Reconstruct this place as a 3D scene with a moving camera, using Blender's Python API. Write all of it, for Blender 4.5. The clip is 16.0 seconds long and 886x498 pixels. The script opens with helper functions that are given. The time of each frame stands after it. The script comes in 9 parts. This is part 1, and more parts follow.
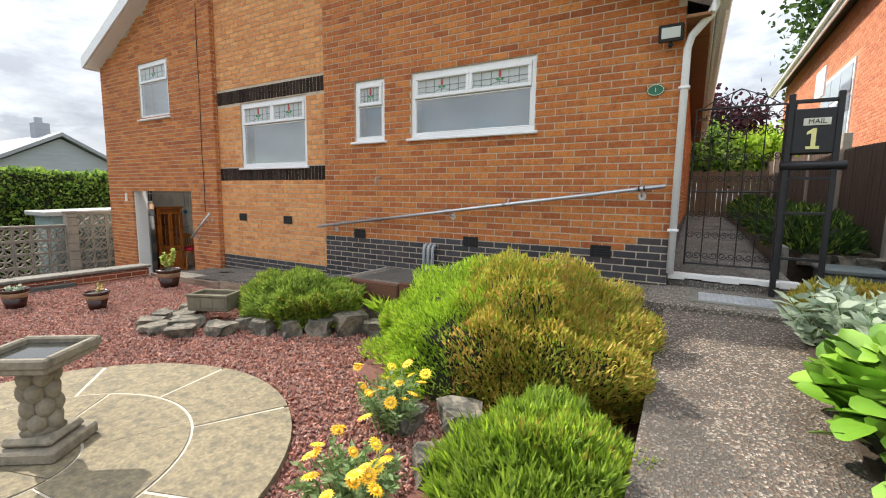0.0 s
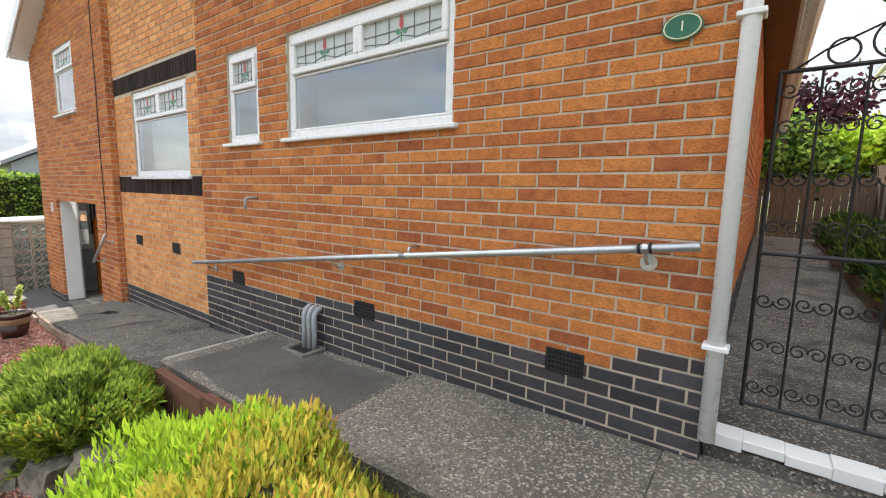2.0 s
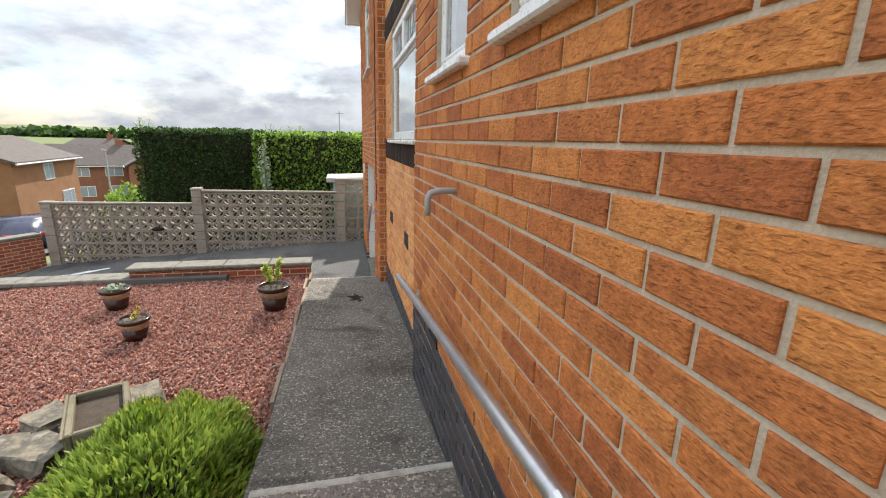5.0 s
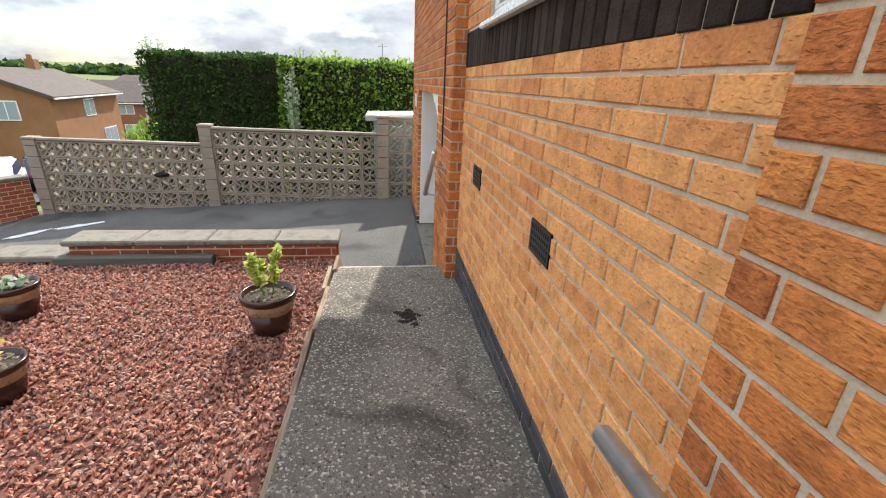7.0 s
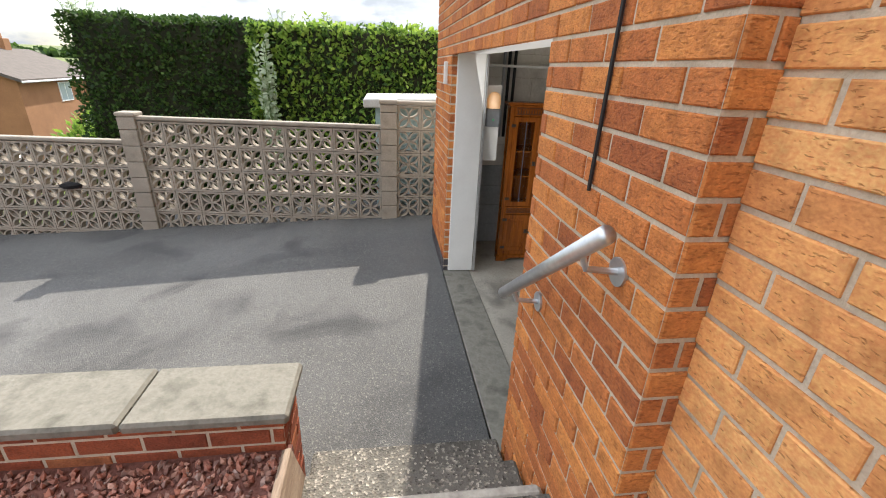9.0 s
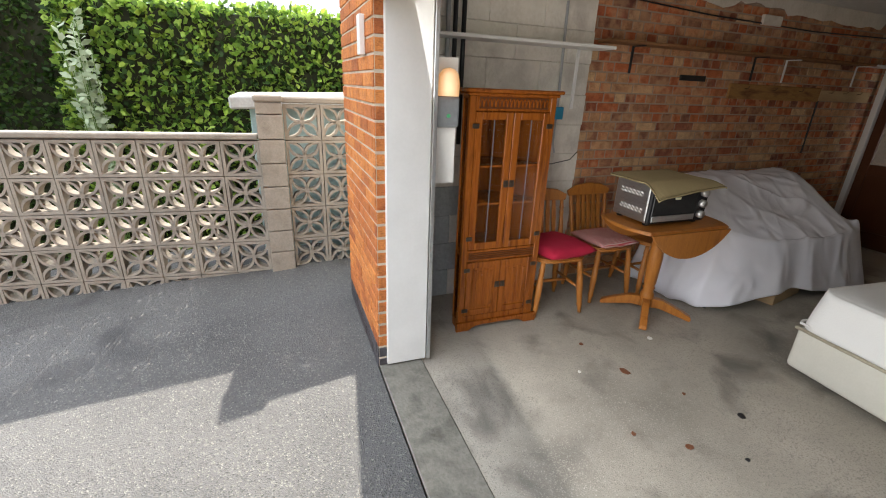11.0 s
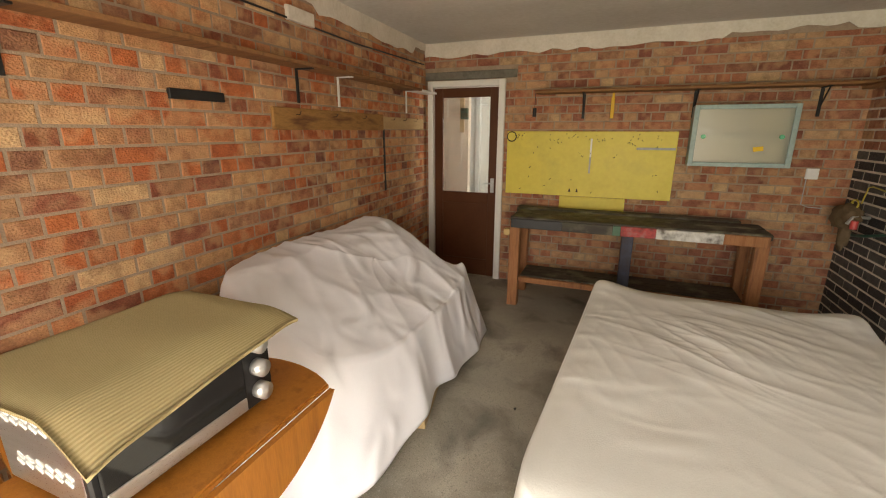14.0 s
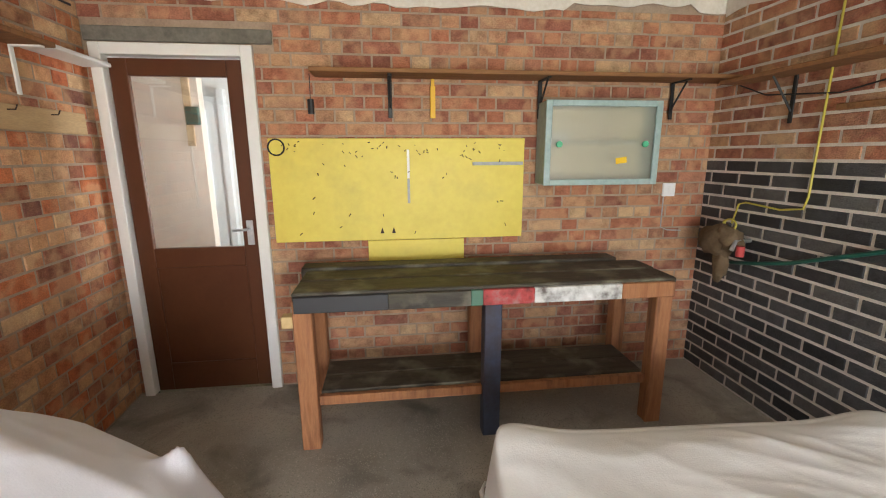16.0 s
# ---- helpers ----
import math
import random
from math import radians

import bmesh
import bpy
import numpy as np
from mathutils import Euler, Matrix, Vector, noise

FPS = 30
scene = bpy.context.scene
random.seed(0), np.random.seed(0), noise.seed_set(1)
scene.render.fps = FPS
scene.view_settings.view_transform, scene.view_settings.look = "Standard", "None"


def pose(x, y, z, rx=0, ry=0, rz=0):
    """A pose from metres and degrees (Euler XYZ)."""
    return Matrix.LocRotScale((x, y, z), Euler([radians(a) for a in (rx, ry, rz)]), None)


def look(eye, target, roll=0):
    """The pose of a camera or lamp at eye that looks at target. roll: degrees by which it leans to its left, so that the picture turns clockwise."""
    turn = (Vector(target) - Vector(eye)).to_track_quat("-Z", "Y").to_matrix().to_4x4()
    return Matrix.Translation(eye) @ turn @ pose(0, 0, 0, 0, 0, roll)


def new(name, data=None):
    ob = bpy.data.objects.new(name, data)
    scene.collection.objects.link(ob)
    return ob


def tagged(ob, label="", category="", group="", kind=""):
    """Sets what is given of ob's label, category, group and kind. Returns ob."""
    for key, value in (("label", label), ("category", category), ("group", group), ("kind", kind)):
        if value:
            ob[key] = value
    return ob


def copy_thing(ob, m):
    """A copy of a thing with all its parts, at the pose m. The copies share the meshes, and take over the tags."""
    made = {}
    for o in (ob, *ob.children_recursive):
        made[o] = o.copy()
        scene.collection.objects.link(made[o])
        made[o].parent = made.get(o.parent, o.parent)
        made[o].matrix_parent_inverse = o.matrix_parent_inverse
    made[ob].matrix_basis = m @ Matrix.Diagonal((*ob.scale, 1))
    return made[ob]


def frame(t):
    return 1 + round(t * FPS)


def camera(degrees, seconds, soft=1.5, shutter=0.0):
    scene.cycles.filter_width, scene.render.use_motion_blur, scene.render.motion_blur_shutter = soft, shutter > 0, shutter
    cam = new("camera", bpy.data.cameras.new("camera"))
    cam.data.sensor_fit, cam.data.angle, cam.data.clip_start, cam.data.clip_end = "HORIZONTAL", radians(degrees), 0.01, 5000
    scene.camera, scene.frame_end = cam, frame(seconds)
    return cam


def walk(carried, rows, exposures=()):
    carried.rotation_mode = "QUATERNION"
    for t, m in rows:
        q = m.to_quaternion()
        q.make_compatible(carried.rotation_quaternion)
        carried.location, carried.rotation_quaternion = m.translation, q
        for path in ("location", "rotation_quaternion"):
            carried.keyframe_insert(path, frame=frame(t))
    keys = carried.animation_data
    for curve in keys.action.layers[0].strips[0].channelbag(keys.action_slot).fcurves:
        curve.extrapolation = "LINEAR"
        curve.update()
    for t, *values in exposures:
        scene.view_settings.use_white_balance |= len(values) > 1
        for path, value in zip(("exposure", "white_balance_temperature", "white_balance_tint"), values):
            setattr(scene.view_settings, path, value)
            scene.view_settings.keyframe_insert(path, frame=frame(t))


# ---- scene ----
cam = camera(91.7, 16.0, 1.1)
PATH = [
    (0, (0.127, -0.159, 1.919), (-0.867, 1.559, 1.675), 0.8),
    (0.5, (0.16, 0.473, 2.004), (-0.849, 2.181, 1.751), 0.9),
    (1, (0.188, 1.1, 2.092), (-0.844, 2.795, 1.84), 1.1),
    (1.5, (0.13, 1.789, 2.164), (-0.952, 3.452, 1.912), 1.2),
    (2, (0.077, 2.452, 2.246), (-1.102, 4.046, 1.984), 1.3),
    (2.5, (-0.045, 3.034, 2.317), (-1.365, 4.510, 2.034), 1.2),
    (3, (-0.177, 3.484, 2.400), (-1.670, 4.777, 2.086), 1.4),
    (3.5, (-0.355, 3.795, 2.445), (-2.016, 4.854, 2.098), 1.6),
    (4, (-0.708, 3.957, 2.431), (-2.491, 4.773, 2.038), 1.8),
    (4.5, (-1.289, 4.064, 2.396), (-3.144, 4.667, 1.957), 1.6),
    (5, (-1.93, 4.156, 2.356), (-3.817, 4.606, 1.87), 1.5),
    (5.2, (-2.185, 4.185, 2.312), (-4.074, 4.592, 1.798), 1.3),
    (7.3, (-4.574, 4.113, 1.989), (-6.415, 4.367, 1.25), 2.4),
    (7.5, (-4.839, 4.103, 1.953), (-6.677, 4.345, 1.2), 2.3),
    (8, (-5.457, 4.047, 1.837), (-7.286, 4.289, 1.064), 2.3),
    (8.5, (-6.13, 4.087, 1.814), (-7.957, 4.327, 1.036), 2.2),
    (8.7, (-6.386, 4.069, 1.848), (-8.213, 4.315, 1.071), 2.3),
    (10.8, (-8.256, 4.154, 1.594), (-10.023, 4.749, 0.872), 2.3),
    (11, (-8.378, 4.179, 1.583), (-10.124, 4.848, 0.873), 2.3),
    (11.5, (-8.795, 4.311, 1.386), (-10.464, 5.181, 0.71), 2.0),
    (12, (-9.049, 4.48, 1.372), (-10.591, 5.594, 0.755), 1.6),
    (12.5, (-9.155, 4.774, 1.375), (-10.516, 6.115, 0.785), 1.2),
    (13, (-9.234, 5.204, 1.4), (-10.388, 6.736, 0.834), 1.1),
    (13.5, (-9.434, 5.616, 1.482), (-10.373, 7.293, 0.93), 0.7),
    (14, (-9.533, 6.025, 1.564), (-10.249, 7.816, 1.036), 0.1),
    (14.5, (-9.582, 6.426, 1.64), (-10.031, 8.305, 1.119), -0.3),
    (15, (-9.728, 6.771, 1.576), (-9.889, 8.705, 1.093), -0.4),
    (15.5, (-9.837, 7.187, 1.494), (-9.734, 9.132, 1.04), -0.3),
    (16, (-9.896, 7.745, 1.467), (-9.66, 9.685, 1.04), -0.3),
]
EXPOSURES = [(0, 0.52, 6500, 10), (1, 0.64, 6500, 10), (2.5, 0.78, 6500, 10), (3.5, 0.6, 6500, 10), (4, 0.58, 6500, 10), (5.2, 0.55, 6500, 10), (7.3, 0.7, 6500, 10), (8.7, 0.82, 6500, 10), (10.8, 1.5, 6500, 10), (11.5, 1.58, 6500, 10),
             (12, 1.75, 6500, 10), (12.5, 2.0, 7000, 10), (13, 2.6, 7800, 10), (13.5, 2.8, 8000, 10), (14, 3.08, 8000, 10), (14.5, 3.45, 6100, 10), (15, 3.68, 5950, 10), (16, 3.95, 6400, 10)]
walk(cam, [(t, look(eye, target, roll)) for t, eye, target, roll in PATH], EXPOSURES)

# ---- world and sun ----
SUN = Vector((-0.766, 0.105, 0.63)).normalized()
world = bpy.data.worlds.new("sky")
scene.world = world
world.use_nodes = True
wn, wl = world.node_tree.nodes, world.node_tree.links
wn.clear()
sky = wn.new("ShaderNodeTexSky")
sky.sky_type, sky.sun_disc = "NISHITA", False
sky.sun_elevation, sky.sun_rotation = math.asin(SUN.z), math.atan2(SUN.x, SUN.y)
sky.air_density, sky.dust_density, sky.ozone_density = 1.0, 0.8, 1.0
wco = wn.new("ShaderNodeTexCoord")
wmap = wn.new("ShaderNodeMapping")
wmap.inputs["Scale"].default_value = (2.2, 2.2, 6.0)
wno = wn.new("ShaderNodeTexNoise")
wno.inputs["Scale"].default_value, wno.inputs["Detail"].default_value, wno.inputs["Roughness"].default_value = 1.6, 9, 0.58
wra = wn.new("ShaderNodeValToRGB")
wra.color_ramp.elements[0].position, wra.color_ramp.elements[1].position = 0.26, 0.48
wmix = wn.new("ShaderNodeMix")
wmix.data_type = "RGBA"
wsep = wn.new("ShaderNodeSeparateXYZ")
wgr = wn.new("ShaderNodeMapRange")
wgr.inputs["From Min"].default_value, wgr.inputs["From Max"].default_value = 0.0, 1.0
wgr.inputs["To Min"].default_value, wgr.inputs["To Max"].default_value = 3.7, 14.0
wcl = wn.new("ShaderNodeMix")
wcl.data_type, wcl.blend_type = "RGBA", "MULTIPLY"
wcl.inputs["Factor"].default_value = 1.0
wcl.inputs["A"].default_value = (0.95, 0.99, 1.05, 1)
wbg = wn.new("ShaderNodeBackground")
wbg.inputs["Strength"].default_value = 0.12
wout = wn.new("ShaderNodeOutputWorld")
wl.new(wco.outputs["Generated"], wmap.inputs["Vector"])
wl.new(wco.outputs["Generated"], wsep.inputs["Vector"])
wl.new(wsep.outputs["Z"], wgr.inputs["Value"])
wl.new(wgr.outputs["Result"], wcl.inputs["B"])
wn2 = wn.new("ShaderNodeTexNoise")
wn2.inputs["Scale"].default_value, wn2.inputs["Detail"].default_value, wn2.inputs["Roughness"].default_value = 3.6, 8, 0.6
wr2 = wn.new("ShaderNodeValToRGB")
wr2.color_ramp.elements[0].position, wr2.color_ramp.elements[1].position = 0.36, 0.62
wr2.color_ramp.elements[0].color, wr2.color_ramp.elements[1].color = (0.74, 0.77, 0.81, 1), (1.15, 1.15, 1.15, 1)
wcl2 = wn.new("ShaderNodeMix")
wcl2.data_type, wcl2.blend_type = "RGBA", "MULTIPLY"
wcl2.inputs["Factor"].default_value = 1.0
wl.new(wmap.outputs["Vector"], wn2.inputs["Vector"])
wl.new(wn2.outputs["Fac"], wr2.inputs["Fac"])
wl.new(wcl.outputs["Result"], wcl2.inputs["A"])
wl.new(wr2.outputs["Color"], wcl2.inputs["B"])
wl.new(wcl2.outputs["Result"], wmix.inputs["B"])
wl.new(wmap.outputs["Vector"], wno.inputs["Vector"])
wl.new(wno.outputs["Fac"], wra.inputs["Fac"])
wl.new(wra.outputs["Color"], wmix.inputs["Factor"])
wl.new(sky.outputs["Color"], wmix.inputs["A"])
wl.new(wmix.outputs["Result"], wbg.inputs["Color"])
wl.new(wbg.outputs["Background"], wout.inputs["Surface"])
sun = bpy.data.lights.new("sun", "SUN")
sun.energy, sun.angle, sun.color = 5.0, radians(0.6), (1.0, 0.93, 0.82)
new("sun", sun).matrix_world = look(SUN * 30, (0, 0, 0))


def area(name, eye, target, w, h, power, color=(1, 1, 1)):
    """A rectangular lamp: stands in for daylight in the garage opening, adds fill in the lobby."""
    d = bpy.data.lights.new(name, "AREA")
    d.shape, d.size, d.size_y, d.energy, d.color = "RECTANGLE", w, h, power, color
    new(name, d).matrix_world = look(eye, target)


area("garage_opening_daylight", (-9.38, 4.93, 1.0), (-9.0, 9.0, 2.0), 2.2, 1.9, 10.0, (1.0, 0.98, 0.95))
# added fill lamp, with no window behind it, to brighten the lobby walls
area("lobby_window_daylight", (-9.62, 11.25, 1.45), (-11.0, 12.5, 1.3), 0.7, 1.0, 5.0, (1.0, 0.99, 0.97))

# ---- materials ----
def nodes_of(name):
    m = bpy.data.materials.new(name)
    m.use_nodes = True
    n, l = m.node_tree.nodes, m.node_tree.links
    return m, n, l, n["Principled BSDF"]


def rgba(c):
    return (*c, 1)


def ramp_node(n, cols, stops=None):
    r = n.new("ShaderNodeValToRGB")
    e = r.color_ramp.elements
    k = len(cols)
    while len(e) < k:
        e.new(0.5)
    for i, c in enumerate(cols):
        e[i].position = stops[i] if stops else i / max(1, k - 1)
        e[i].color = rgba(c)
    return r


def surf(name, cols, scale=3.0, rough=0.8, fine=60.0, bump=0.15, pick="", metal=0.0, stretch=(1, 1, 1), local=False,
         fine_amount=0.25, spec=0.4, stops=None, patch=None, patch_scale=1.0, bump_dist=0.01):
    """Colours of a ramp, chosen by noise, or for each piece by chance (pick: object or island), with grain, stains and relief."""
    m, n, l, p = nodes_of(name)
    if local:
        co = n.new("ShaderNodeTexCoord").outputs["Object"]
    else:
        co = n.new("ShaderNodeNewGeometry").outputs["Position"]
    mp = n.new("ShaderNodeMapping")
    mp.inputs["Scale"].default_value = stretch
    l.new(co, mp.inputs["Vector"])
    big = n.new("ShaderNodeTexNoise")
    big.inputs["Scale"].default_value, big.inputs["Detail"].default_value, big.inputs["Roughness"].default_value = scale, 6, 0.6
    l.new(mp.outputs["Vector"], big.inputs["Vector"])
    sm = n.new("ShaderNodeTexNoise")
    sm.inputs["Scale"].default_value, sm.inputs["Detail"].default_value = fine, 4
    l.new(mp.outputs["Vector"], sm.inputs["Vector"])
    r = ramp_node(n, cols, stops)
    if pick:
        src = n.new("ShaderNodeObjectInfo").outputs["Random"] if pick == "object" else n.new("ShaderNodeNewGeometry").outputs["Random Per Island"]
        add = n.new("ShaderNodeMath")
        add.operation = "MULTIPLY_ADD"
        add.inputs[1].default_value, add.inputs[2].default_value = 0.22, -0.11
        l.new(big.outputs["Fac"], add.inputs[0])
        ad2 = n.new("ShaderNodeMath")
        ad2.operation = "ADD"
        l.new(src, ad2.inputs[0])
        l.new(add.outputs[0], ad2.inputs[1])
        l.new(ad2.outputs[0], r.inputs["Fac"])
    else:
        st = n.new("ShaderNodeMapRange")
        st.inputs["From Min"].default_value, st.inputs["From Max"].default_value = 0.3, 0.7
        l.new(big.outputs["Fac"], st.inputs["Value"])
        l.new(st.outputs["Result"], r.inputs["Fac"])
    out = r.outputs["Color"]
    mx = n.new("ShaderNodeMix")
    mx.data_type, mx.blend_type = "RGBA", "OVERLAY"
    mx.inputs["Factor"].default_value = fine_amount
    l.new(out, mx.inputs["A"])
    l.new(sm.outputs["Fac"], mx.inputs["B"])
    out = mx.outputs["Result"]
    if patch:
        pn = n.new("ShaderNodeTexNoise")
        pn.inputs["Scale"].default_value, pn.inputs["Detail"].default_value = patch_scale, 5
        l.new(co, pn.inputs["Vector"])
        pr = ramp_node(n, [(0, 0, 0), (1, 1, 1)], [0.5, 0.68])
        l.new(pn.outputs["Fac"], pr.inputs["Fac"])
        pm = n.new("ShaderNodeMix")
        pm.data_type = "RGBA"
        l.new(pr.outputs["Color"], pm.inputs["Factor"])
        l.new(out, pm.inputs["A"])
        pm.inputs["B"].default_value = rgba(patch)
        out = pm.outputs["Result"]
    l.new(out, p.inputs["Base Color"])
    rr = n.new("ShaderNodeMapRange")
    rr.inputs["To Min"].default_value, rr.inputs["To Max"].default_value = max(0.02, rough - 0.12), min(1, rough + 0.1)
    l.new(sm.outputs["Fac"], rr.inputs["Value"])
    l.new(rr.outputs["Result"], p.inputs["Roughness"])
    p.inputs["Metallic"].default_value = metal
    p.inputs["Specular IOR Level"].default_value = spec
    if bump:
        b = n.new("ShaderNodeBump")
        b.inputs["Strength"].default_value, b.inputs["Distance"].default_value = bump, bump_dist
        l.new(sm.outputs["Fac"], b.inputs["Height"])
        l.new(b.outputs["Normal"], p.inputs["Normal"])
    return m


def speckled(name, base, chips, cell=90.0, share=0.35, rough=0.9, stain=None, stain_scale=0.9, bump=0.5):
    """Concrete or tarmac with stone chips showing in it, and stains."""
    m, n, l, p = nodes_of(name)
    co = n.new("ShaderNodeNewGeometry").outputs["Position"]
    v = n.new("ShaderNodeTexVoronoi")
    v.inputs["Scale"].default_value = cell
    l.new(co, v.inputs["Vector"])
    sp = n.new("ShaderNodeSeparateColor")
    l.new(v.outputs["Color"], sp.inputs["Color"])
    chip = ramp_node(n, chips)
    l.new(sp.outputs["Red"], chip.inputs["Fac"])
    sel = ramp_node(n, [(0, 0, 0), (1, 1, 1)], [1 - share - 0.02, 1 - share + 0.02])
    l.new(sp.outputs["Green"], sel.inputs["Fac"])
    big = n.new("ShaderNodeTexNoise")
    big.inputs["Scale"].default_value, big.inputs["Detail"].default_value = stain_scale, 7
    l.new(co, big.inputs["Vector"])
    br = ramp_node(n, [tuple(c * 0.62 for c in base), base, tuple(min(1, c * 1.35) for c in base)], [0.3, 0.5, 0.72])
    l.new(big.outputs["Fac"], br.inputs["Fac"])
    mx = n.new("ShaderNodeMix")
    mx.data_type = "RGBA"
    l.new(sel.outputs["Color"], mx.inputs["Factor"])
    l.new(br.outputs["Color"], mx.inputs["A"])
    l.new(chip.outputs["Color"], mx.inputs["B"])
    out = mx.outputs["Result"]
    if stain:
        s2 = n.new("ShaderNodeTexNoise")
        s2.inputs["Scale"].default_value, s2.inputs["Detail"].default_value, s2.inputs["Distortion"].default_value = stain_scale * 2.1, 6, 0.6
        l.new(co, s2.inputs["Vector"])
        sr = ramp_node(n, [(0, 0, 0), (0.8, 0.8, 0.8)], [0.52, 0.72])
        l.new(s2.outputs["Fac"], sr.inputs["Fac"])
        m2 = n.new("ShaderNodeMix")
        m2.data_type = "RGBA"
        l.new(sr.outputs["Color"], m2.inputs["Factor"])
        l.new(out, m2.inputs["A"])
        m2.inputs["B"].default_value = rgba(stain)
        out = m2.outputs["Result"]
    l.new(out, p.inputs["Base Color"])
    p.inputs["Roughness"].default_value = rough
    p.inputs["Specular IOR Level"].default_value = 0.3
    b = n.new("ShaderNodeBump")
    b.inputs["Strength"].default_value, b.inputs["Distance"].default_value = bump, 0.006
    l.new(v.outputs["Distance"], b.inputs["Height"])
    l.new(b.outputs["Normal"], p.inputs["Normal"])
    return m


def plain(name, c, rough=0.5, metal=0.0, spec=0.5, emit=None, power=0.0, trans=0.0):
    m, n, l, p = nodes_of(name)
    p.inputs["Base Color"].default_value = rgba(c)
    p.inputs["Roughness"].default_value, p.inputs["Metallic"].default_value = rough, metal
    p.inputs["Specular IOR Level"].default_value = spec
    p.inputs["Transmission Weight"].default_value = trans
    if emit:
        p.inputs["Emission Color"].default_value, p.inputs["Emission Strength"].default_value = rgba(emit), power
    return m


FRONT_TONES = [(0.33, 0.098, 0.036), (0.53, 0.180, 0.052), (0.43, 0.135, 0.044), (0.63, 0.245, 0.070), (0.57, 0.205, 0.058), (0.38, 0.116, 0.040), (0.60, 0.228, 0.064), (0.48, 0.155, 0.048)]
PALE_TONES = [(0.55, 0.220, 0.080), (0.70, 0.325, 0.118), (0.76, 0.38, 0.148), (0.61, 0.255, 0.092), (0.73, 0.35, 0.132)]
DARK_TONES = [(0.026, 0.026, 0.031), (0.045, 0.044, 0.050), (0.062, 0.060, 0.068), (0.055, 0.042, 0.044), (0.036, 0.033, 0.038)]
COMMON_TONES = [(0.40, 0.115, 0.050), (0.52, 0.165, 0.065), (0.24, 0.08, 0.05), (0.56, 0.33, 0.17), (0.46, 0.135, 0.056), (0.62, 0.42, 0.24), (0.30, 0.105, 0.065), (0.55, 0.30, 0.15), (0.19, 0.075, 0.055)]
PINK_TONES = [(0.36, 0.135, 0.080), (0.43, 0.175, 0.10), (0.25, 0.095, 0.065), (0.48, 0.29, 0.165), (0.40, 0.15, 0.085), (0.52, 0.36, 0.215), (0.31, 0.12, 0.08), (0.44, 0.20, 0.125)]
BLACK_TONES = [(0.026, 0.027, 0.030), (0.046, 0.047, 0.050), (0.072, 0.073, 0.076), (0.115, 0.113, 0.110)]
GARDEN_TONES = [(0.28, 0.07, 0.035), (0.36, 0.10, 0.045), (0.22, 0.06, 0.035), (0.40, 0.14, 0.06)]


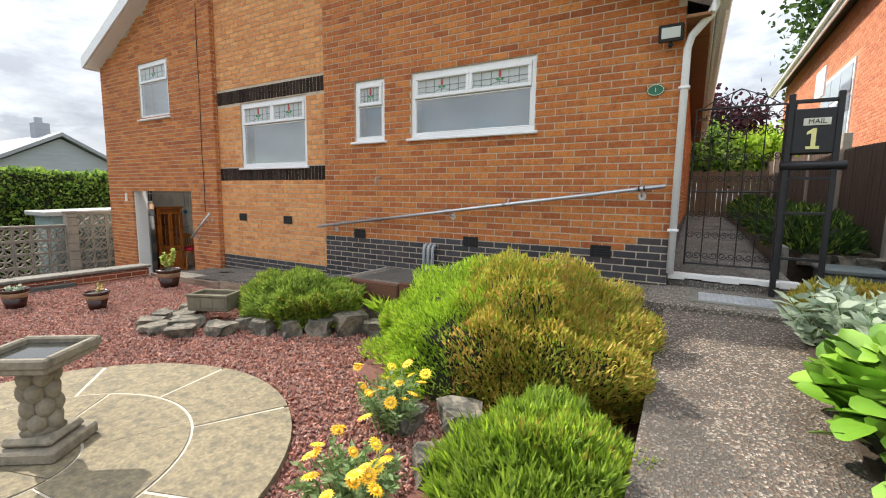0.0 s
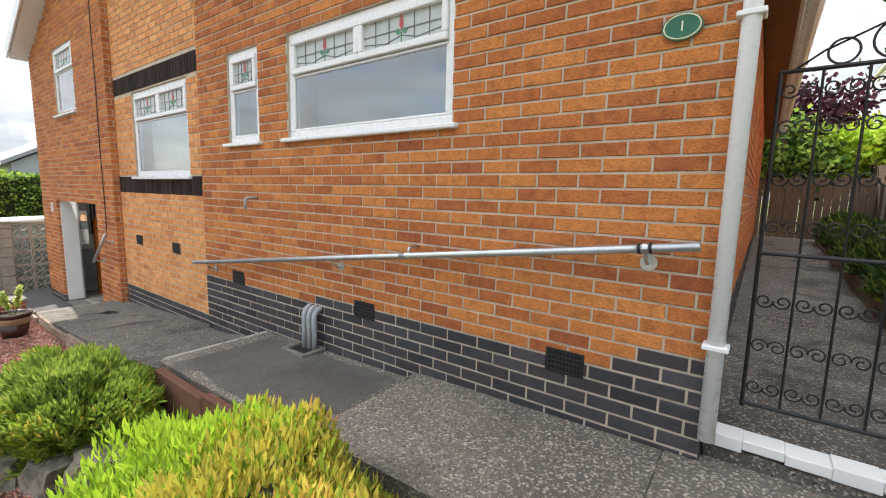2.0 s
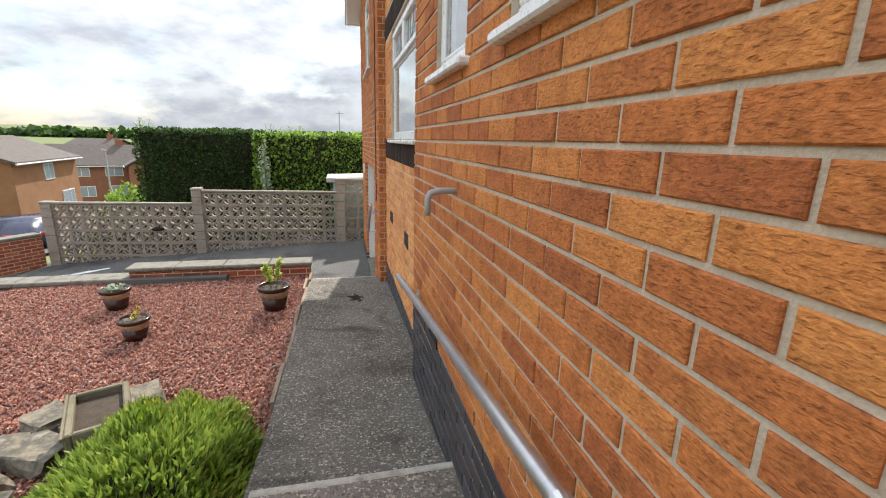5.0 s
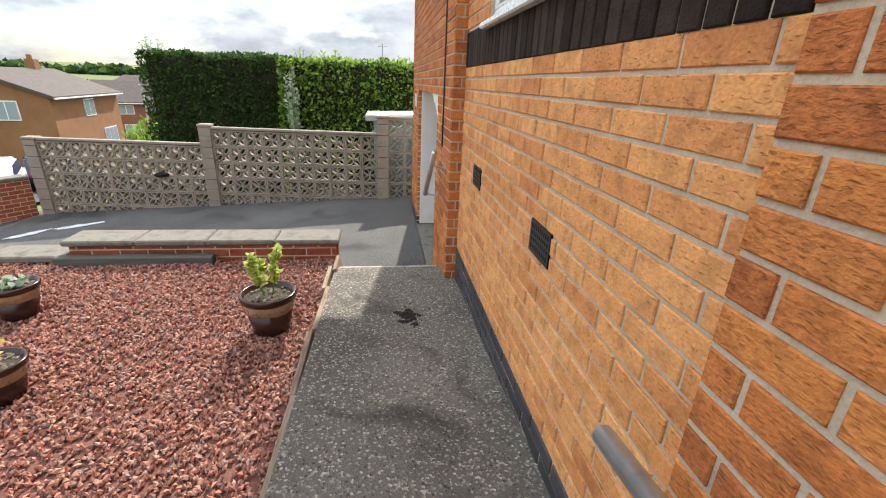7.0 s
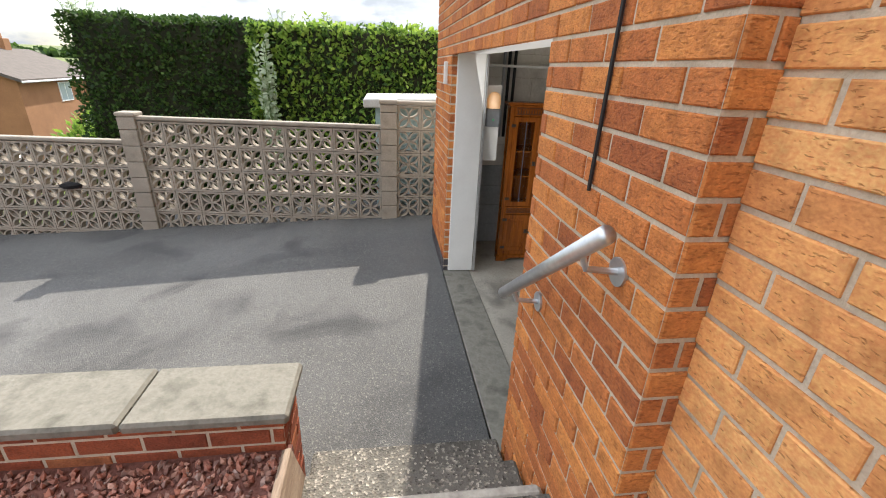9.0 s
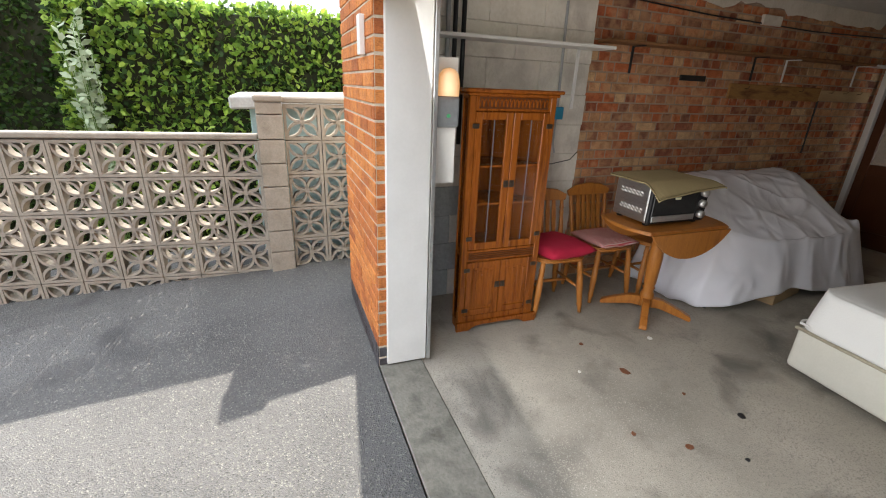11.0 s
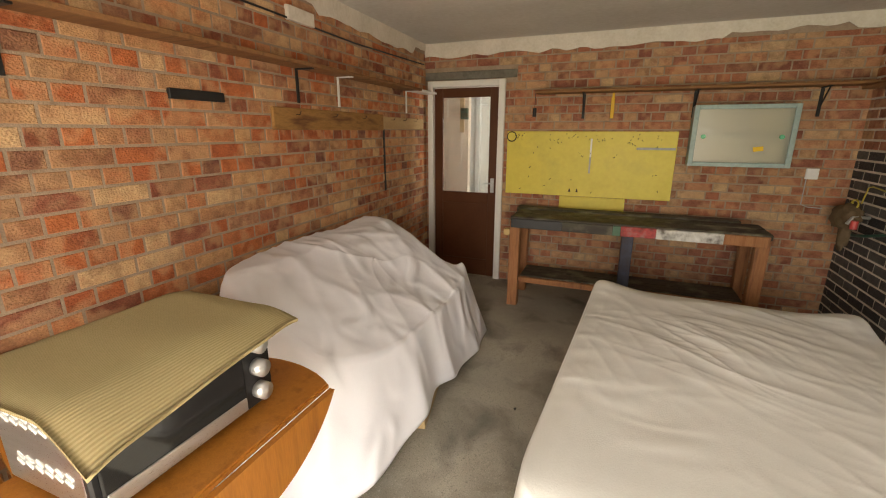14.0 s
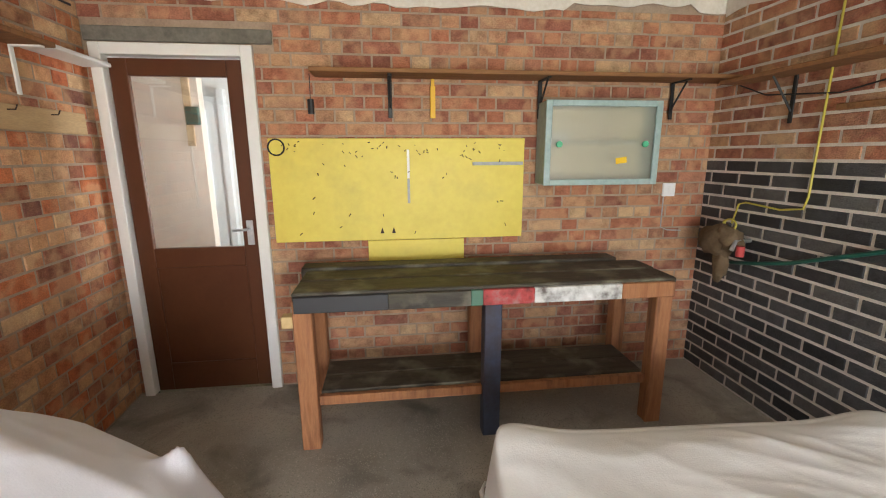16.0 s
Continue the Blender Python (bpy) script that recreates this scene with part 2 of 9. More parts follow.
def rustic(name, tones, pick, bump, rough, spec, crease, share, kiss):
    """Fired clay: a tone for each brick, sandy grain, blotches, and dragged creases with their shade painted in."""
    m = surf(name, tones, scale=7, rough=rough, fine=110, bump=min(1, bump * 2.2), stretch=(1, 1, 1.5), fine_amount=0.55, spec=spec, bump_dist=0.010, pick=pick)
    n, l = m.node_tree.nodes, m.node_tree.links
    p = n["Principled BSDF"]
    col, nor = p.inputs["Base Color"].links[0].from_socket, p.inputs["Normal"].links[0].from_node
    geo = n.new("ShaderNodeNewGeometry").outputs["Position"]
    mp = n.new("ShaderNodeMapping")
    mp.inputs["Scale"].default_value, mp.inputs["Rotation"].default_value = (1.0, 1.0, 3.6), (0, radians(9), 0)
    l.new(geo, mp.inputs["Vector"])
    w = n.new("ShaderNodeTexNoise")
    w.inputs["Scale"].default_value, w.inputs["Detail"].default_value, w.inputs["Distortion"].default_value = 52, 2.5, 0.4
    l.new(mp.outputs["Vector"], w.inputs["Vector"])
    line = ramp_node(n, [(1, 1, 1), (0, 0, 0)], [share - 0.05, share + 0.02])
    l.new(w.outputs["Fac"], line.inputs["Fac"])
    blot = n.new("ShaderNodeTexNoise")
    blot.inputs["Scale"].default_value, blot.inputs["Detail"].default_value = 18, 3
    l.new(geo, blot.inputs["Vector"])
    br = ramp_node(n, [(0.72, 0.70, 0.68), (1.0, 1.0, 1.0), (1.12, 1.1, 1.06)], [0.32, 0.5, 0.7])
    l.new(blot.outputs["Fac"], br.inputs["Fac"])
    mb = n.new("ShaderNodeMix")
    mb.data_type, mb.blend_type = "RGBA", "MULTIPLY"
    mb.inputs["Factor"].default_value = 0.8
    l.new(col, mb.inputs["A"])
    l.new(br.outputs["Color"], mb.inputs["B"])
    if kiss:
        km = n.new("ShaderNodeTexNoise")
        km.inputs["Scale"].default_value, km.inputs["Detail"].default_value = 9, 1.5
        l.new(geo, km.inputs["Vector"])
        kr = ramp_node(n, [(0, 0, 0), (kiss, kiss, kiss)], [0.50, 0.60])
        l.new(km.outputs["Fac"], kr.inputs["Fac"])
        kx = n.new("ShaderNodeMix")
        kx.data_type = "RGBA"
        l.new(kr.outputs["Color"], kx.inputs["Factor"])
        l.new(col, kx.inputs["A"])
        kx.inputs["B"].default_value = (0.56, 0.36, 0.20, 1)
        l.new(kx.outputs["Result"], mb.inputs["A"])
    mc = n.new("ShaderNodeMix")
    mc.data_type, mc.blend_type = "RGBA", "MULTIPLY"
    amt = n.new("ShaderNodeMath")
    amt.operation = "MULTIPLY"
    amt.inputs[1].default_value = crease
    l.new(line.outputs["Color"], amt.inputs[0])
    l.new(amt.outputs[0], mc.inputs["Factor"])
    l.new(mb.outputs["Result"], mc.inputs["A"])
    # darker colour along the grooves, for the shade in them
    mc.inputs["B"].default_value = (0.42, 0.36, 0.33, 1)
    l.new(mc.outputs["Result"], p.inputs["Base Color"])
    b2 = n.new("ShaderNodeBump")
    b2.invert = True
    b2.inputs["Strength"].default_value, b2.inputs["Distance"].default_value = min(1.0, crease * 0.9), 0.006
    l.new(line.outputs["Color"], b2.inputs["Height"])
    l.new(nor.outputs["Normal"], b2.inputs["Normal"])
    l.new(b2.outputs["Normal"], p.inputs["Normal"])
    return m


def brick_mats(name, tones, bump=0.35, rough=0.85, spec=0.3, crease=0.0, share=0.4, kiss=0.0):
    return tuple(rustic(name + end, tones, pick, bump, rough, spec, crease, share, kiss) for end, pick in (("_single", "object"), ("_joined", "island")))


M_FRONT = brick_mats("front_brick", FRONT_TONES, 0.24, crease=0.5, share=0.42)
M_PALE = brick_mats("pale_brick", PALE_TONES, 0.10, crease=0.6, share=0.36)
M_DARK = brick_mats("blue_brick", DARK_TONES, 0.2, 0.55, 0.5)
M_SOLDIER = brick_mats("soldier_brick", [(0.022, 0.016, 0.014), (0.040, 0.028, 0.023), (0.055, 0.042, 0.036)], 0.2, 0.9, 0.12)
M_COMMON = brick_mats("common_brick", COMMON_TONES, kiss=0.42)
M_PINK = brick_mats("pink_brick", PINK_TONES, kiss=0.35)
M_BLACK = brick_mats("black_painted_brick", BLACK_TONES, 0.3, 0.6, 0.4)
M_GARDEN = brick_mats("garden_brick", GARDEN_TONES)
MORTAR = surf("mortar", [(0.38, 0.315, 0.235), (0.56, 0.475, 0.37), (0.46, 0.385, 0.30)], 5, 0.95, 140, 0.4)
MORTAR_PALE = surf("pale_mortar", [(0.50, 0.47, 0.41), (0.66, 0.62, 0.56), (0.56, 0.52, 0.46)], 5, 0.95, 140, 0.4)
MORTAR_IN = surf("mortar_inside", [(0.27, 0.20, 0.14), (0.38, 0.29, 0.215), (0.31, 0.235, 0.17)], 5, 0.95, 120, 0.4)
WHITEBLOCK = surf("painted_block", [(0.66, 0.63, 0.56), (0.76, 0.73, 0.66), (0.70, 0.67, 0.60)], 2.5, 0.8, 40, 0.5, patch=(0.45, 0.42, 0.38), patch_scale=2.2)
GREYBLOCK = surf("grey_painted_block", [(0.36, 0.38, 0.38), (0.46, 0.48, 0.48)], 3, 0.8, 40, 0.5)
PLASTER = surf("ceiling_plaster", [(0.60, 0.58, 0.54), (0.70, 0.68, 0.64)], 1.2, 0.9, 30, 0.1)
OLDPLASTER = surf("old_plaster", [(0.62, 0.58, 0.50), (0.74, 0.70, 0.62)], 6, 0.9, 50, 0.5)
UPVC = surf("white_upvc", [(0.78, 0.79, 0.80), (0.82, 0.83, 0.84)], 2, 0.3, 40, 0.02, fine_amount=0.05)
WHITEPAINT = surf("white_gloss_paint", [(0.72, 0.72, 0.70), (0.80, 0.80, 0.78)], 3, 0.4, 60, 0.05, fine_amount=0.1)
CONCRETE = speckled("worn_concrete_path", (0.125, 0.116, 0.10), [(0.30, 0.27, 0.225), (0.05, 0.045, 0.04), (0.44, 0.40, 0.34)], 100, 0.36, 0.85, (0.024, 0.022, 0.020), 1.1, 0.9)
RAMPC = speckled("aggregate_ramp", (0.098, 0.086, 0.072), [(0.26, 0.22, 0.17), (0.075, 0.055, 0.045), (0.17, 0.11, 0.075), (0.38, 0.335, 0.28)], 90, 0.55, 0.85, (0.06, 0.055, 0.048), 0.8, 0.9)
PATHMID = speckled("path_aggregate", (0.150, 0.135, 0.115), [(0.34, 0.30, 0.245), (0.09, 0.075, 0.06), (0.24, 0.19, 0.145), (0.46, 0.415, 0.35)], 95, 0.5, 0.85, (0.05, 0.046, 0.040), 0.7, 0.9)
STEPPALE = surf("pale_step_edge", [(0.28, 0.26, 0.225), (0.42, 0.395, 0.345), (0.22, 0.20, 0.175)], 8, 0.95, 60, 0.4)
TARMAC = speckled("driveway_tarmac", (0.108, 0.107, 0.106), [(0.155, 0.152, 0.145), (0.06, 0.06, 0.06), (0.22, 0.213, 0.195)], 150, 0.34, 0.9, (0.045, 0.045, 0.047), 0.6, 0.9)
GARAGEFLOOR = speckled("garage_concrete", (0.35, 0.322, 0.272), [(0.43, 0.40, 0.345), (0.23, 0.208, 0.175), (0.37, 0.343, 0.295)], 210, 0.30, 0.72, (0.115, 0.108, 0.095), 1.3, 0.25)
SCREENBLOCK = surf("screen_block_concrete", [(0.22, 0.192, 0.155), (0.31, 0.272, 0.225), (0.26, 0.226, 0.185)], 4, 0.95, 70, 0.4, patch=(0.255, 0.225, 0.19), patch_scale=1.5)
COPING = surf("coping_stone", [(0.125, 0.118, 0.098), (0.19, 0.18, 0.152), (0.095, 0.092, 0.074)], 6, 0.95, 60, 0.4)
STONE = surf("sandstone", [(0.115, 0.10, 0.075), (0.21, 0.18, 0.135), (0.085, 0.078, 0.065), (0.27, 0.24, 0.19)], 7, 0.95, 35, 0.7, patch=(0.07, 0.07, 0.055), patch_scale=9)
PAVE = surf("patio_slab", [(0.17, 0.142, 0.088), (0.245, 0.205, 0.127), (0.205, 0.17, 0.107), (0.145, 0.125, 0.083)], 9, 0.9, 42, 0.9, patch=(0.135, 0.118, 0.084), patch_scale=16, fine_amount=0.6)
JOINT = surf("patio_joint", [(0.44, 0.40, 0.32), (0.52, 0.48, 0.40)], 5, 0.95, 60, 0.3)
GRAVEL = surf("red_gravel", [(0.24, 0.10, 0.075), (0.42, 0.175, 0.12), (0.32, 0.155, 0.12), (0.50, 0.29, 0.22), (0.17, 0.085, 0.07), (0.36, 0.25, 0.215)], 8, 0.9, 60, 0.2, pick="island")
GRAVELBED = surf("gravel_bed", [(0.12, 0.05, 0.038), (0.20, 0.085, 0.065)], 40, 0.95, 120, 0.6)
SOIL = surf("soil", [(0.035, 0.025, 0.018), (0.07, 0.05, 0.035)], 20, 0.95, 90, 0.6)
GALV = surf("galvanised_steel", [(0.50, 0.52, 0.54), (0.64, 0.66, 0.68)], 8, 0.38, 60, 0.05, metal=0.9)
DARKIRON = surf("black_iron", [(0.012, 0.012, 0.013), (0.022, 0.022, 0.022)], 8, 0.5, 80, 0.1)
BLACKPLASTIC = surf("black_plastic", [(0.012, 0.012, 0.014), (0.02, 0.02, 0.022)], 8, 0.45, 80, 0.05)
PINE = surf("honey_pine", [(0.27, 0.092, 0.017), (0.40, 0.155, 0.030), (0.33, 0.12, 0.022)], 4, 0.35, 40, 0.05, stretch=(6, 6, 0.6), local=True)
OAK = surf("golden_oak", [(0.10, 0.025, 0.004), (0.27, 0.080, 0.011), (0.175, 0.046, 0.007)], 4, 0.24, 45, 0.06, stretch=(6, 6, 0.5), local=True)
OAKDARK = surf("carved_dark_oak", [(0.06, 0.017, 0.005), (0.12, 0.036, 0.008)], 6, 0.4, 60, 0.3, local=True)
ROUGHWOOD = surf("rough_timber", [(0.15, 0.07, 0.03), (0.26, 0.125, 0.05), (0.20, 0.09, 0.04)], 5, 0.8, 50, 0.3, stretch=(0.5, 5, 5))
BENCHLEG = surf("bench_timber", [(0.25, 0.10, 0.04), (0.36, 0.16, 0.07), (0.18, 0.075, 0.035)], 5, 0.7, 50, 0.25, stretch=(5, 5, 0.5))
BENCHTOP = surf("stained_bench_top", [(0.020, 0.016, 0.012), (0.042, 0.034, 0.024), (0.065, 0.06, 0.036)], 5, 0.6, 40, 0.25, stretch=(0.6, 4, 4), patch=(0.16, 0.15, 0.11), patch_scale=6)
BROWNDOOR = surf("brown_paint", [(0.082, 0.028, 0.012), (0.105, 0.037, 0.016)], 3, 0.35, 40, 0.03, fine_amount=0.1)
YELLOW = surf("yellow_board", [(0.62, 0.50, 0.075), (0.70, 0.58, 0.10), (0.58, 0.48, 0.09)], 2.5, 0.5, 30, 0.04, fine_amount=0.12)
def creased(m, size, depth, stretch):
    """Adds soft creases to a cloth."""
    n, l = m.node_tree.nodes, m.node_tree.links
    p = n["Principled BSDF"]
    old = p.inputs["Normal"].links[0].from_socket
    mp = n.new("ShaderNodeMapping")
    mp.inputs["Scale"].default_value, mp.inputs["Rotation"].default_value = stretch, (0, 0, radians(38))
    l.new(n.new("ShaderNodeNewGeometry").outputs["Position"], mp.inputs["Vector"])
    w = n.new("ShaderNodeTexNoise")
    w.noise_type = "RIDGED_MULTIFRACTAL"
    w.inputs["Scale"].default_value, w.inputs["Detail"].default_value, w.inputs["Distortion"].default_value = size, 1.6, 0.7
    l.new(mp.outputs["Vector"], w.inputs["Vector"])
    b = n.new("ShaderNodeBump")
    b.inputs["Strength"].default_value, b.inputs["Distance"].default_value = 0.9, depth
    l.new(w.outputs["Fac"], b.inputs["Height"])
    l.new(old, b.inputs["Normal"])
    l.new(b.outputs["Normal"], p.inputs["Normal"])
    return m


COVERCLOTH = creased(surf("white_dust_sheet", [(0.72, 0.73, 0.79), (0.78, 0.79, 0.85)], 2, 0.9, 200, 0.08, fine_amount=0.08), 4.2, 0.05, (1, 1, 0.55))
BEDCLOTH = creased(surf("quilted_mattress_cloth", [(0.68, 0.685, 0.67), (0.74, 0.745, 0.73)], 2, 0.9, 160, 0.12, fine_amount=0.08), 3.6, 0.014, (0.6, 1.5, 1))
CUSHION = surf("crimson_cushion", [(0.36, 0.008, 0.035), (0.46, 0.014, 0.05)], 4, 0.85, 220, 0.2)
FENCEPALE = surf("weathered_fence_timber", [(0.14, 0.095, 0.06), (0.21, 0.15, 0.10)], 5, 0.9, 40, 0.3, stretch=(5, 5, 0.6))
FENCEWOOD = surf("fence_timber", [(0.055, 0.035, 0.025), (0.085, 0.055, 0.038)], 5, 0.9, 40, 0.3, stretch=(5, 5, 0.6))
ROOFTILE = surf("roof_tile", [(0.075, 0.062, 0.055), (0.115, 0.095, 0.085)], 3, 0.9, 30, 0.3)
GLASS = plain("window_glass", (0.9, 0.95, 0.95), 0.02, spec=0.9, trans=1.0)
GLASS.node_tree.nodes["Principled BSDF"].inputs["IOR"].default_value = 2.1
FROSTED = plain("dusty_glass", (0.62, 0.62, 0.56), 0.28, spec=0.3, trans=0.85)
CABGLASS = plain("cabinet_glass", (0.96, 0.96, 0.95), 0.02, spec=0.35, trans=1.0)
CABGLASS.node_tree.nodes["Principled BSDF"].inputs["IOR"].default_value = 1.3


# ---- building helpers ----
def part(name, bm, material, parent=None, label="", smooth=False):
    """Links a bmesh as one mesh object, under a thing or part where one is given."""
    me = bpy.data.meshes.new(name)
    bm.to_mesh(me)
    bm.free()
    me.materials.append(material)
    if smooth:
        me.polygons.foreach_set("use_smooth", [True] * len(me.polygons))
    ob = new(name, me)
    ob.parent = parent
    if label:
        ob["label"] = label
    return ob


def thing(name, label, category, at=(0, 0, 0), turn=0, group="", kind=""):
    ob = new(name)
    ob.empty_display_size = 0.1
    ob.matrix_world = pose(*at, 0, 0, turn)
    return tagged(ob, label, category, group, kind)


def data_part(name, verts, faces, material, parent=None, label="", smooth=False):
    me = bpy.data.meshes.new(name)
    me.from_pydata(verts, [], faces)
    me.materials.append(material)
    if smooth:
        me.polygons.foreach_set("use_smooth", [True] * len(me.polygons))
    ob = new(name, me)
    ob.parent = parent
    if label:
        ob["label"] = label
    return ob


def box(bm, lo, hi, bevel=0.0, m=None, seg=1):
    c = [(a + b) / 2 for a, b in zip(lo, hi)]
    d = [abs(b - a) for a, b in zip(lo, hi)]
    r = bmesh.ops.create_cube(bm, size=1, matrix=Matrix.Translation(c) @ Matrix.Diagonal((*d, 1)))
    vs = r["verts"]
    if bevel:
        es = list({e for v in vs for e in v.link_edges})
        b = bmesh.ops.bevel(bm, geom=es, offset=min(bevel, min(d) * 0.45), segments=seg, affect="EDGES", profile=0.5)
        vs = list({v for f in b["faces"] for v in f.verts} | {v for v in vs if v.is_valid})
    if m:
        bmesh.ops.transform(bm, matrix=m, verts=vs)
    return bm


def boxed(lo, hi, bevel=0.004, m=None, seg=1):
    return box(bmesh.new(), lo, hi, bevel, m, seg)


def ring(bm, centre, u, v, r, n):
    return [bm.verts.new(centre + u * (r * math.cos(2 * math.pi * i / n)) + v * (r * math.sin(2 * math.pi * i / n))) for i in range(n)]


def tube(bm, pts, r, n=8, cap=True, closed=False):
    """A round bar along points; r is one radius or one for each point."""
    pts = [Vector(p) for p in pts]
    k = len(pts)
    rs = r if isinstance(r, (list, tuple)) else [r] * k
    rings, up = [], None
    for i, p in enumerate(pts):
        a, b = (pts[(i - 1) % k], pts[(i + 1) % k]) if closed else (pts[max(0, i - 1)], pts[min(k - 1, i + 1)])
        d = (b - a).normalized()
        if up is None:
            up = Vector((0, 0, 1)) if abs(d.z) < 0.9 else Vector((1, 0, 0))
        u = d.cross(up).normalized()
        w = u.cross(d).normalized()
        up = w
        rings.append(ring(bm, p, u, w, rs[i], n))
    for a, b in zip(rings, rings[1:] + (rings[:1] if closed else [])):
        for i in range(n):
            bm.faces.new((a[i], a[(i + 1) % n], b[(i + 1) % n], b[i]))
    if cap and not closed:
        bm.faces.new(rings[0][::-1])
        bm.faces.new(rings[-1])
    return bm


def lathe(bm, prof, n=20, centre=(0, 0, 0)):
    """A turned body: (radius, height) pairs from foot to top."""
    c = Vector(centre)
    rings = [ring(bm, c + Vector((0, 0, z)), Vector((1, 0, 0)), Vector((0, 1, 0)), max(r, 1e-4), n) for r, z in prof]
    for a, b in zip(rings, rings[1:]):
        for i in range(n):
            bm.faces.new((a[i], a[(i + 1) % n], b[(i + 1) % n], b[i]))
    bm.faces.new(rings[0][::-1])
    bm.faces.new(rings[-1])
    return bm


def prism(bm, outline, z0, z1, m=None):
    """A flat outline raised from z0 to z1."""
    a = [bm.verts.new((x, y, z0)) for x, y in outline]
    b = [bm.verts.new((x, y, z1)) for x, y in outline]
    k = len(outline)
    fs = [bm.faces.new(a[::-1]), bm.faces.new(b)]
    for i in range(k):
        fs.append(bm.faces.new((a[i], a[(i + 1) % k], b[(i + 1) % k], b[i])))
    if m:
        bmesh.ops.transform(bm, matrix=m, verts=a + b)
    bmesh.ops.recalc_face_normals(bm, faces=fs)
    return bm


def wall_body(name, origin, u, n, size, thick, holes, material, label, top=None):
    """A wall in the plane of u and z through origin, its face towards n, with rectangular openings (u0, z0, u1, z1) through it."""
    origin, u, n = Vector(origin), Vector(u), Vector(n)
    us = sorted({0, size[0], *[h[0] for h in holes], *[h[2] for h in holes]})
    zs = sorted({0, size[1], *[h[1] for h in holes], *[h[3] for h in holes]})
    us = [a for a in us if 0 <= a <= size[0]]
    zs = [a for a in zs if 0 <= a <= size[1]]

    def solid(i, j):
        if not (0 <= i < len(us) - 1 and 0 <= j < len(zs) - 1):
            return False
        a, b = (us[i] + us[i + 1]) / 2, (zs[j] + zs[j + 1]) / 2
        return not any(h[0] < a < h[2] and h[1] < b < h[3] for h in holes)

    bm = bmesh.new()
    cache = {}

    def vert(a, b, d):
        k = (round(a, 4), round(b, 4), d)
        if k not in cache:
            cache[k] = bm.verts.new(origin + u * a + Vector((0, 0, b)) - n * (thick * d))
        return cache[k]

    def quad(*ks):
        bm.faces.new([vert(*k) for k in ks])

    for i in range(len(us) - 1):
        for j in range(len(zs) - 1):
            if not solid(i, j):
                continue
            a, b, c, d = us[i], us[i + 1], zs[j], zs[j + 1]
            quad((a, c, 0), (b, c, 0), (b, d, 0), (a, d, 0))
            quad((a, c, 1), (a, d, 1), (b, d, 1), (b, c, 1))
            if not solid(i - 1, j):
                quad((a, c, 1), (a, c, 0), (a, d, 0), (a, d, 1))
            if not solid(i + 1, j):
                quad((b, c, 0), (b, c, 1), (b, d, 1), (b, d, 0))
            if not solid(i, j - 1):
                quad((a, c, 1), (b, c, 1), (b, c, 0), (a, c, 0))
            if not solid(i, j + 1):
                quad((a, d, 0), (b, d, 0), (b, d, 1), (a, d, 1))
    if top:
        for (a, za), (b, zb) in zip(top, top[1:]):
            fr = [bm.verts.new(origin + u * x + Vector((0, 0, z))) for x, z in ((a, size[1]), (b, size[1]), (b, zb), (a, za))]
            bk = [bm.verts.new(w.co - n * thick) for w in fr]
            bm.faces.new(fr)
            bm.faces.new(bk[::-1])
            bm.faces.new((fr[3], fr[2], bk[2], bk[3]))
            bm.faces.new((fr[1], bk[1], bk[2], fr[2]))
            bm.faces.new((fr[0], fr[3], bk[3], bk[0]))
    bmesh.ops.recalc_face_normals(bm, faces=bm.faces)
    return tagged(part(name, bm, material), label, "wall", kind="structure")


BL, BH, BJ = 0.215, 0.065, 0.010
rng = random.Random(7)


def brick_verts(w, h, proud, back=0.01, ch=0.003):
    """A brick's face and edges: its corner at the origin, along x and z, its face at y = -proud."""
    o = [(0, back, 0), (w, back, 0), (w, back, h), (0, back, h)]
    p = [(0, -proud + ch, 0), (w, -proud + ch, 0), (w, -proud + ch, h), (0, -proud + ch, h)]
    q = [(ch, -proud, ch), (w - ch, -proud, ch), (w - ch, -proud, h - ch), (ch, -proud, h - ch)]
    f = [(8, 9, 10, 11)]
    for i in range(4):
        j = (i + 1) % 4
        f += [(i, j, 4 + j, 4 + i), (4 + i, 4 + j, 8 + j, 8 + i)]
    return o + p + q, f


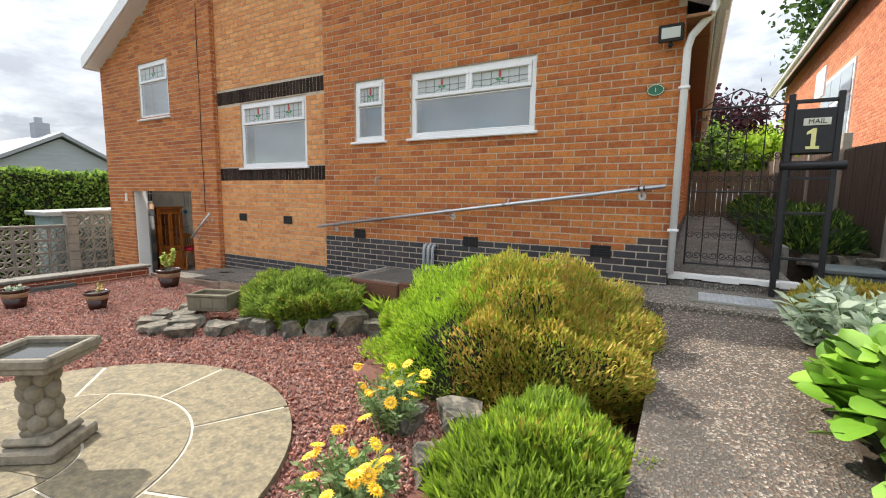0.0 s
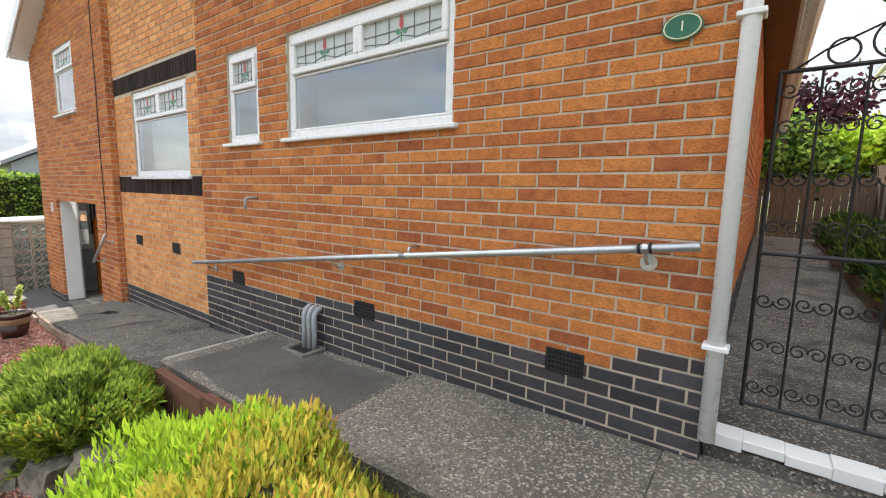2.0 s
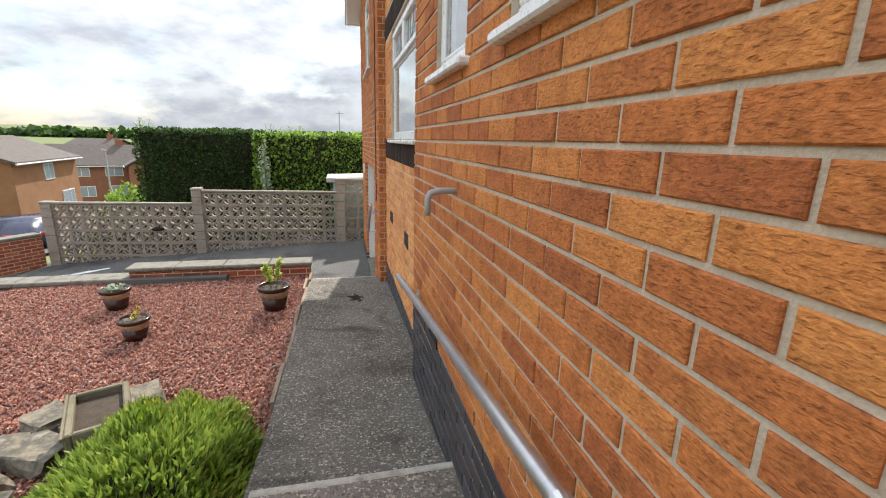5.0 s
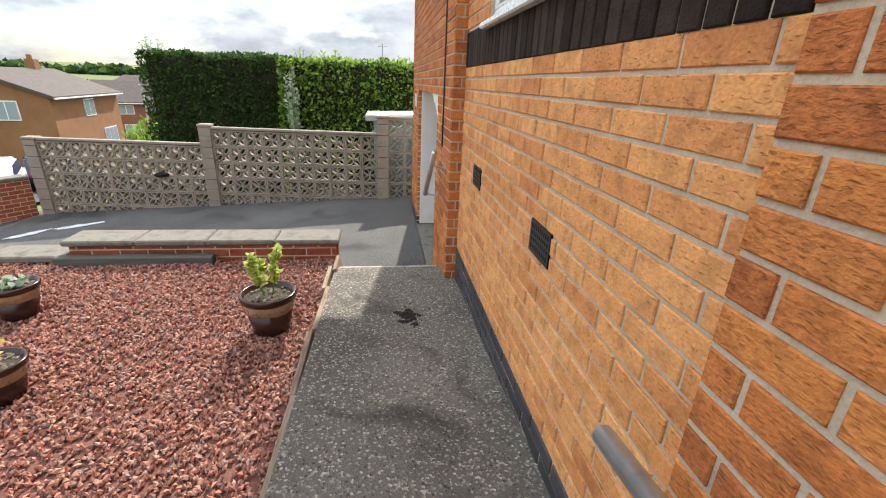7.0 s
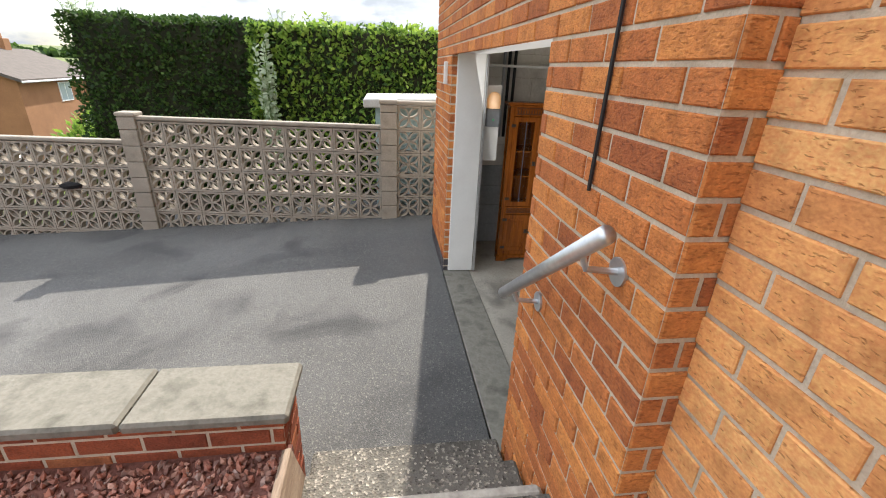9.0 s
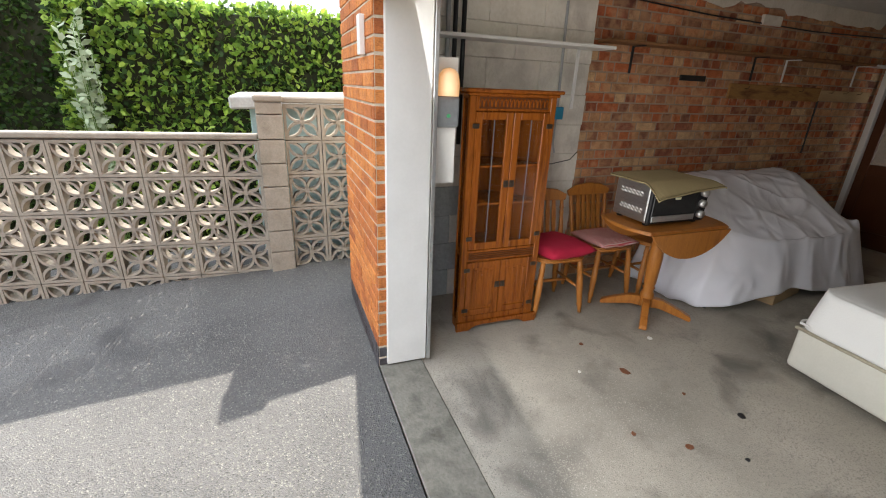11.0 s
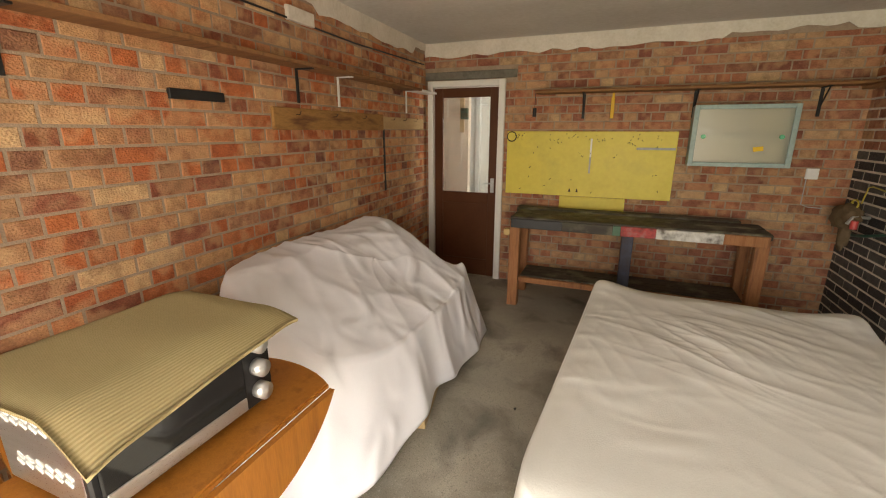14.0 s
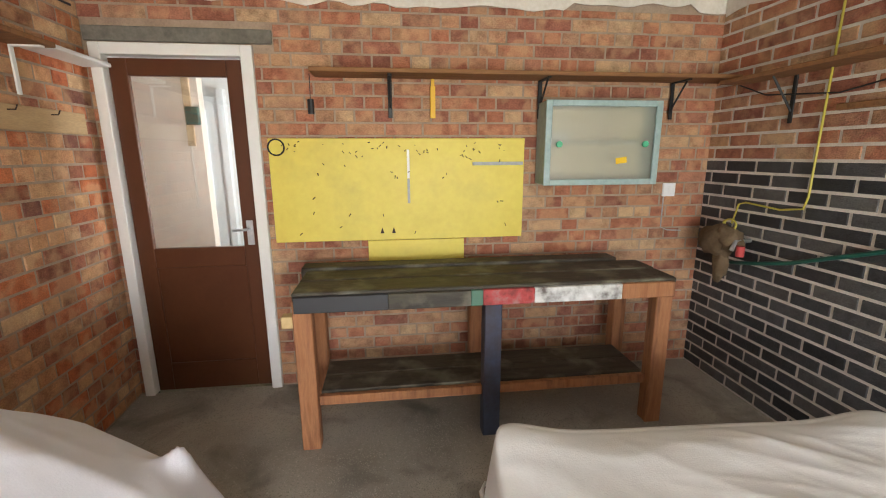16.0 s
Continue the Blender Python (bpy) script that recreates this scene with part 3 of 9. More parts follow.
def lay_bricks(parent, origin, u, n, u1, z1, holes, choose, near, bond="stretcher", z_phase=0.0, u_phase=0.0, limit=None, proud=0.006, gap=0.001):
    """Bricks on a wall's face. choose(u, z) gives the pair of materials or None; those inside near are objects, the rest one mesh a material."""
    origin, u, n = Vector(origin), Vector(u), Vector(n)
    turn = Matrix((u, -n, Vector((0, 0, 1)))).transposed().to_4x4()
    meshes, rest, singles = {}, {}, 0
    row = -1
    z = z_phase
    while z < z1:
        row += 1
        lo, hi = max(z, 0) + gap, min(z + BH, z1) - gap
        if hi - lo > 0.012:
            pieces = []
            a = u_phase - 0.5
            if bond == "stretcher":
                a += (row % 2) * (BL + BJ) / 2
                while a < u1:
                    pieces.append((a, a + BL))
                    a += BL + BJ
            else:
                k = row % 4
                a += [0, 0.06, 0.11, 0.17][k]
                while a < u1:
                    w = (BL - BJ) / 2 if (rng.random() < (0.92, 0.22, 0.80, 0.35)[k]) else BL
                    pieces.append((a, a + w))
                    a += w + BJ
            for a, b in pieces:
                spans = [(max(a, 0), min(b, u1))]
                for h in holes:
                    if h[1] < (lo + hi) / 2 < h[3]:
                        cut = []
                        for s, e in spans:
                            if h[2] <= s or h[0] >= e:
                                cut.append((s, e))
                            else:
                                cut += [(s, h[0]), (h[2], e)]
                        spans = cut
                for s, e in spans:
                    s, e = s + gap, e - gap
                    if e - s < 0.015:
                        continue
                    mid = ((s + e) / 2, (lo + hi) / 2)
                    if limit and mid[1] > limit(mid[0]):
                        continue
                    mats = choose(*mid)
                    if not mats:
                        continue
                    jut = proud + rng.uniform(-0.0015, 0.002)
                    place = origin + u * s + Vector((0, 0, lo))
                    if near and near[0] < mid[0] < near[2] and near[1] < mid[1] < near[3] and singles < 300:
                        key = (round(e - s, 3), round(hi - lo, 3), mats[0].name)
                        if key not in meshes:
                            me = bpy.data.meshes.new("brick")
                            v, f = brick_verts(e - s, hi - lo, proud)
                            me.from_pydata(v, [], f)
                            me.materials.append(mats[0])
                            meshes[key] = me
                        ob = new("brick", meshes[key])
                        ob.parent = parent
                        ob.matrix_world = Matrix.Translation(place + n * (jut - proud)) @ turn
                        singles += 1
                    else:
                        v, f = brick_verts(e - s, hi - lo, jut)
                        vs, fs = rest.setdefault(mats[1], ([], []))
                        base = len(vs)
                        vs += [place + turn.to_3x3() @ Vector(c) for c in v]
                        fs += [tuple(base + i for i in q) for q in f]
        z += BH + BJ
    for mat, (vs, fs) in rest.items():
        tagged(data_part("brickwork", vs, fs, mat, parent), kind="stuff")


def roof_line(x):
    """The underside of the gable's verge."""
    return 4.65 + 0.44 * (x + 11.5) if x < -6.8 else 3.66 - 0.44 * (x - 0.2)


# ---- the house front ----
Z0 = -0.6
BIG, SMALL, LIVING, UPPER = (-3.15, 2.66, -1.48, 3.48), (-4.11, 2.66, -3.58, 3.48), (-6.78, 2.36, -5.17, 3.45), (-9.93, 3.40, -8.82, 4.49)
OPENING = (-10.51, 0.0, -8.25, 1.97)


def shifted(h, x0, z0):
    return (h[0] - x0, h[1] - z0, h[2] - x0, h[3] - z0)


MX0, MX1, RX0, WX0, WX1 = -4.70, -0.06, -7.42, -11.52, -7.42
main_holes = [shifted(h, MX0, Z0) for h in (BIG, SMALL)]
wall_main = wall_body("wall_front_main", (MX0, 4.62, Z0), (1, 0, 0), (0, -1, 0), (MX1 - MX0, 3.55 - Z0), 0.28, main_holes, MORTAR,
                      "orange brick front wall above a blue brick plinth", [(0, roof_line(MX0) - Z0), (MX1 - MX0, roof_line(MX1) - Z0)])
rec_holes = [shifted(LIVING, RX0, Z0)]
wall_recess = wall_body("wall_front_recess", (RX0, 4.71, Z0), (1, 0, 0), (0, -1, 0), (MX0 - RX0, 3.8 - Z0), 0.20, rec_holes, MORTAR,
                        "paler orange brick wall set back between dark soldier bands", [(0, roof_line(RX0) - Z0), (0.62, roof_line(-6.8) - Z0), (MX0 - RX0, roof_line(MX0) - Z0)])
wing_holes = [shifted(UPPER, WX0, Z0), shifted((OPENING[0], Z0, OPENING[2], OPENING[3]), WX0, Z0)]
wall_wing = wall_body("wall_front_garage", (WX0, 4.62, Z0), (1, 0, 0), (0, -1, 0), (WX1 - WX0, 4.6 - Z0), 0.28, wing_holes, MORTAR,
                      "orange brick garage wall with an open doorway", [(0, roof_line(WX0) - Z0), (WX1 - WX0, roof_line(WX1) - Z0)])
wall_body("wall_side_east", (MX1, 4.90, Z0), (0, 1, 0), (1, 0, 0), (9.0, 3.6 - Z0), 0.25, [], MORTAR, "orange brick side wall of the house")
wall_body("wall_side_west", (WX0, 4.90, Z0), (0, 1, 0), (-1, 0, 0), (5.6, 4.6 - Z0), 0.006, [], MORTAR, "brick side wall of the garage wing")


def plinth_main(u, z):
    x, zz = u + MX0, z + Z0
    top = 1.31 if x < -2.75 else 1.385 if x < -0.57 else 1.46 if x < -0.38 else 1.54
    return M_DARK if zz < top else M_FRONT


def plinth_recess(u, z):
    zz = z + Z0
    if 2.13 < zz < 2.37 or 3.46 < zz < 3.70:
        return None
    return M_DARK if zz < 0.80 else M_PALE


PH = (1.31 - Z0) % 0.075 - 0.075
lay_bricks(wall_main, (MX0, 4.62, Z0), (1, 0, 0), (0, -1, 0), MX1 - MX0, 5.9 - Z0, main_holes, plinth_main, (1.75, 1.85, 4.5, 3.5), z_phase=PH, u_phase=0.13,
           limit=lambda u: roof_line(u + MX0) - Z0 - 0.05)
lay_bricks(wall_recess, (RX0, 4.71, Z0), (1, 0, 0), (0, -1, 0), MX0 - RX0, 6.8 - Z0, rec_holes, plinth_recess, (0.3, 1.1, 2.7, 2.73), z_phase=-0.0205, u_phase=-0.058,
           limit=lambda u: roof_line(u + RX0) - Z0 - 0.05)
lay_bricks(wall_wing, (WX0, 4.62, Z0), (1, 0, 0), (0, -1, 0), WX1 - WX0, 6.6 - Z0, wing_holes, lambda u, z: M_DARK if z + Z0 < 0.14 and u < 1.2 else M_FRONT, (3.2, 0.6, 4.0, 3.2),
           z_phase=PH + 0.03, limit=lambda u: roof_line(u + WX0) - Z0 - 0.05)
lay_bricks(wall_recess, (WX1, 4.62, Z0), (0, 1, 0), (1, 0, 0), 0.09, 6.3 - Z0, [], lambda u, z: M_FRONT, None, z_phase=PH + 0.03)
lay_bricks(wall_wing, (OPENING[0], 4.62, Z0), (0, 1, 0), (1, 0, 0), 0.06, 1.97 - Z0, [], lambda u, z: M_DARK if z + Z0 < 0.14 else M_FRONT, None, z_phase=PH + 0.03, proud=0.002)
lay_bricks(wall_main, (MX1, 4.62, Z0), (0, 1, 0), (1, 0, 0), 9.0, 3.6 - Z0, [], lambda u, z: M_FRONT if z + Z0 > 1.54 else M_DARK, None, z_phase=PH)
soldier = {}
for z0, z1 in ((2.145, 2.36), (3.47, 3.685)):
    x = RX0 + 0.012
    while x < MX0 - 0.07:
        if z0 not in soldier:
            v, f = brick_verts(0.065, z1 - z0, 0.008)
            soldier[z0] = bpy.data.meshes.new("soldier_brick")
            soldier[z0].from_pydata(v, [], f)
            soldier[z0].materials.append(M_SOLDIER[0])
        if not (z1 > LIVING[1] and z0 < LIVING[3] - 0.02 and LIVING[0] < x + 0.03 < LIVING[2]):
            ob = new("soldier_brick", soldier[z0])
            ob.parent = wall_recess
            ob.location = (x, 4.71, z0)
        x += 0.075

# roof: two slopes, verge boards and gutter
roof = thing("roof", "shallow gabled tiled roof with white verge boards", "roof", kind="structure")
for x0, x1 in ((-11.62, -6.8), (-6.8, 0.27)):
    bm = bmesh.new()
    o = [(x0, roof_line(x0) + 0.06), (x1, roof_line(x1) + 0.06), (x1, roof_line(x1) + 0.2), (x0, roof_line(x0) + 0.2)]
    prism(bm, o, 0, 9.7, pose(0, 4.36, 0) @ Matrix(((1, 0, 0, 0), (0, 0, 1, 0), (0, 1, 0, 0), (0, 0, 0, 1))))
    part("slope", bm, ROOFTILE, roof)
    bm = bmesh.new()
    o = [(x0, roof_line(x0) - 0.03), (x1, roof_line(x1) - 0.03), (x1, roof_line(x1) + 0.2), (x0, roof_line(x0) + 0.2)]
    prism(bm, o, 0, 0.03, pose(0, 4.32, 0) @ Matrix(((1, 0, 0, 0), (0, 0, 1, 0), (0, 1, 0, 0), (0, 0, 0, 1))))
    part("verge_board", bm, UPVC, roof)
    bm = bmesh.new()
    o = [(x0, roof_line(x0) - 0.03), (x1, roof_line(x1) - 0.03), (x1, roof_line(x1) + 0.0), (x0, roof_line(x0) + 0.0)]
    prism(bm, o, 0, 0.26, pose(0, 4.36, 0) @ Matrix(((1, 0, 0, 0), (0, 0, 1, 0), (0, 1, 0, 0), (0, 0, 0, 1))))
    part("soffit", bm, UPVC, roof)
part("fascia", boxed((0.14, 4.36, 3.52), (0.17, 14, 3.72)), UPVC, roof)
part("eaves_soffit", boxed((-0.05, 4.36, 3.50), (0.14, 14, 3.53)), ROUGHWOOD, roof)
part("gutter", tube(bmesh.new(), [(0.23, 4.34, 3.66), (0.23, 14, 3.66)], 0.06, 10), UPVC, roof, "white plastic gutter")
part("fascia", boxed((-11.60, 4.36, 4.56), (-11.57, 14, 4.74)), UPVC, roof)

# the closed inside of the house, behind the windows
tagged(part("wall_inner_house", boxed((-7.4, 5.9, 0.3), (-0.3, 5.95, 5.0), 0), PLASTER), "plain inner wall of the house", "wall", kind="structure")
tagged(part("floor_house", boxed((-7.4, 4.91, 1.45), (-0.35, 5.9, 1.5), 0), ROUGHWOOD), "plain floor inside the house", "floor", kind="structure")
tagged(part("ceiling_house", boxed((-11.3, 4.95, 4.62), (-0.35, 5.9, 4.68), 0), PLASTER), "plain ceiling inside the house", "ceiling", kind="structure")


def upvc_window(name, label, h, y, lights, blind=None, sill=True):
    """A white plastic window: lights are (x0, z0, x1, z1, leaded) as shares of the opening."""
    x0, z0, x1, z1 = h
    w = thing(name, label, "window", kind="structure")
    f, yy = 0.055, y + 0.02
    bm = bmesh.new()
    for lo, hi in (((x0, z0), (x1, z0 + f)), ((x0, z1 - f), (x1, z1)), ((x0, z0 + f), (x0 + f, z1 - f)), ((x1 - f, z0 + f), (x1, z1 - f))):
        box(bm, (lo[0], yy, lo[1]), (hi[0], yy + 0.07, hi[1]), 0.006)
    part("window_frame", bm, UPVC, w)
    if sill:
        part("window_sill", boxed((x0 - 0.05, y - 0.05, z0 - 0.035), (x1 + 0.05, y + 0.1, z0 - 0.002), 0.008), UPVC, w, "white plastic sill")
    for a, c, b, d, lead in lights:
        px0, px1 = x0 + f + a * (x1 - x0 - 2 * f), x0 + f + b * (x1 - x0 - 2 * f)
        pz0, pz1 = z0 + f + c * (z1 - z0 - 2 * f), z0 + f + d * (z1 - z0 - 2 * f)
        s = 0.045 if lead else 0.018
        sash_y = yy - (0.02 if lead else 0)
        bm = bmesh.new()
        for lo, hi in (((px0, pz0), (px1, pz0 + s)), ((px0, pz1 - s), (px1, pz1)), ((px0, pz0 + s), (px0 + s, pz1 - s)), ((px1 - s, pz0 + s), (px1, pz1 - s))):
            box(bm, (lo[0], sash_y, lo[1]), (hi[0], sash_y + 0.05, hi[1]), 0.006)
        part("casement", bm, UPVC, w)
        gx0, gx1, gz0, gz1 = px0 + s, px1 - s, pz0 + s, pz1 - s
        pane = part("pane", boxed((gx0, yy + 0.012, gz0), (gx1, yy + 0.022, gz1), 0), OBSCURE if lead else GLASS, w)
        pane.visible_shadow = False
        if lead:
            gy, cx, cz = yy + 0.010, (gx0 + gx1) / 2, (gz0 + gz1) / 2
            gw, gh = gx1 - gx0, gz1 - gz0
            bm = bmesh.new()
            for q in (0.16, 0.34, 0.66, 0.84):
                box(bm, (gx0 + q * gw - 0.003, gy - 0.003, gz0), (gx0 + q * gw + 0.003, gy, gz1))
            for q in (0.5,):
                box(bm, (gx0, gy - 0.003, gz0 + q * gh - 0.003), (gx1, gy, gz0 + q * gh + 0.003))
            tube(bm, [(gx0, gy, gz0 + 0.25 * gh), (cx - 0.2 * gw, gy, gz0 + 0.12 * gh), (cx, gy, gz0 + 0.3 * gh), (cx + 0.2 * gw, gy, gz0 + 0.12 * gh), (gx1, gy, gz0 + 0.25 * gh)], 0.003, 6)
            part("lead_came", bm, LEAD, w, "grey lead strips")
            for nm, mat, pts in (("tulip", REDGLASS, [(0, 0.02), (0.030, 0.07), (0.022, 0.14), (0, 0.19), (-0.022, 0.14), (-0.030, 0.07)]),
                                 ("leaf", GREENGLASS, [(0, 0.0), (0.05, 0.045), (0.10, 0.03), (0.06, -0.02)]),
                                 ("leaf", GREENGLASS, [(0, 0.0), (-0.06, -0.02), (-0.10, 0.03), (-0.05, 0.045)]),
                                 ("stem", GREENGLASS, [(0.008, 0.0), (0.005, -0.10), (-0.005, -0.10), (-0.008, 0.0)])):
                k = min(1.0, gh / 0.30, gw / 0.30)
                bm = bmesh.new()
                prism(bm, [(cx + p * k, -(cz + (q - 0.03) * k)) for p, q in pts], 0, 0.003, Matrix.Translation((0, gy - 0.002, 0)) @ pose(0, 0, 0, -90, 0, 0))
                part(nm, bm, mat, w)
    if blind == "slats":
        x, k = x0 + 0.07, 0
        while x < x1 - 0.09:
            part("blind_slat", boxed((-0.04, -0.001, z0 + 0.06), (0.04, 0.001, z1 - 0.06), 0, pose(x + 0.04, y + 0.22, 0, 0, 0, 28)), BLIND, w)
            x += 0.075
        blind = None
    if blind:
        part("blind", boxed((x0 - 0.1, y + 0.30, z0 - 0.1), (x1 + 0.1, y + 0.31, z1 + 0.1), 0), blind, w, "pale panel behind the glass")
    return w


OBSCURE = surf("obscure_glass", [(0.46, 0.50, 0.49), (0.54, 0.58, 0.57)], 9, 0.12, 60, 0.15, fine_amount=0.1)
LEAD = plain("lead", (0.16, 0.17, 0.18), 0.5, 0.4)
REDGLASS = plain("red_glass", (0.45, 0.06, 0.04), 0.15)
GREENGLASS = plain("green_glass", (0.07, 0.26, 0.12), 0.15)
BLIND = surf("pale_blind", [(0.60, 0.62, 0.62), (0.66, 0.68, 0.68)], 3, 0.9, 80, 0.05, fine_amount=0.05)
# bluish tone puts the sky's reflection in the panes into the panel's colour
SKYBLIND = surf("sky_toned_blind", [(0.50, 0.56, 0.59), (0.57, 0.63, 0.66)], 2, 0.9, 60, 0.05, fine_amount=0.05)
upvc_window("window_1", "white plastic window with two leaded tulip toplights", BIG, 4.62, [(0, 0.62, 0.5, 1, True), (0.5, 0.62, 1, 1, True), (0, 0, 1, 0.61, False)], SKYBLIND)
upvc_window("window_2", "narrow white plastic window with a leaded tulip toplight", SMALL, 4.62, [(0, 0.6, 1, 1, True), (0, 0, 1, 0.59, False)], SKYBLIND)
upvc_window("window_3", "white plastic window with leaded toplights and vertical blinds", LIVING, 4.71, [(0, 0.68, 0.5, 1, True), (0.5, 0.68, 1, 1, True), (0, 0, 1, 0.67, False)], "slats")
upvc_window("window_4", "white plastic upstairs window of the garage wing", UPPER, 4.62, [(0, 0.66, 1, 1, True), (0, 0, 1, 0.65, False)], BLIND)

# ---- garage shell ----
GX0, GX1, GY0, GY1, GZ = -11.30, -7.80, 4.90, 10.42, 2.42
SKEW = Matrix.Translation((-11.30, 4.90, 0)) @ pose(0, 0, 0, 0, 0, 1.98) @ Matrix.Translation((11.30, -4.90, 0))
WU, WN = SKEW.to_3x3() @ Vector((0, 1, 0)), SKEW.to_3x3() @ Vector((1, 0, 0))
GXN = -11.495
tagged(part("floor_garage", boxed((GXN, 4.62, -0.2), (GX1 + 0.02, GY1, 0.0), 0), GARAGEFLOOR), "stained grey concrete garage floor", "floor", kind="structure")
tagged(part("threshold", boxed((OPENING[0] - 0.01, 4.62, -0.2), (OPENING[2], 4.88, 0.012), 0.006), COPING), "worn pale concrete threshold strip", "threshold", kind="structure")
tagged(part("ceiling_garage", boxed((GXN, GY0, GZ), (GX1 + 0.1, GY1 + 0.1, GZ + 0.15), 0), PLASTER), "white plastered garage ceiling", "ceiling", kind="structure")
DOORH = (-11.45, 0.0, -10.63, 2.02)
wall_west = wall_body("wall_garage_west", (GX0, GY0, 0), WU, WN, (GY1 - GY0 + 0.02, GZ), 0.012, [], MORTAR_IN, "bare red brick garage wall")
back_hole = [(DOORH[0] - GXN, 0, DOORH[2] - GXN, DOORH[3])]
wall_north = wall_body("wall_garage_north", (GXN, GY1, 0), (1, 0, 0), (0, -1, 0), (GX1 - GXN, GZ), 0.12, back_hole, MORTAR_IN, "bare pinkish brick back wall of the garage")
wall_east = wall_body("wall_garage_east", (GX1, GY1, 0), (0, -1, 0), (-1, 0, 0), (GY1 - GY0, GZ), 0.3, [], MORTAR_PALE, "brick garage wall painted black below shelf height")
lay_bricks(wall_west, (GX0, GY0, 0), WU, WN, GY1 - GY0, 2.34, [(0, 0, 1.55, 2.5)], lambda u, z: M_COMMON, (1.55, 0.75, 4.6, 1.95), "mixed", z_phase=0.01, proud=0.004)
lay_bricks(wall_north, (GXN, GY1, 0), (1, 0, 0), (0, -1, 0), GX1 - GXN, 2.30, [*back_hole, (0.0, 2.02, 0.98, 2.15)], lambda u, z: M_PINK, (0.75, 0.5, 3.5, 2.0), "mixed", z_phase=0.01, proud=0.004)
lay_bricks(wall_east, (GX1, GY1, 0), (0, -1, 0), (-1, 0, 0), GY1 - GY0, 2.34, [], lambda u, z: M_BLACK if z < 1.44 else M_PINK, (0.0, 0.2, 2.4, 1.44), z_phase=0.01, proud=0.005, gap=0.003)
# ragged plaster left along the tops of the walls
for nm, o, u, n, length in (("plaster_strip", (GXN, GY1 - 0.008, 0), (1, 0, 0), (0, -1, 0), GX1 - GXN), ("plaster_strip", Vector((GX0, GY0, 0)) + WU * 1.6 + WN * 0.008, WU, WN, GY1 - GY0 - 1.62), ("plaster_strip", (GX1 - 0.008, GY0 + 0.3, 0), (0, 1, 0), (-1, 0, 0), GY1 - GY0 - 0.32)):
    bm = bmesh.new()
    o, u, n = Vector(o), Vector(u), Vector(n)
    k = 60
    lower = [2.29 + 0.035 * noise.noise((i * 0.37, o.x, 1)) + (0.05 if noise.noise((i * 0.11, o.y, 5)) > 0.25 else 0) for i in range(k + 1)]
    fr = [(bm.verts.new(o + u * (length * i / k) + Vector((0, 0, lower[i])) + n * 0.006), bm.verts.new(o + u * (length * i / k) + Vector((0, 0, GZ)) + n * 0.006)) for i in range(k + 1)]
    bk = [bm.verts.new(a.co - n * 0.006) for a, b in fr]
    for i in range(k):
        bm.faces.new((fr[i][0], fr[i + 1][0], fr[i + 1][1], fr[i][1]))
        bm.faces.new((bk[i], bk[i + 1], fr[i + 1][0], fr[i][0]))
    tagged(part(nm, bm, OLDPLASTER), "ragged white plaster along the wall top", "plaster", kind="structure")
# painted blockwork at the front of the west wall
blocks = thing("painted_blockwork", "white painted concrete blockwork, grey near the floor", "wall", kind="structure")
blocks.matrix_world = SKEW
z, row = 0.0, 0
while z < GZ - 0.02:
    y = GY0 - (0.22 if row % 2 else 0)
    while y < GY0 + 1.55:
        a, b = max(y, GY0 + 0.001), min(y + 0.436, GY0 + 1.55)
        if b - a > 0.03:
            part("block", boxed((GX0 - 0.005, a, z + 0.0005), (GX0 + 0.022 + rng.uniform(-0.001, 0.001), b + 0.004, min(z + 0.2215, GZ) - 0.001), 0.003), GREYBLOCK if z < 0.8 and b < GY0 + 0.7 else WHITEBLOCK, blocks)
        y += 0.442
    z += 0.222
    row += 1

# door frame lining of the opening, the track and head
opening = thing("garage_door_lining", "white painted board lining of the garage opening", "door frame", kind="structure")
part("jamb", boxed((-10.515, 4.665, 0.02), (-10.485, 4.90, 1.99), 0.004), WHITEPAINT, opening)
part("jamb", boxed((-8.275, 4.665, 0.02), (-8.245, 4.90, 1.99), 0.004), WHITEPAINT, opening)
part("head", boxed((-10.485, 4.665, 1.955), (-8.275, 4.90, 1.985), 0.004), WHITEPAINT, opening)
part("track", boxed((-10.487, 4.903, 0.02), (-10.474, 4.925, 1.99), 0.002), GALV, opening, "galvanised steel door track")
part("track", boxed((-8.298, 4.905, 0.02), (-8.273, 4.945, 1.99), 0.002), GALV, opening, "galvanised steel door track")
tagged(part("head_beam", boxed((-11.3, 4.905, 1.99), (-7.85, 5.0, 2.2), 0.005), ROUGHWOOD), "rough timber lintel over the garage opening", "beam", kind="structure")

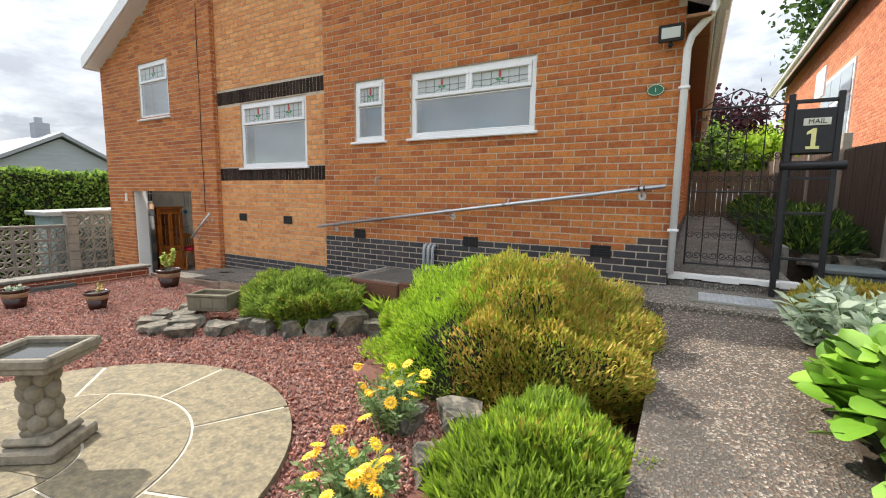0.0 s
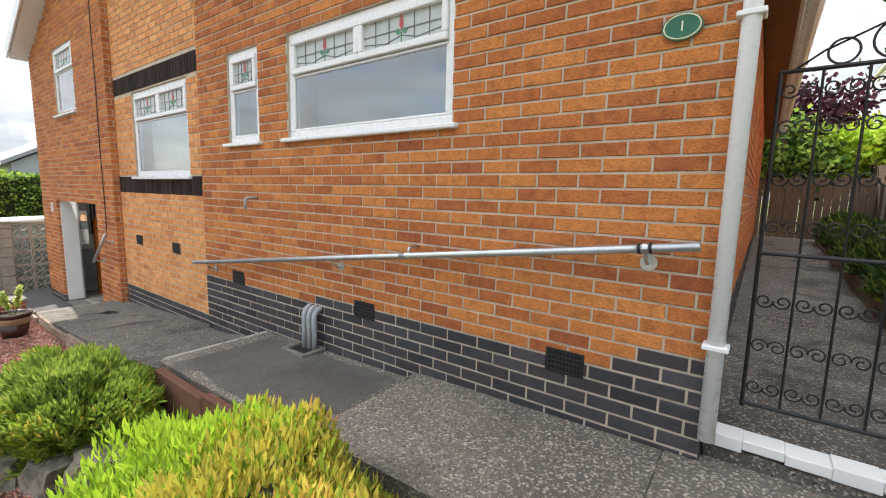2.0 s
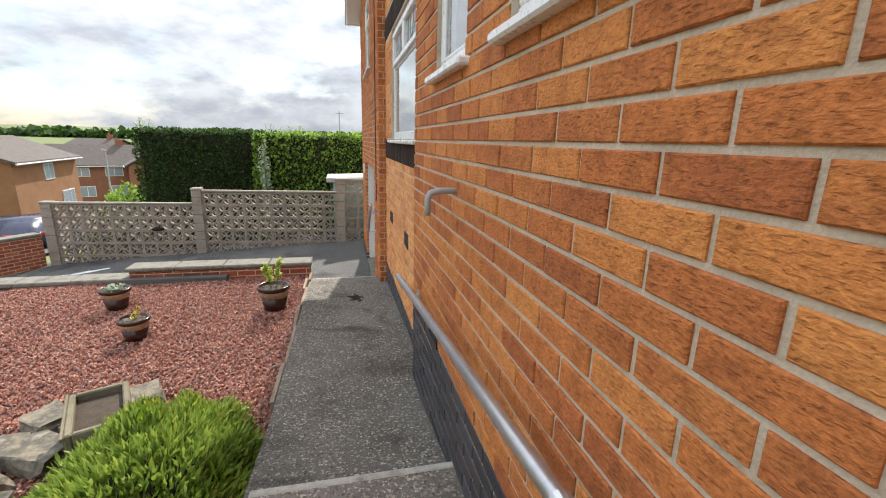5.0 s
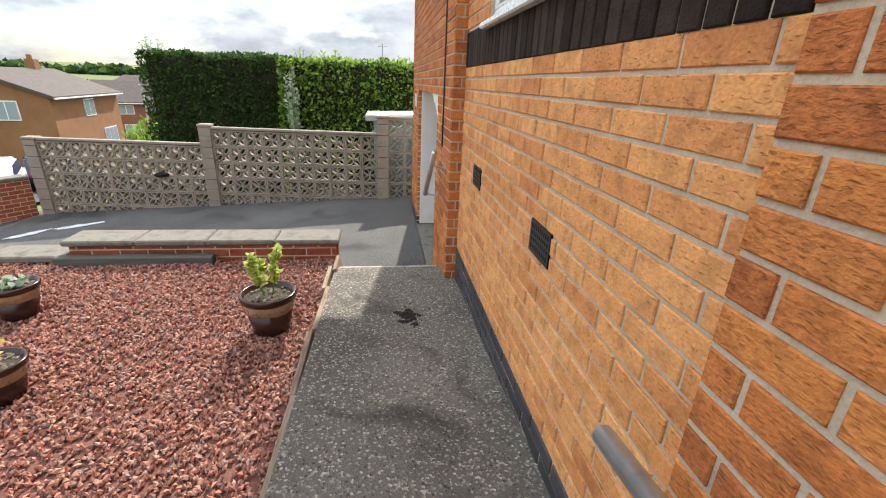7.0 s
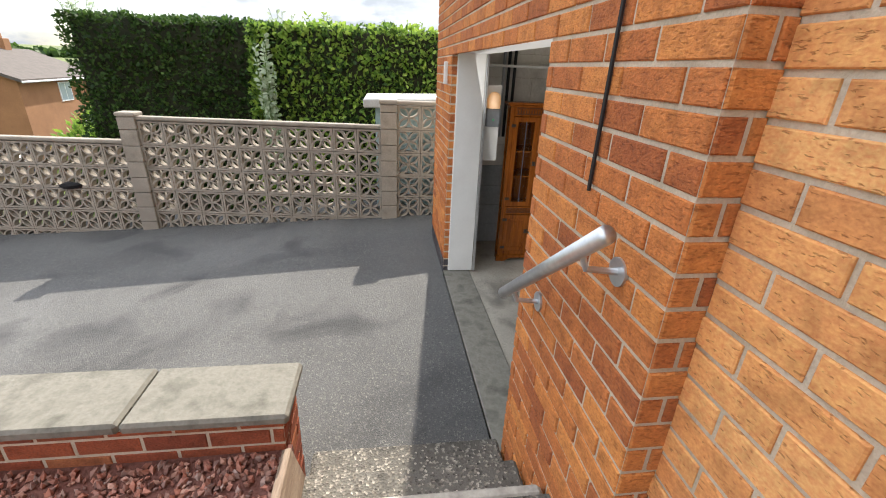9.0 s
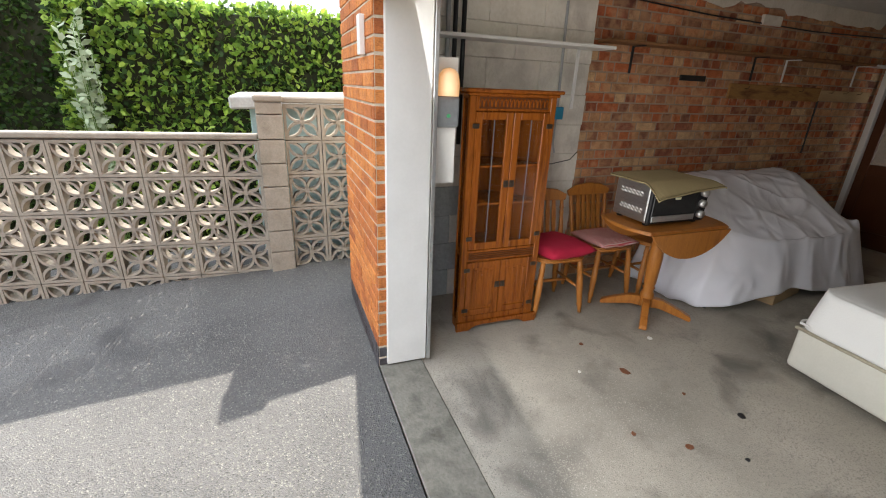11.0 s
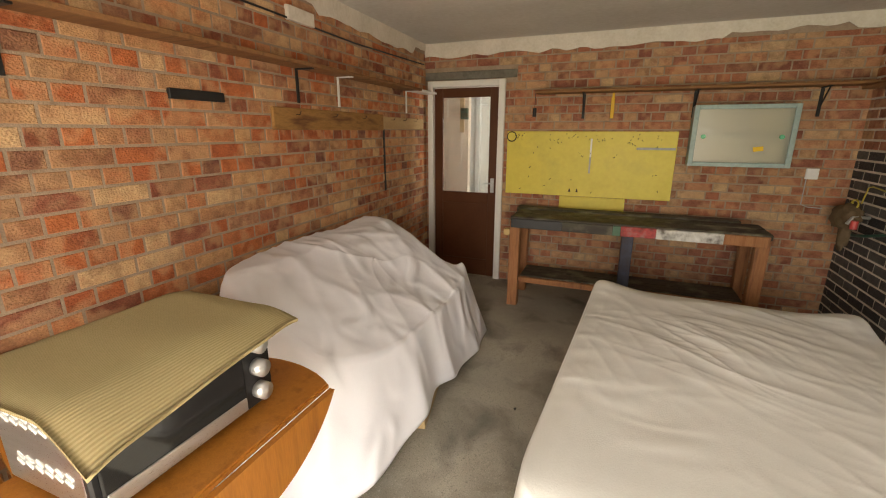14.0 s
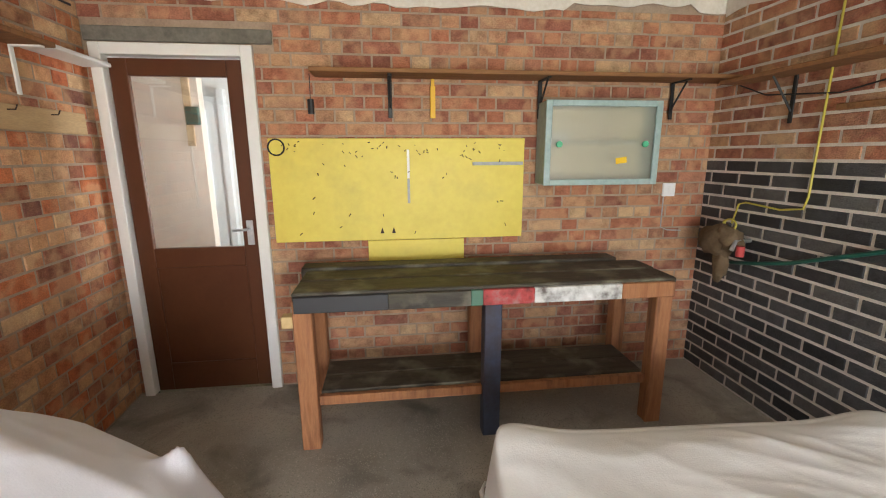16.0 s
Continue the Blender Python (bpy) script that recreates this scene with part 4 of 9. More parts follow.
# ---- ground ----
def sheet(name, x0, x1, y0, y1, height, nx, ny, mat, label, cat, thick=0.0):
    vs, fs = [], []
    for j in range(ny + 1):
        for i in range(nx + 1):
            x, y = x0 + (x1 - x0) * i / nx, y0 + (y1 - y0) * j / ny
            vs.append((x, y, height(x, y)))
    for j in range(ny):
        for i in range(nx):
            a = j * (nx + 1) + i
            fs.append((a, a + 1, a + nx + 2, a + nx + 1))
    if thick:
        k = len(vs)
        rim = [i for i in range(nx + 1)] + [j * (nx + 1) + nx for j in range(1, ny + 1)] + [ny * (nx + 1) + i for i in range(nx - 1, -1, -1)] + [j * (nx + 1) for j in range(ny - 1, 0, -1)]
        vs += [(vs[i][0], vs[i][1], vs[i][2] - thick) for i in rim]
        for q in range(len(rim)):
            r = (q + 1) % len(rim)
            fs.append((rim[r], rim[q], k + q, k + r))
    return tagged(data_part(name, vs, fs, mat), label, cat, kind="structure")


def drive_z(y):
    return -0.006 - 0.082 * max(0.0, 4.5 - y)


def far_z(x, y):
    d = max(0.0, -x - 14) * 0.10
    d2 = max(0.0, -y + 3) * 0.06
    side = max(0.0, x + 1) * 0.08 + (0.9 if x > -2 else 0)
    z = -0.9 - min(d, 4.2) - min(d2, 1.8) * (1 if x < -2 else 0.3) + min(side, 1.6)
    if x < -90:
        z += (-x - 90) * 0.03
    return z + 0.3 * noise.noise((x * 0.03, y * 0.03, 0))


GRASS = surf("distant_grass", [(0.07, 0.10, 0.03), (0.13, 0.16, 0.05), (0.10, 0.12, 0.04)], 0.15, 0.95, 8, 0.3)
gx = [-600, -400, -300, -220, -160, -120, -90, -70, -55, -45, -36, -28, -22, -18, -14, -10, -6, -2, 2, 6, 12, 25, 60, 200, 600]
gy = [-600, -300, -150, -80, -50, -30, -20, -14, -9, -5, -2, 1, 4, 7, 10, 14, 20, 30, 50, 90, 160, 300, 600]
tagged(data_part("ground", [(x, y, far_z(x, y)) for y in gy for x in gx],
                 [(j * len(gx) + i, j * len(gx) + i + 1, (j + 1) * len(gx) + i + 1, (j + 1) * len(gx) + i) for j in range(len(gy) - 1) for i in range(len(gx) - 1)], GRASS, smooth=True),
       "grassy ground falling away to distant fields", "ground", kind="structure")
sheet("driveway", -13.2, -8.02, -9, 4.615, lambda x, y: drive_z(y) + 0.004 * noise.noise((x, y, 0)), 24, 60, TARMAC, "dark worn tarmac driveway sloping down", "driveway", 0.5)
sheet("side_passage", -12.4, -11.45, 4.615, 13, lambda x, y: -0.008, 2, 4, TARMAC, "dark tarmac side passage", "path", 0.4)


def plastic_scrap(at, turn, rx, ry, seed):
    bm = bmesh.new()
    prism(bm, [(rx * math.cos(2 * math.pi * k / 40) * (1 + 0.45 * noise.noise((math.cos(2 * math.pi * k / 40) * 1.6, math.sin(2 * math.pi * k / 40) * 1.6, seed))), ry * math.sin(2 * math.pi * k / 40) * (1 + 0.6 * noise.noise((math.cos(2 * math.pi * k / 40) * 2, math.sin(2 * math.pi * k / 40) * 2, seed + 4)))) for k in range(40)], 0, 0.004)
    ob = part("plastic_scrap", bm, PATCHWHITE)
    ob.matrix_world = pose(*at, 4.69) @ pose(0, 0, 0, 0, 0, turn)
    tagged(ob, "thin pale patch with an uneven outline on the driveway", "plastic sheet", "plastic scraps")


# two thin flat patches, much paler than the tarmac
PATCHWHITE = surf("pale_patch_white", [(0.62, 0.65, 0.68), (0.72, 0.75, 0.78)], 6, 0.35, 40, 0.1)
plastic_scrap((-11.58, -1.59, drive_z(-1.59) + 0.006), 132, 0.28, 0.09, 2)
plastic_scrap((-11.87, -0.97, drive_z(-0.97) + 0.006), 111, 0.33, 0.08, 7)


def path_z(x):
    pts = [(-7.72, 0.50), (-4.3, 0.73), (-3.53, 0.855)]
    if x > -3.53:
        pts = [(-3.53, 0.915), (-1.7, 0.96)] if x < -1.7 else [(-1.7, 1.02), (-0.2, 1.055)]
    x = min(max(x, pts[0][0]), pts[-1][0])
    for (a, za), (b, zb) in zip(pts, pts[1:]):
        if x <= b:
            return za + (zb - za) * (x - a) / (b - a)
    return pts[-1][1]


for nm, a, b, y0, lab in (("path_lower", -7.72, -3.53, 3.70, "stained dark concrete path beside the house"), ("path_middle", -3.528, -1.7, 3.70, "aggregate concrete path section with a pale front edge"), ("path_upper", -1.698, -0.2, 3.70, "aggregate concrete path section by the plinth")):
    sheet(nm, a, b, y0, 4.72, lambda x, y, a=a, b=b: path_z(min(max(x, a + 1e-4), b - 1e-4)) + 0.004 * noise.noise((x * 2, y * 2, 3)), 24, 6, CONCRETE if nm == "path_lower" else PATHMID, lab, "path", 0.6)
DARKSCREED = speckled("dark_screed", (0.118, 0.110, 0.097), [(0.12, 0.113, 0.10), (0.055, 0.051, 0.046), (0.16, 0.15, 0.13)], 120, 0.22, 0.8, (0.075, 0.070, 0.062), 1.6, 0.4)


def screed(x, y):
    """A dark skim on the middle section of the path, with ragged edges that run out into it."""
    d = min(x + 3.40, -1.74 - x, y - 3.72, 4.58 - y) - 0.04 - 0.06 * noise.noise((x * 3.1, y * 3.1, 4)) - 0.03 * noise.noise((x * 14, y * 14, 4))
    return path_z(min(max(x, -3.527), -1.701)) + 0.004 * noise.noise((x * 2, y * 2, 3)) + max(-0.02, min(0.006, d * 0.12))


sheet("path_skim", -3.40, -1.74, 3.72, 4.58, screed, 84, 44, DARKSCREED, "dark smooth skim coat on the path", "path")
tagged(part("step_edge", boxed((-3.575, 3.74, 0.83), (-3.525, 4.66, 0.918), 0.012), STEPPALE), "pale worn concrete step edge", "step", kind="structure")
tagged(part("step_edge", boxed((-1.735, 3.72, 0.90), (-1.695, 4.61, 1.022), 0.014), CONCRETE), "worn concrete step edge", "step", kind="structure")
tagged(part("path_end", boxed((-7.775, 3.72, 0.0), (-7.72, 4.6, 0.495), 0.015), STEPPALE), "pale concrete edge at the end of the path", "path", kind="structure")
for i, z in enumerate((0.33, 0.165)):
    tagged(part("step", boxed((-8.02 - 0.27 * (i), 3.72, -0.1), (-7.77 - 0.27 * i + 0.004, 4.6, z), 0.012), CONCRETE), "plain concrete step down to the driveway", "step", kind="structure")


def ramp_z(y):
    return 1.005 - 0.13 * (3.82 - y)


sheet("ramp", -0.03, 0.84, -8, 3.835, lambda x, y: ramp_z(y) + 0.004 * noise.noise((x * 3, y * 3, 0)), 6, 60, RAMPC, "grey pebble aggregate ramp up from the road", "path", 0.6)
tagged(part("landing", boxed((-0.2, 3.83, 0.4), (0.95, 4.70, 1.06), 0.012), PATHMID), "aggregate concrete landing at the gate", "path", kind="structure")
tagged(part("landing_step", boxed((-0.05, 4.69, 0.6), (1.0, 4.80, 1.125), 0.008), CONCRETE), "dark concrete riser under the gate", "step", kind="structure")
for k in range(7):
    tagged(part("step_paint_edge", boxed((-0.05 + 0.15 * k, 4.675 + 0.006 * (k % 2), 1.128 + 0.007 * (k * 5 % 3)), (0.0995 + 0.15 * k, 4.80, 1.188 - 0.003 * (k % 3)), 0.003), WHITEPAINT), "chipped white painted step edge", "step", kind="structure")
sheet("passage_floor", -0.05, 0.95, 4.80, 18, lambda x, y: 1.18 + 0.03 * (y - 4.8), 3, 12, CONCRETE, "dark concrete side passage behind the gate", "path", 0.5)
sheet("gravel_bed", -8.05, 0.0, -6, 3.70, lambda x, y: 0.455 + 0.012 * noise.noise((x * 1.5, y * 1.5, 0)), 40, 50, GRAVELBED, "red gravel bed", "gravel", 0.8)
sheet("bed_right", 0.84, 1.95, -6, 5.6, lambda x, y: ramp_z(min(y, 3.8)) + 0.02 + 0.05 * noise.noise((x * 3, y * 3, 0)), 8, 40, SOIL, "dark planted soil bed beside the ramp", "soil", 0.6)
sheet("bed_passage", 0.95, 1.72, 5.6, 18, lambda x, y: 1.38 + 0.03 * (y - 4.8) + 0.04 * noise.noise((x * 3, y * 3, 0)), 4, 30, SOIL, "raised soil bed along the passage", "soil", 0.5)


# ---- plants: helpers ----
def leaf_mat(name, tones, rough=0.6):
    m = surf(name, tones, 3, rough, 30, 0.0, pick="island", fine_amount=0.15, spec=0.3)
    n, l = m.node_tree.nodes, m.node_tree.links
    p, o = n["Principled BSDF"], n["Material Output"]
    t = n.new("ShaderNodeBsdfTranslucent")
    x = n.new("ShaderNodeMixShader")
    x.inputs["Fac"].default_value = 0.38
    l.new(p.inputs["Base Color"].links[0].from_socket, t.inputs["Color"])
    l.new(p.outputs["BSDF"], x.inputs[1])
    l.new(t.outputs["BSDF"], x.inputs[2])
    l.new(x.outputs["Shader"], o.inputs["Surface"])
    return m


def blades(name, pts, dirs, length, width, material, parent=None, label="", seed=1, bend=0.25, fat=1.15):
    """Many small leaves as one mesh: each starts at a point, along its direction."""
    r = np.random.RandomState(seed)
    p, d = np.asarray(pts, float), np.asarray(dirs, float)
    d /= np.linalg.norm(d, axis=1)[:, None]
    k = len(p)
    side = np.cross(d, r.normal(size=(k, 3)))
    side /= np.linalg.norm(side, axis=1)[:, None]
    up = np.cross(side, d)
    ln = (length * r.uniform(0.6, 1.3, k))[:, None]
    w = (width * r.uniform(0.7, 1.3, k))[:, None] * 0.5
    v = np.stack([p - side * w * 0.5, p + side * w * 0.5, p + d * ln * 0.5 - side * w * fat + up * ln * bend * 0.3, p + d * ln * 0.5 + side * w * fat + up * ln * bend * 0.3, p + d * ln + up * ln * bend * 0.1], 1).reshape(-1, 3)
    f = []
    for i in range(0, 5 * k, 5):
        f += [(i, i + 1, i + 3, i + 2), (i + 2, i + 3, i + 4)]
    return data_part(name, v.tolist(), f, material, parent, label)


def dome(centre, rad, count, seed, lump=0.18, low=0.0):
    """Points and outward directions on an uneven mound."""
    r = np.random.RandomState(seed)
    a = r.uniform(0, 2 * math.pi, count)
    c = r.uniform(low, 1, count)
    s = np.sqrt(np.clip(1 - c * c, 0, 1))
    n = np.stack([s * np.cos(a), s * np.sin(a), c], 1)
    k = np.array([1 + lump * noise.noise((q[0] * 2.3 + seed, q[1] * 2.3, q[2] * 2.3)) + lump * 0.5 * noise.noise((q[0] * 6 + seed, q[1] * 6, q[2] * 6)) for q in n])
    p = np.asarray(centre) + n * np.asarray(rad) * k[:, None] * r.uniform(0.86, 1.0, count)[:, None]
    return p, n


def mound(bm, centre, rad, seed, lump=0.18, shrink=0.86, n=20, m=8):
    c = Vector(centre)
    rows = []
    for j in range(m + 1):
        ph = math.pi / 2 * (1 - j / m)
        row = []
        for i in range(n):
            a = 2 * math.pi * i / n
            q = Vector((math.sin(ph) * math.cos(a), math.sin(ph) * math.sin(a), math.cos(ph)))
            k = 1 + lump * noise.noise((q.x * 2.3 + seed, q.y * 2.3, q.z * 2.3))
            row.append(bm.verts.new(c + Vector((q.x * rad[0], q.y * rad[1], q.z * rad[2])) * (k * shrink)))
        rows.append(row)
    for a, b in zip(rows, rows[1:]):
        for i in range(n):
            bm.faces.new((a[i], a[(i + 1) % n], b[(i + 1) % n], b[i]))
    return bm


# near-black: the shade inside bushes and hedges, put into the colour
UNDER = surf("inner_shade", [(0.014, 0.016, 0.007), (0.030, 0.033, 0.013)], 20, 0.95, 60, 0.4)
L_GREEN = leaf_mat("heather_green", [(0.135, 0.230, 0.022), (0.230, 0.351, 0.034), (0.324, 0.446, 0.047), (0.176, 0.270, 0.027)])
L_LIME = leaf_mat("heather_lime", [(0.250, 0.413, 0.025), (0.375, 0.550, 0.044), (0.475, 0.625, 0.062)])
L_OLIVE = leaf_mat("heather_olive", [(0.27, 0.262, 0.040), (0.44, 0.375, 0.055), (0.56, 0.475, 0.085), (0.34, 0.345, 0.053)])
L_RUST = leaf_mat("heather_rust", [(0.45, 0.27, 0.065), (0.60, 0.385, 0.10), (0.56, 0.45, 0.10)])
L_MID = leaf_mat("thyme_green", [(0.105, 0.173, 0.027), (0.180, 0.270, 0.042), (0.255, 0.360, 0.060), (0.330, 0.405, 0.075)])
L_SILVER = leaf_mat("silver_leaf", [(0.28, 0.36, 0.26), (0.38, 0.46, 0.34), (0.46, 0.53, 0.42)])
L_BERG = leaf_mat("glossy_leaf", [(0.168, 0.336, 0.036), (0.240, 0.456, 0.048), (0.324, 0.552, 0.072)], 0.35)
L_HEDGE = leaf_mat("hedge_leaf", [(0.020, 0.048, 0.012), (0.035, 0.075, 0.016), (0.055, 0.110, 0.022), (0.085, 0.145, 0.030)])
L_BRAMBLE = leaf_mat("mixed_hedge_leaf", [(0.10, 0.195, 0.030), (0.18, 0.305, 0.048), (0.27, 0.41, 0.068), (0.37, 0.50, 0.10)])
L_TIP = leaf_mat("sunny_leaf", [(0.264, 0.408, 0.048), (0.384, 0.504, 0.084)])
L_PALE = leaf_mat("pale_climber_leaf", [(0.40, 0.48, 0.32), (0.50, 0.56, 0.42)])
L_PURPLE = leaf_mat("purple_leaf", [(0.035, 0.012, 0.02), (0.06, 0.02, 0.03), (0.09, 0.03, 0.045)])
PETAL = plain("marigold_petal", (0.88, 0.46, 0.01), 0.6)
PETAL2 = plain("yellow_petal", (0.88, 0.60, 0.02), 0.6)
STEM = plain("green_stem", (0.12, 0.20, 0.05), 0.7)
BARK = surf("bark", [(0.06, 0.045, 0.03), (0.10, 0.08, 0.055)], 6, 0.95, 40, 0.5)


def shrub(name, label, centre, rad, sets, seed, low=0.0, length=0.07, width=0.012, up=0.7, lump=0.18):
    """A mound of fine sprigs; sets are (material, share of the sprigs, patch threshold or None)."""
    t = thing(name, label, "shrub", centre)
    # solid core, its dark colour gives the shade between the sprigs
    part("inner_growth", mound(bmesh.new(), (0, 0, 0), rad, seed, lump, 0.84), UNDER, t, "solid inner mound coloured dark for the shade among the sprigs", True)
    for i, (mat, count, test) in enumerate(sets):
        p, n = dome((0, 0, 0), rad, count, seed, lump, low)
        if callable(test):
            keep = np.array([test(*q) for q in p])
            p, n = p[keep], n[keep]
        elif test is not None:
            g = np.array([noise.noise((q[0] * 1.8 + seed * 3, q[1] * 1.8, q[2])) for q in p])
            keep = g > test if test >= 0 else g < -test - 0.5
            p, n = p[keep], n[keep]
        r = np.random.RandomState(seed * 10 + i)
        d = n * (1 - up) + np.array([0, 0, up]) + r.normal(size=p.shape) * 0.28
        ob = blades("foliage", p, d, length, width, mat, t, "", seed + i)
        ob["kind"] = "stuff"
    return t


def patchy(f, edge, seed):
    """Keeps the sprigs where a slope across the bush plus noise passes an edge."""
    return lambda x, y, z: f(x, y) + 0.55 * noise.noise((x * 2.6 + seed, y * 2.6, z)) > edge


shrub("heather_bush", "low rounded green heather bush behind stones", (-3.74, 3.24, 0.54), (0.84, 0.50, 0.46), [(L_MID, 17000, None), (L_GREEN, 7000, 0.0), (L_OLIVE, 3500, 0.12)], 11, 0.0, 0.06, 0.014, 0.35, 0.30)
big_heather = shrub("heather_bush", "wide heather bush, lime green turning olive and rust", (-1.04, 3.02, 0.50), (1.18, 0.88, 0.86),
                    [(L_GREEN, 12000, None), (L_OLIVE, 42000, patchy(lambda x, y: x * 0.8 + y * 0.2, -0.25, 3)), (L_LIME, 36000, patchy(lambda x, y: -x * 0.9 - 0.1, 0.15, 7)), (L_RUST, 21000, patchy(lambda x, y: x * 0.45, 0.05, 11))], 5, 0.0, 0.050, 0.0105, 0.45, 0.27)
shrub("heather_bush", "bright green heather bush beside the ramp", (-0.40, 1.74, 0.42), (0.50, 0.56, 0.44), [(L_GREEN, 12000, None), (L_LIME, 9000, 0.0), (L_OLIVE, 4000, 0.1), (L_MID, 5000, None)], 23, 0.0, 0.085, 0.012, 0.6, 0.32)
shrub("heather_bush", "bright lime heather spilling over the path edge", (-1.95, 3.40, 0.55), (0.62, 0.50, 0.46), [(L_GREEN, 6000, None), (L_LIME, 13000, 0.0), (L_OLIVE, 2500, 0.1)], 27, 0.0, 0.055, 0.013, 0.5, 0.22)
shrub("heather_bush", "golden brown heather beside the gate steps", (1.28, 4.25, 0.95), (0.45, 0.60, 0.36), [(L_OLIVE, 6000, None), (L_RUST, 5000, 0.0)], 31, 0.0, 0.05, 0.013)
tagged(part("soil_mound", mound(bmesh.new(), (-1.1, 3.05, 0.30), (1.1, 0.78, 0.45), 3, 0.1, 1.0), SOIL, None, "", True), "dark soil mound under the heather", "soil", kind="structure")
tagged(part("soil_mound", mound(bmesh.new(), (-3.2, 3.50, 0.30), (1.0, 0.24, 0.40), 8, 0.1, 1.0), SOIL, None, "", True), "dark soil bank along the path edge", "soil", kind="structure")


def leafy(name, label, at, stems, leaf_len, leaf_w, mat, seed, spread=0.25, height=0.4, per=14, cat="plant", droop=0.1):
    """Stems with larger leaves along them."""
    r = random.Random(seed)
    t = thing(name, label, cat, at)
    bm = bmesh.new()
    pts, dirs = [], []
    for s in range(stems):
        a, q = r.uniform(0, 6.28), r.uniform(0.1, 1)
        top = Vector((math.cos(a) * spread * q, math.sin(a) * spread * q, height * r.uniform(0.6, 1.0)))
        foot = Vector((math.cos(a) * spread * q * 0.4, math.sin(a) * spread * q * 0.4, 0))
        mid = (foot + top) / 2 + Vector((0, 0, 0.05))
        tube(bm, [foot, mid, top], 0.004, 5)
        for i in range(per):
            f = 0.3 + 0.7 * i / per
            pts.append(foot.lerp(top, f))
            b = r.uniform(0, 6.28)
            dirs.append((math.cos(b), math.sin(b), r.uniform(-droop, 0.9)))
    part("stalk", bm, STEM, t)["kind"] = "stuff"
    blades("foliage", pts, dirs, leaf_len, leaf_w, mat, t, "", seed)["kind"] = "stuff"
    return t


def round_leaf(size, cup=0.25):
    vs, fs = [(0, 0, 0)], []
    rows = 4
    for j in range(1, rows + 1):
        f = j / rows
        for i in range(9):
            a = math.pi * (i / 8 - 0.5)
            w = math.sin(math.pi * min(1, f * 0.86 + 0.08)) ** 0.7
            vs.append((size * f, size * 0.46 * w * math.sin(a), size * cup * (math.sin(a) ** 2 * 0.35 * w - f * f * 0.6 + f * 0.5)))
    for i in range(8):
        fs.append((0, 1 + i, 2 + i))
    for j in range(rows - 1):
        for i in range(8):
            a = 1 + j * 9 + i
            fs.append((a, a + 9, a + 10, a + 1))
    return vs, fs


def bergenia(at, count, seed, spread, height):
    t = thing("bergenia_plant", "lush plant with large rounded glossy green leaves", "plant", at)
    r = random.Random(seed)
    me = bpy.data.meshes.new("leaf")
    v, f = round_leaf(1.0)
    me.from_pydata(v, [], f)
    me.materials.append(L_BERGO)
    me.polygons.foreach_set("use_smooth", [True] * len(me.polygons))
    for i in range(count):
        a, q = r.uniform(0, 6.28), math.sqrt(r.uniform(0.02, 1))
        ob = new("leaf", me)
        ob.parent = t
        s = r.uniform(0.13, 0.22)
        x, y = math.cos(a) * spread[0] * q, math.sin(a) * spread[1] * q
        z = height * (1 - 0.55 * q * q) * r.uniform(0.5, 1)
        ob.matrix_basis = pose(x, y, z) @ pose(0, 0, 0, r.uniform(-25, 25), r.uniform(-50, 15), math.degrees(a) + r.uniform(-60, 60)) @ Matrix.Diagonal((s, s * r.uniform(0.9, 1.25), s, 1))
    bm = bmesh.new()
    for i in range(30):
        a, q = r.uniform(0, 6.28), r.uniform(0.1, 0.9)
        tube(bm, [(math.cos(a) * spread[0] * q * 0.6, math.sin(a) * spread[1] * q * 0.6, -0.05), (math.cos(a) * spread[0] * q, math.sin(a) * spread[1] * q, height * 0.6)], 0.006, 5)
    part("stalk", bm, STEM, t)["kind"] = "stuff"
    # added dark mound in place of the shade under the leaves
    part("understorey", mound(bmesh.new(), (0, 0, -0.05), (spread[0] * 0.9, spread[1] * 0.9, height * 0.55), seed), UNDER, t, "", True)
    return t


L_BERGO = surf("bergenia_leaf", [(0.13, 0.27, 0.025), (0.20, 0.38, 0.04), (0.28, 0.47, 0.06)], 5, 0.35, 25, 0.1, pick="object", fine_amount=0.2, spec=0.5)
bergenia((1.08, 2.50, 0.80), 170, 3, (0.30, 0.60), 0.44)
bergenia((1.12, 1.55, 0.68), 160, 4, (0.30, 0.55), 0.44)
leafy("silver_plant", "silvery grey woolly-leaved plant beside the ramp", (1.08, 3.35, 0.92), 60, 0.13, 0.035, L_SILVER, 8, 0.38, 0.45, 20)
leafy("iris_plant", "clump of bright green strap leaves by the path", (-2.70, 3.46, 0.60), 14, 0.30, 0.026, L_LIME, 12, 0.11, 0.12, 4, droop=-0.6)
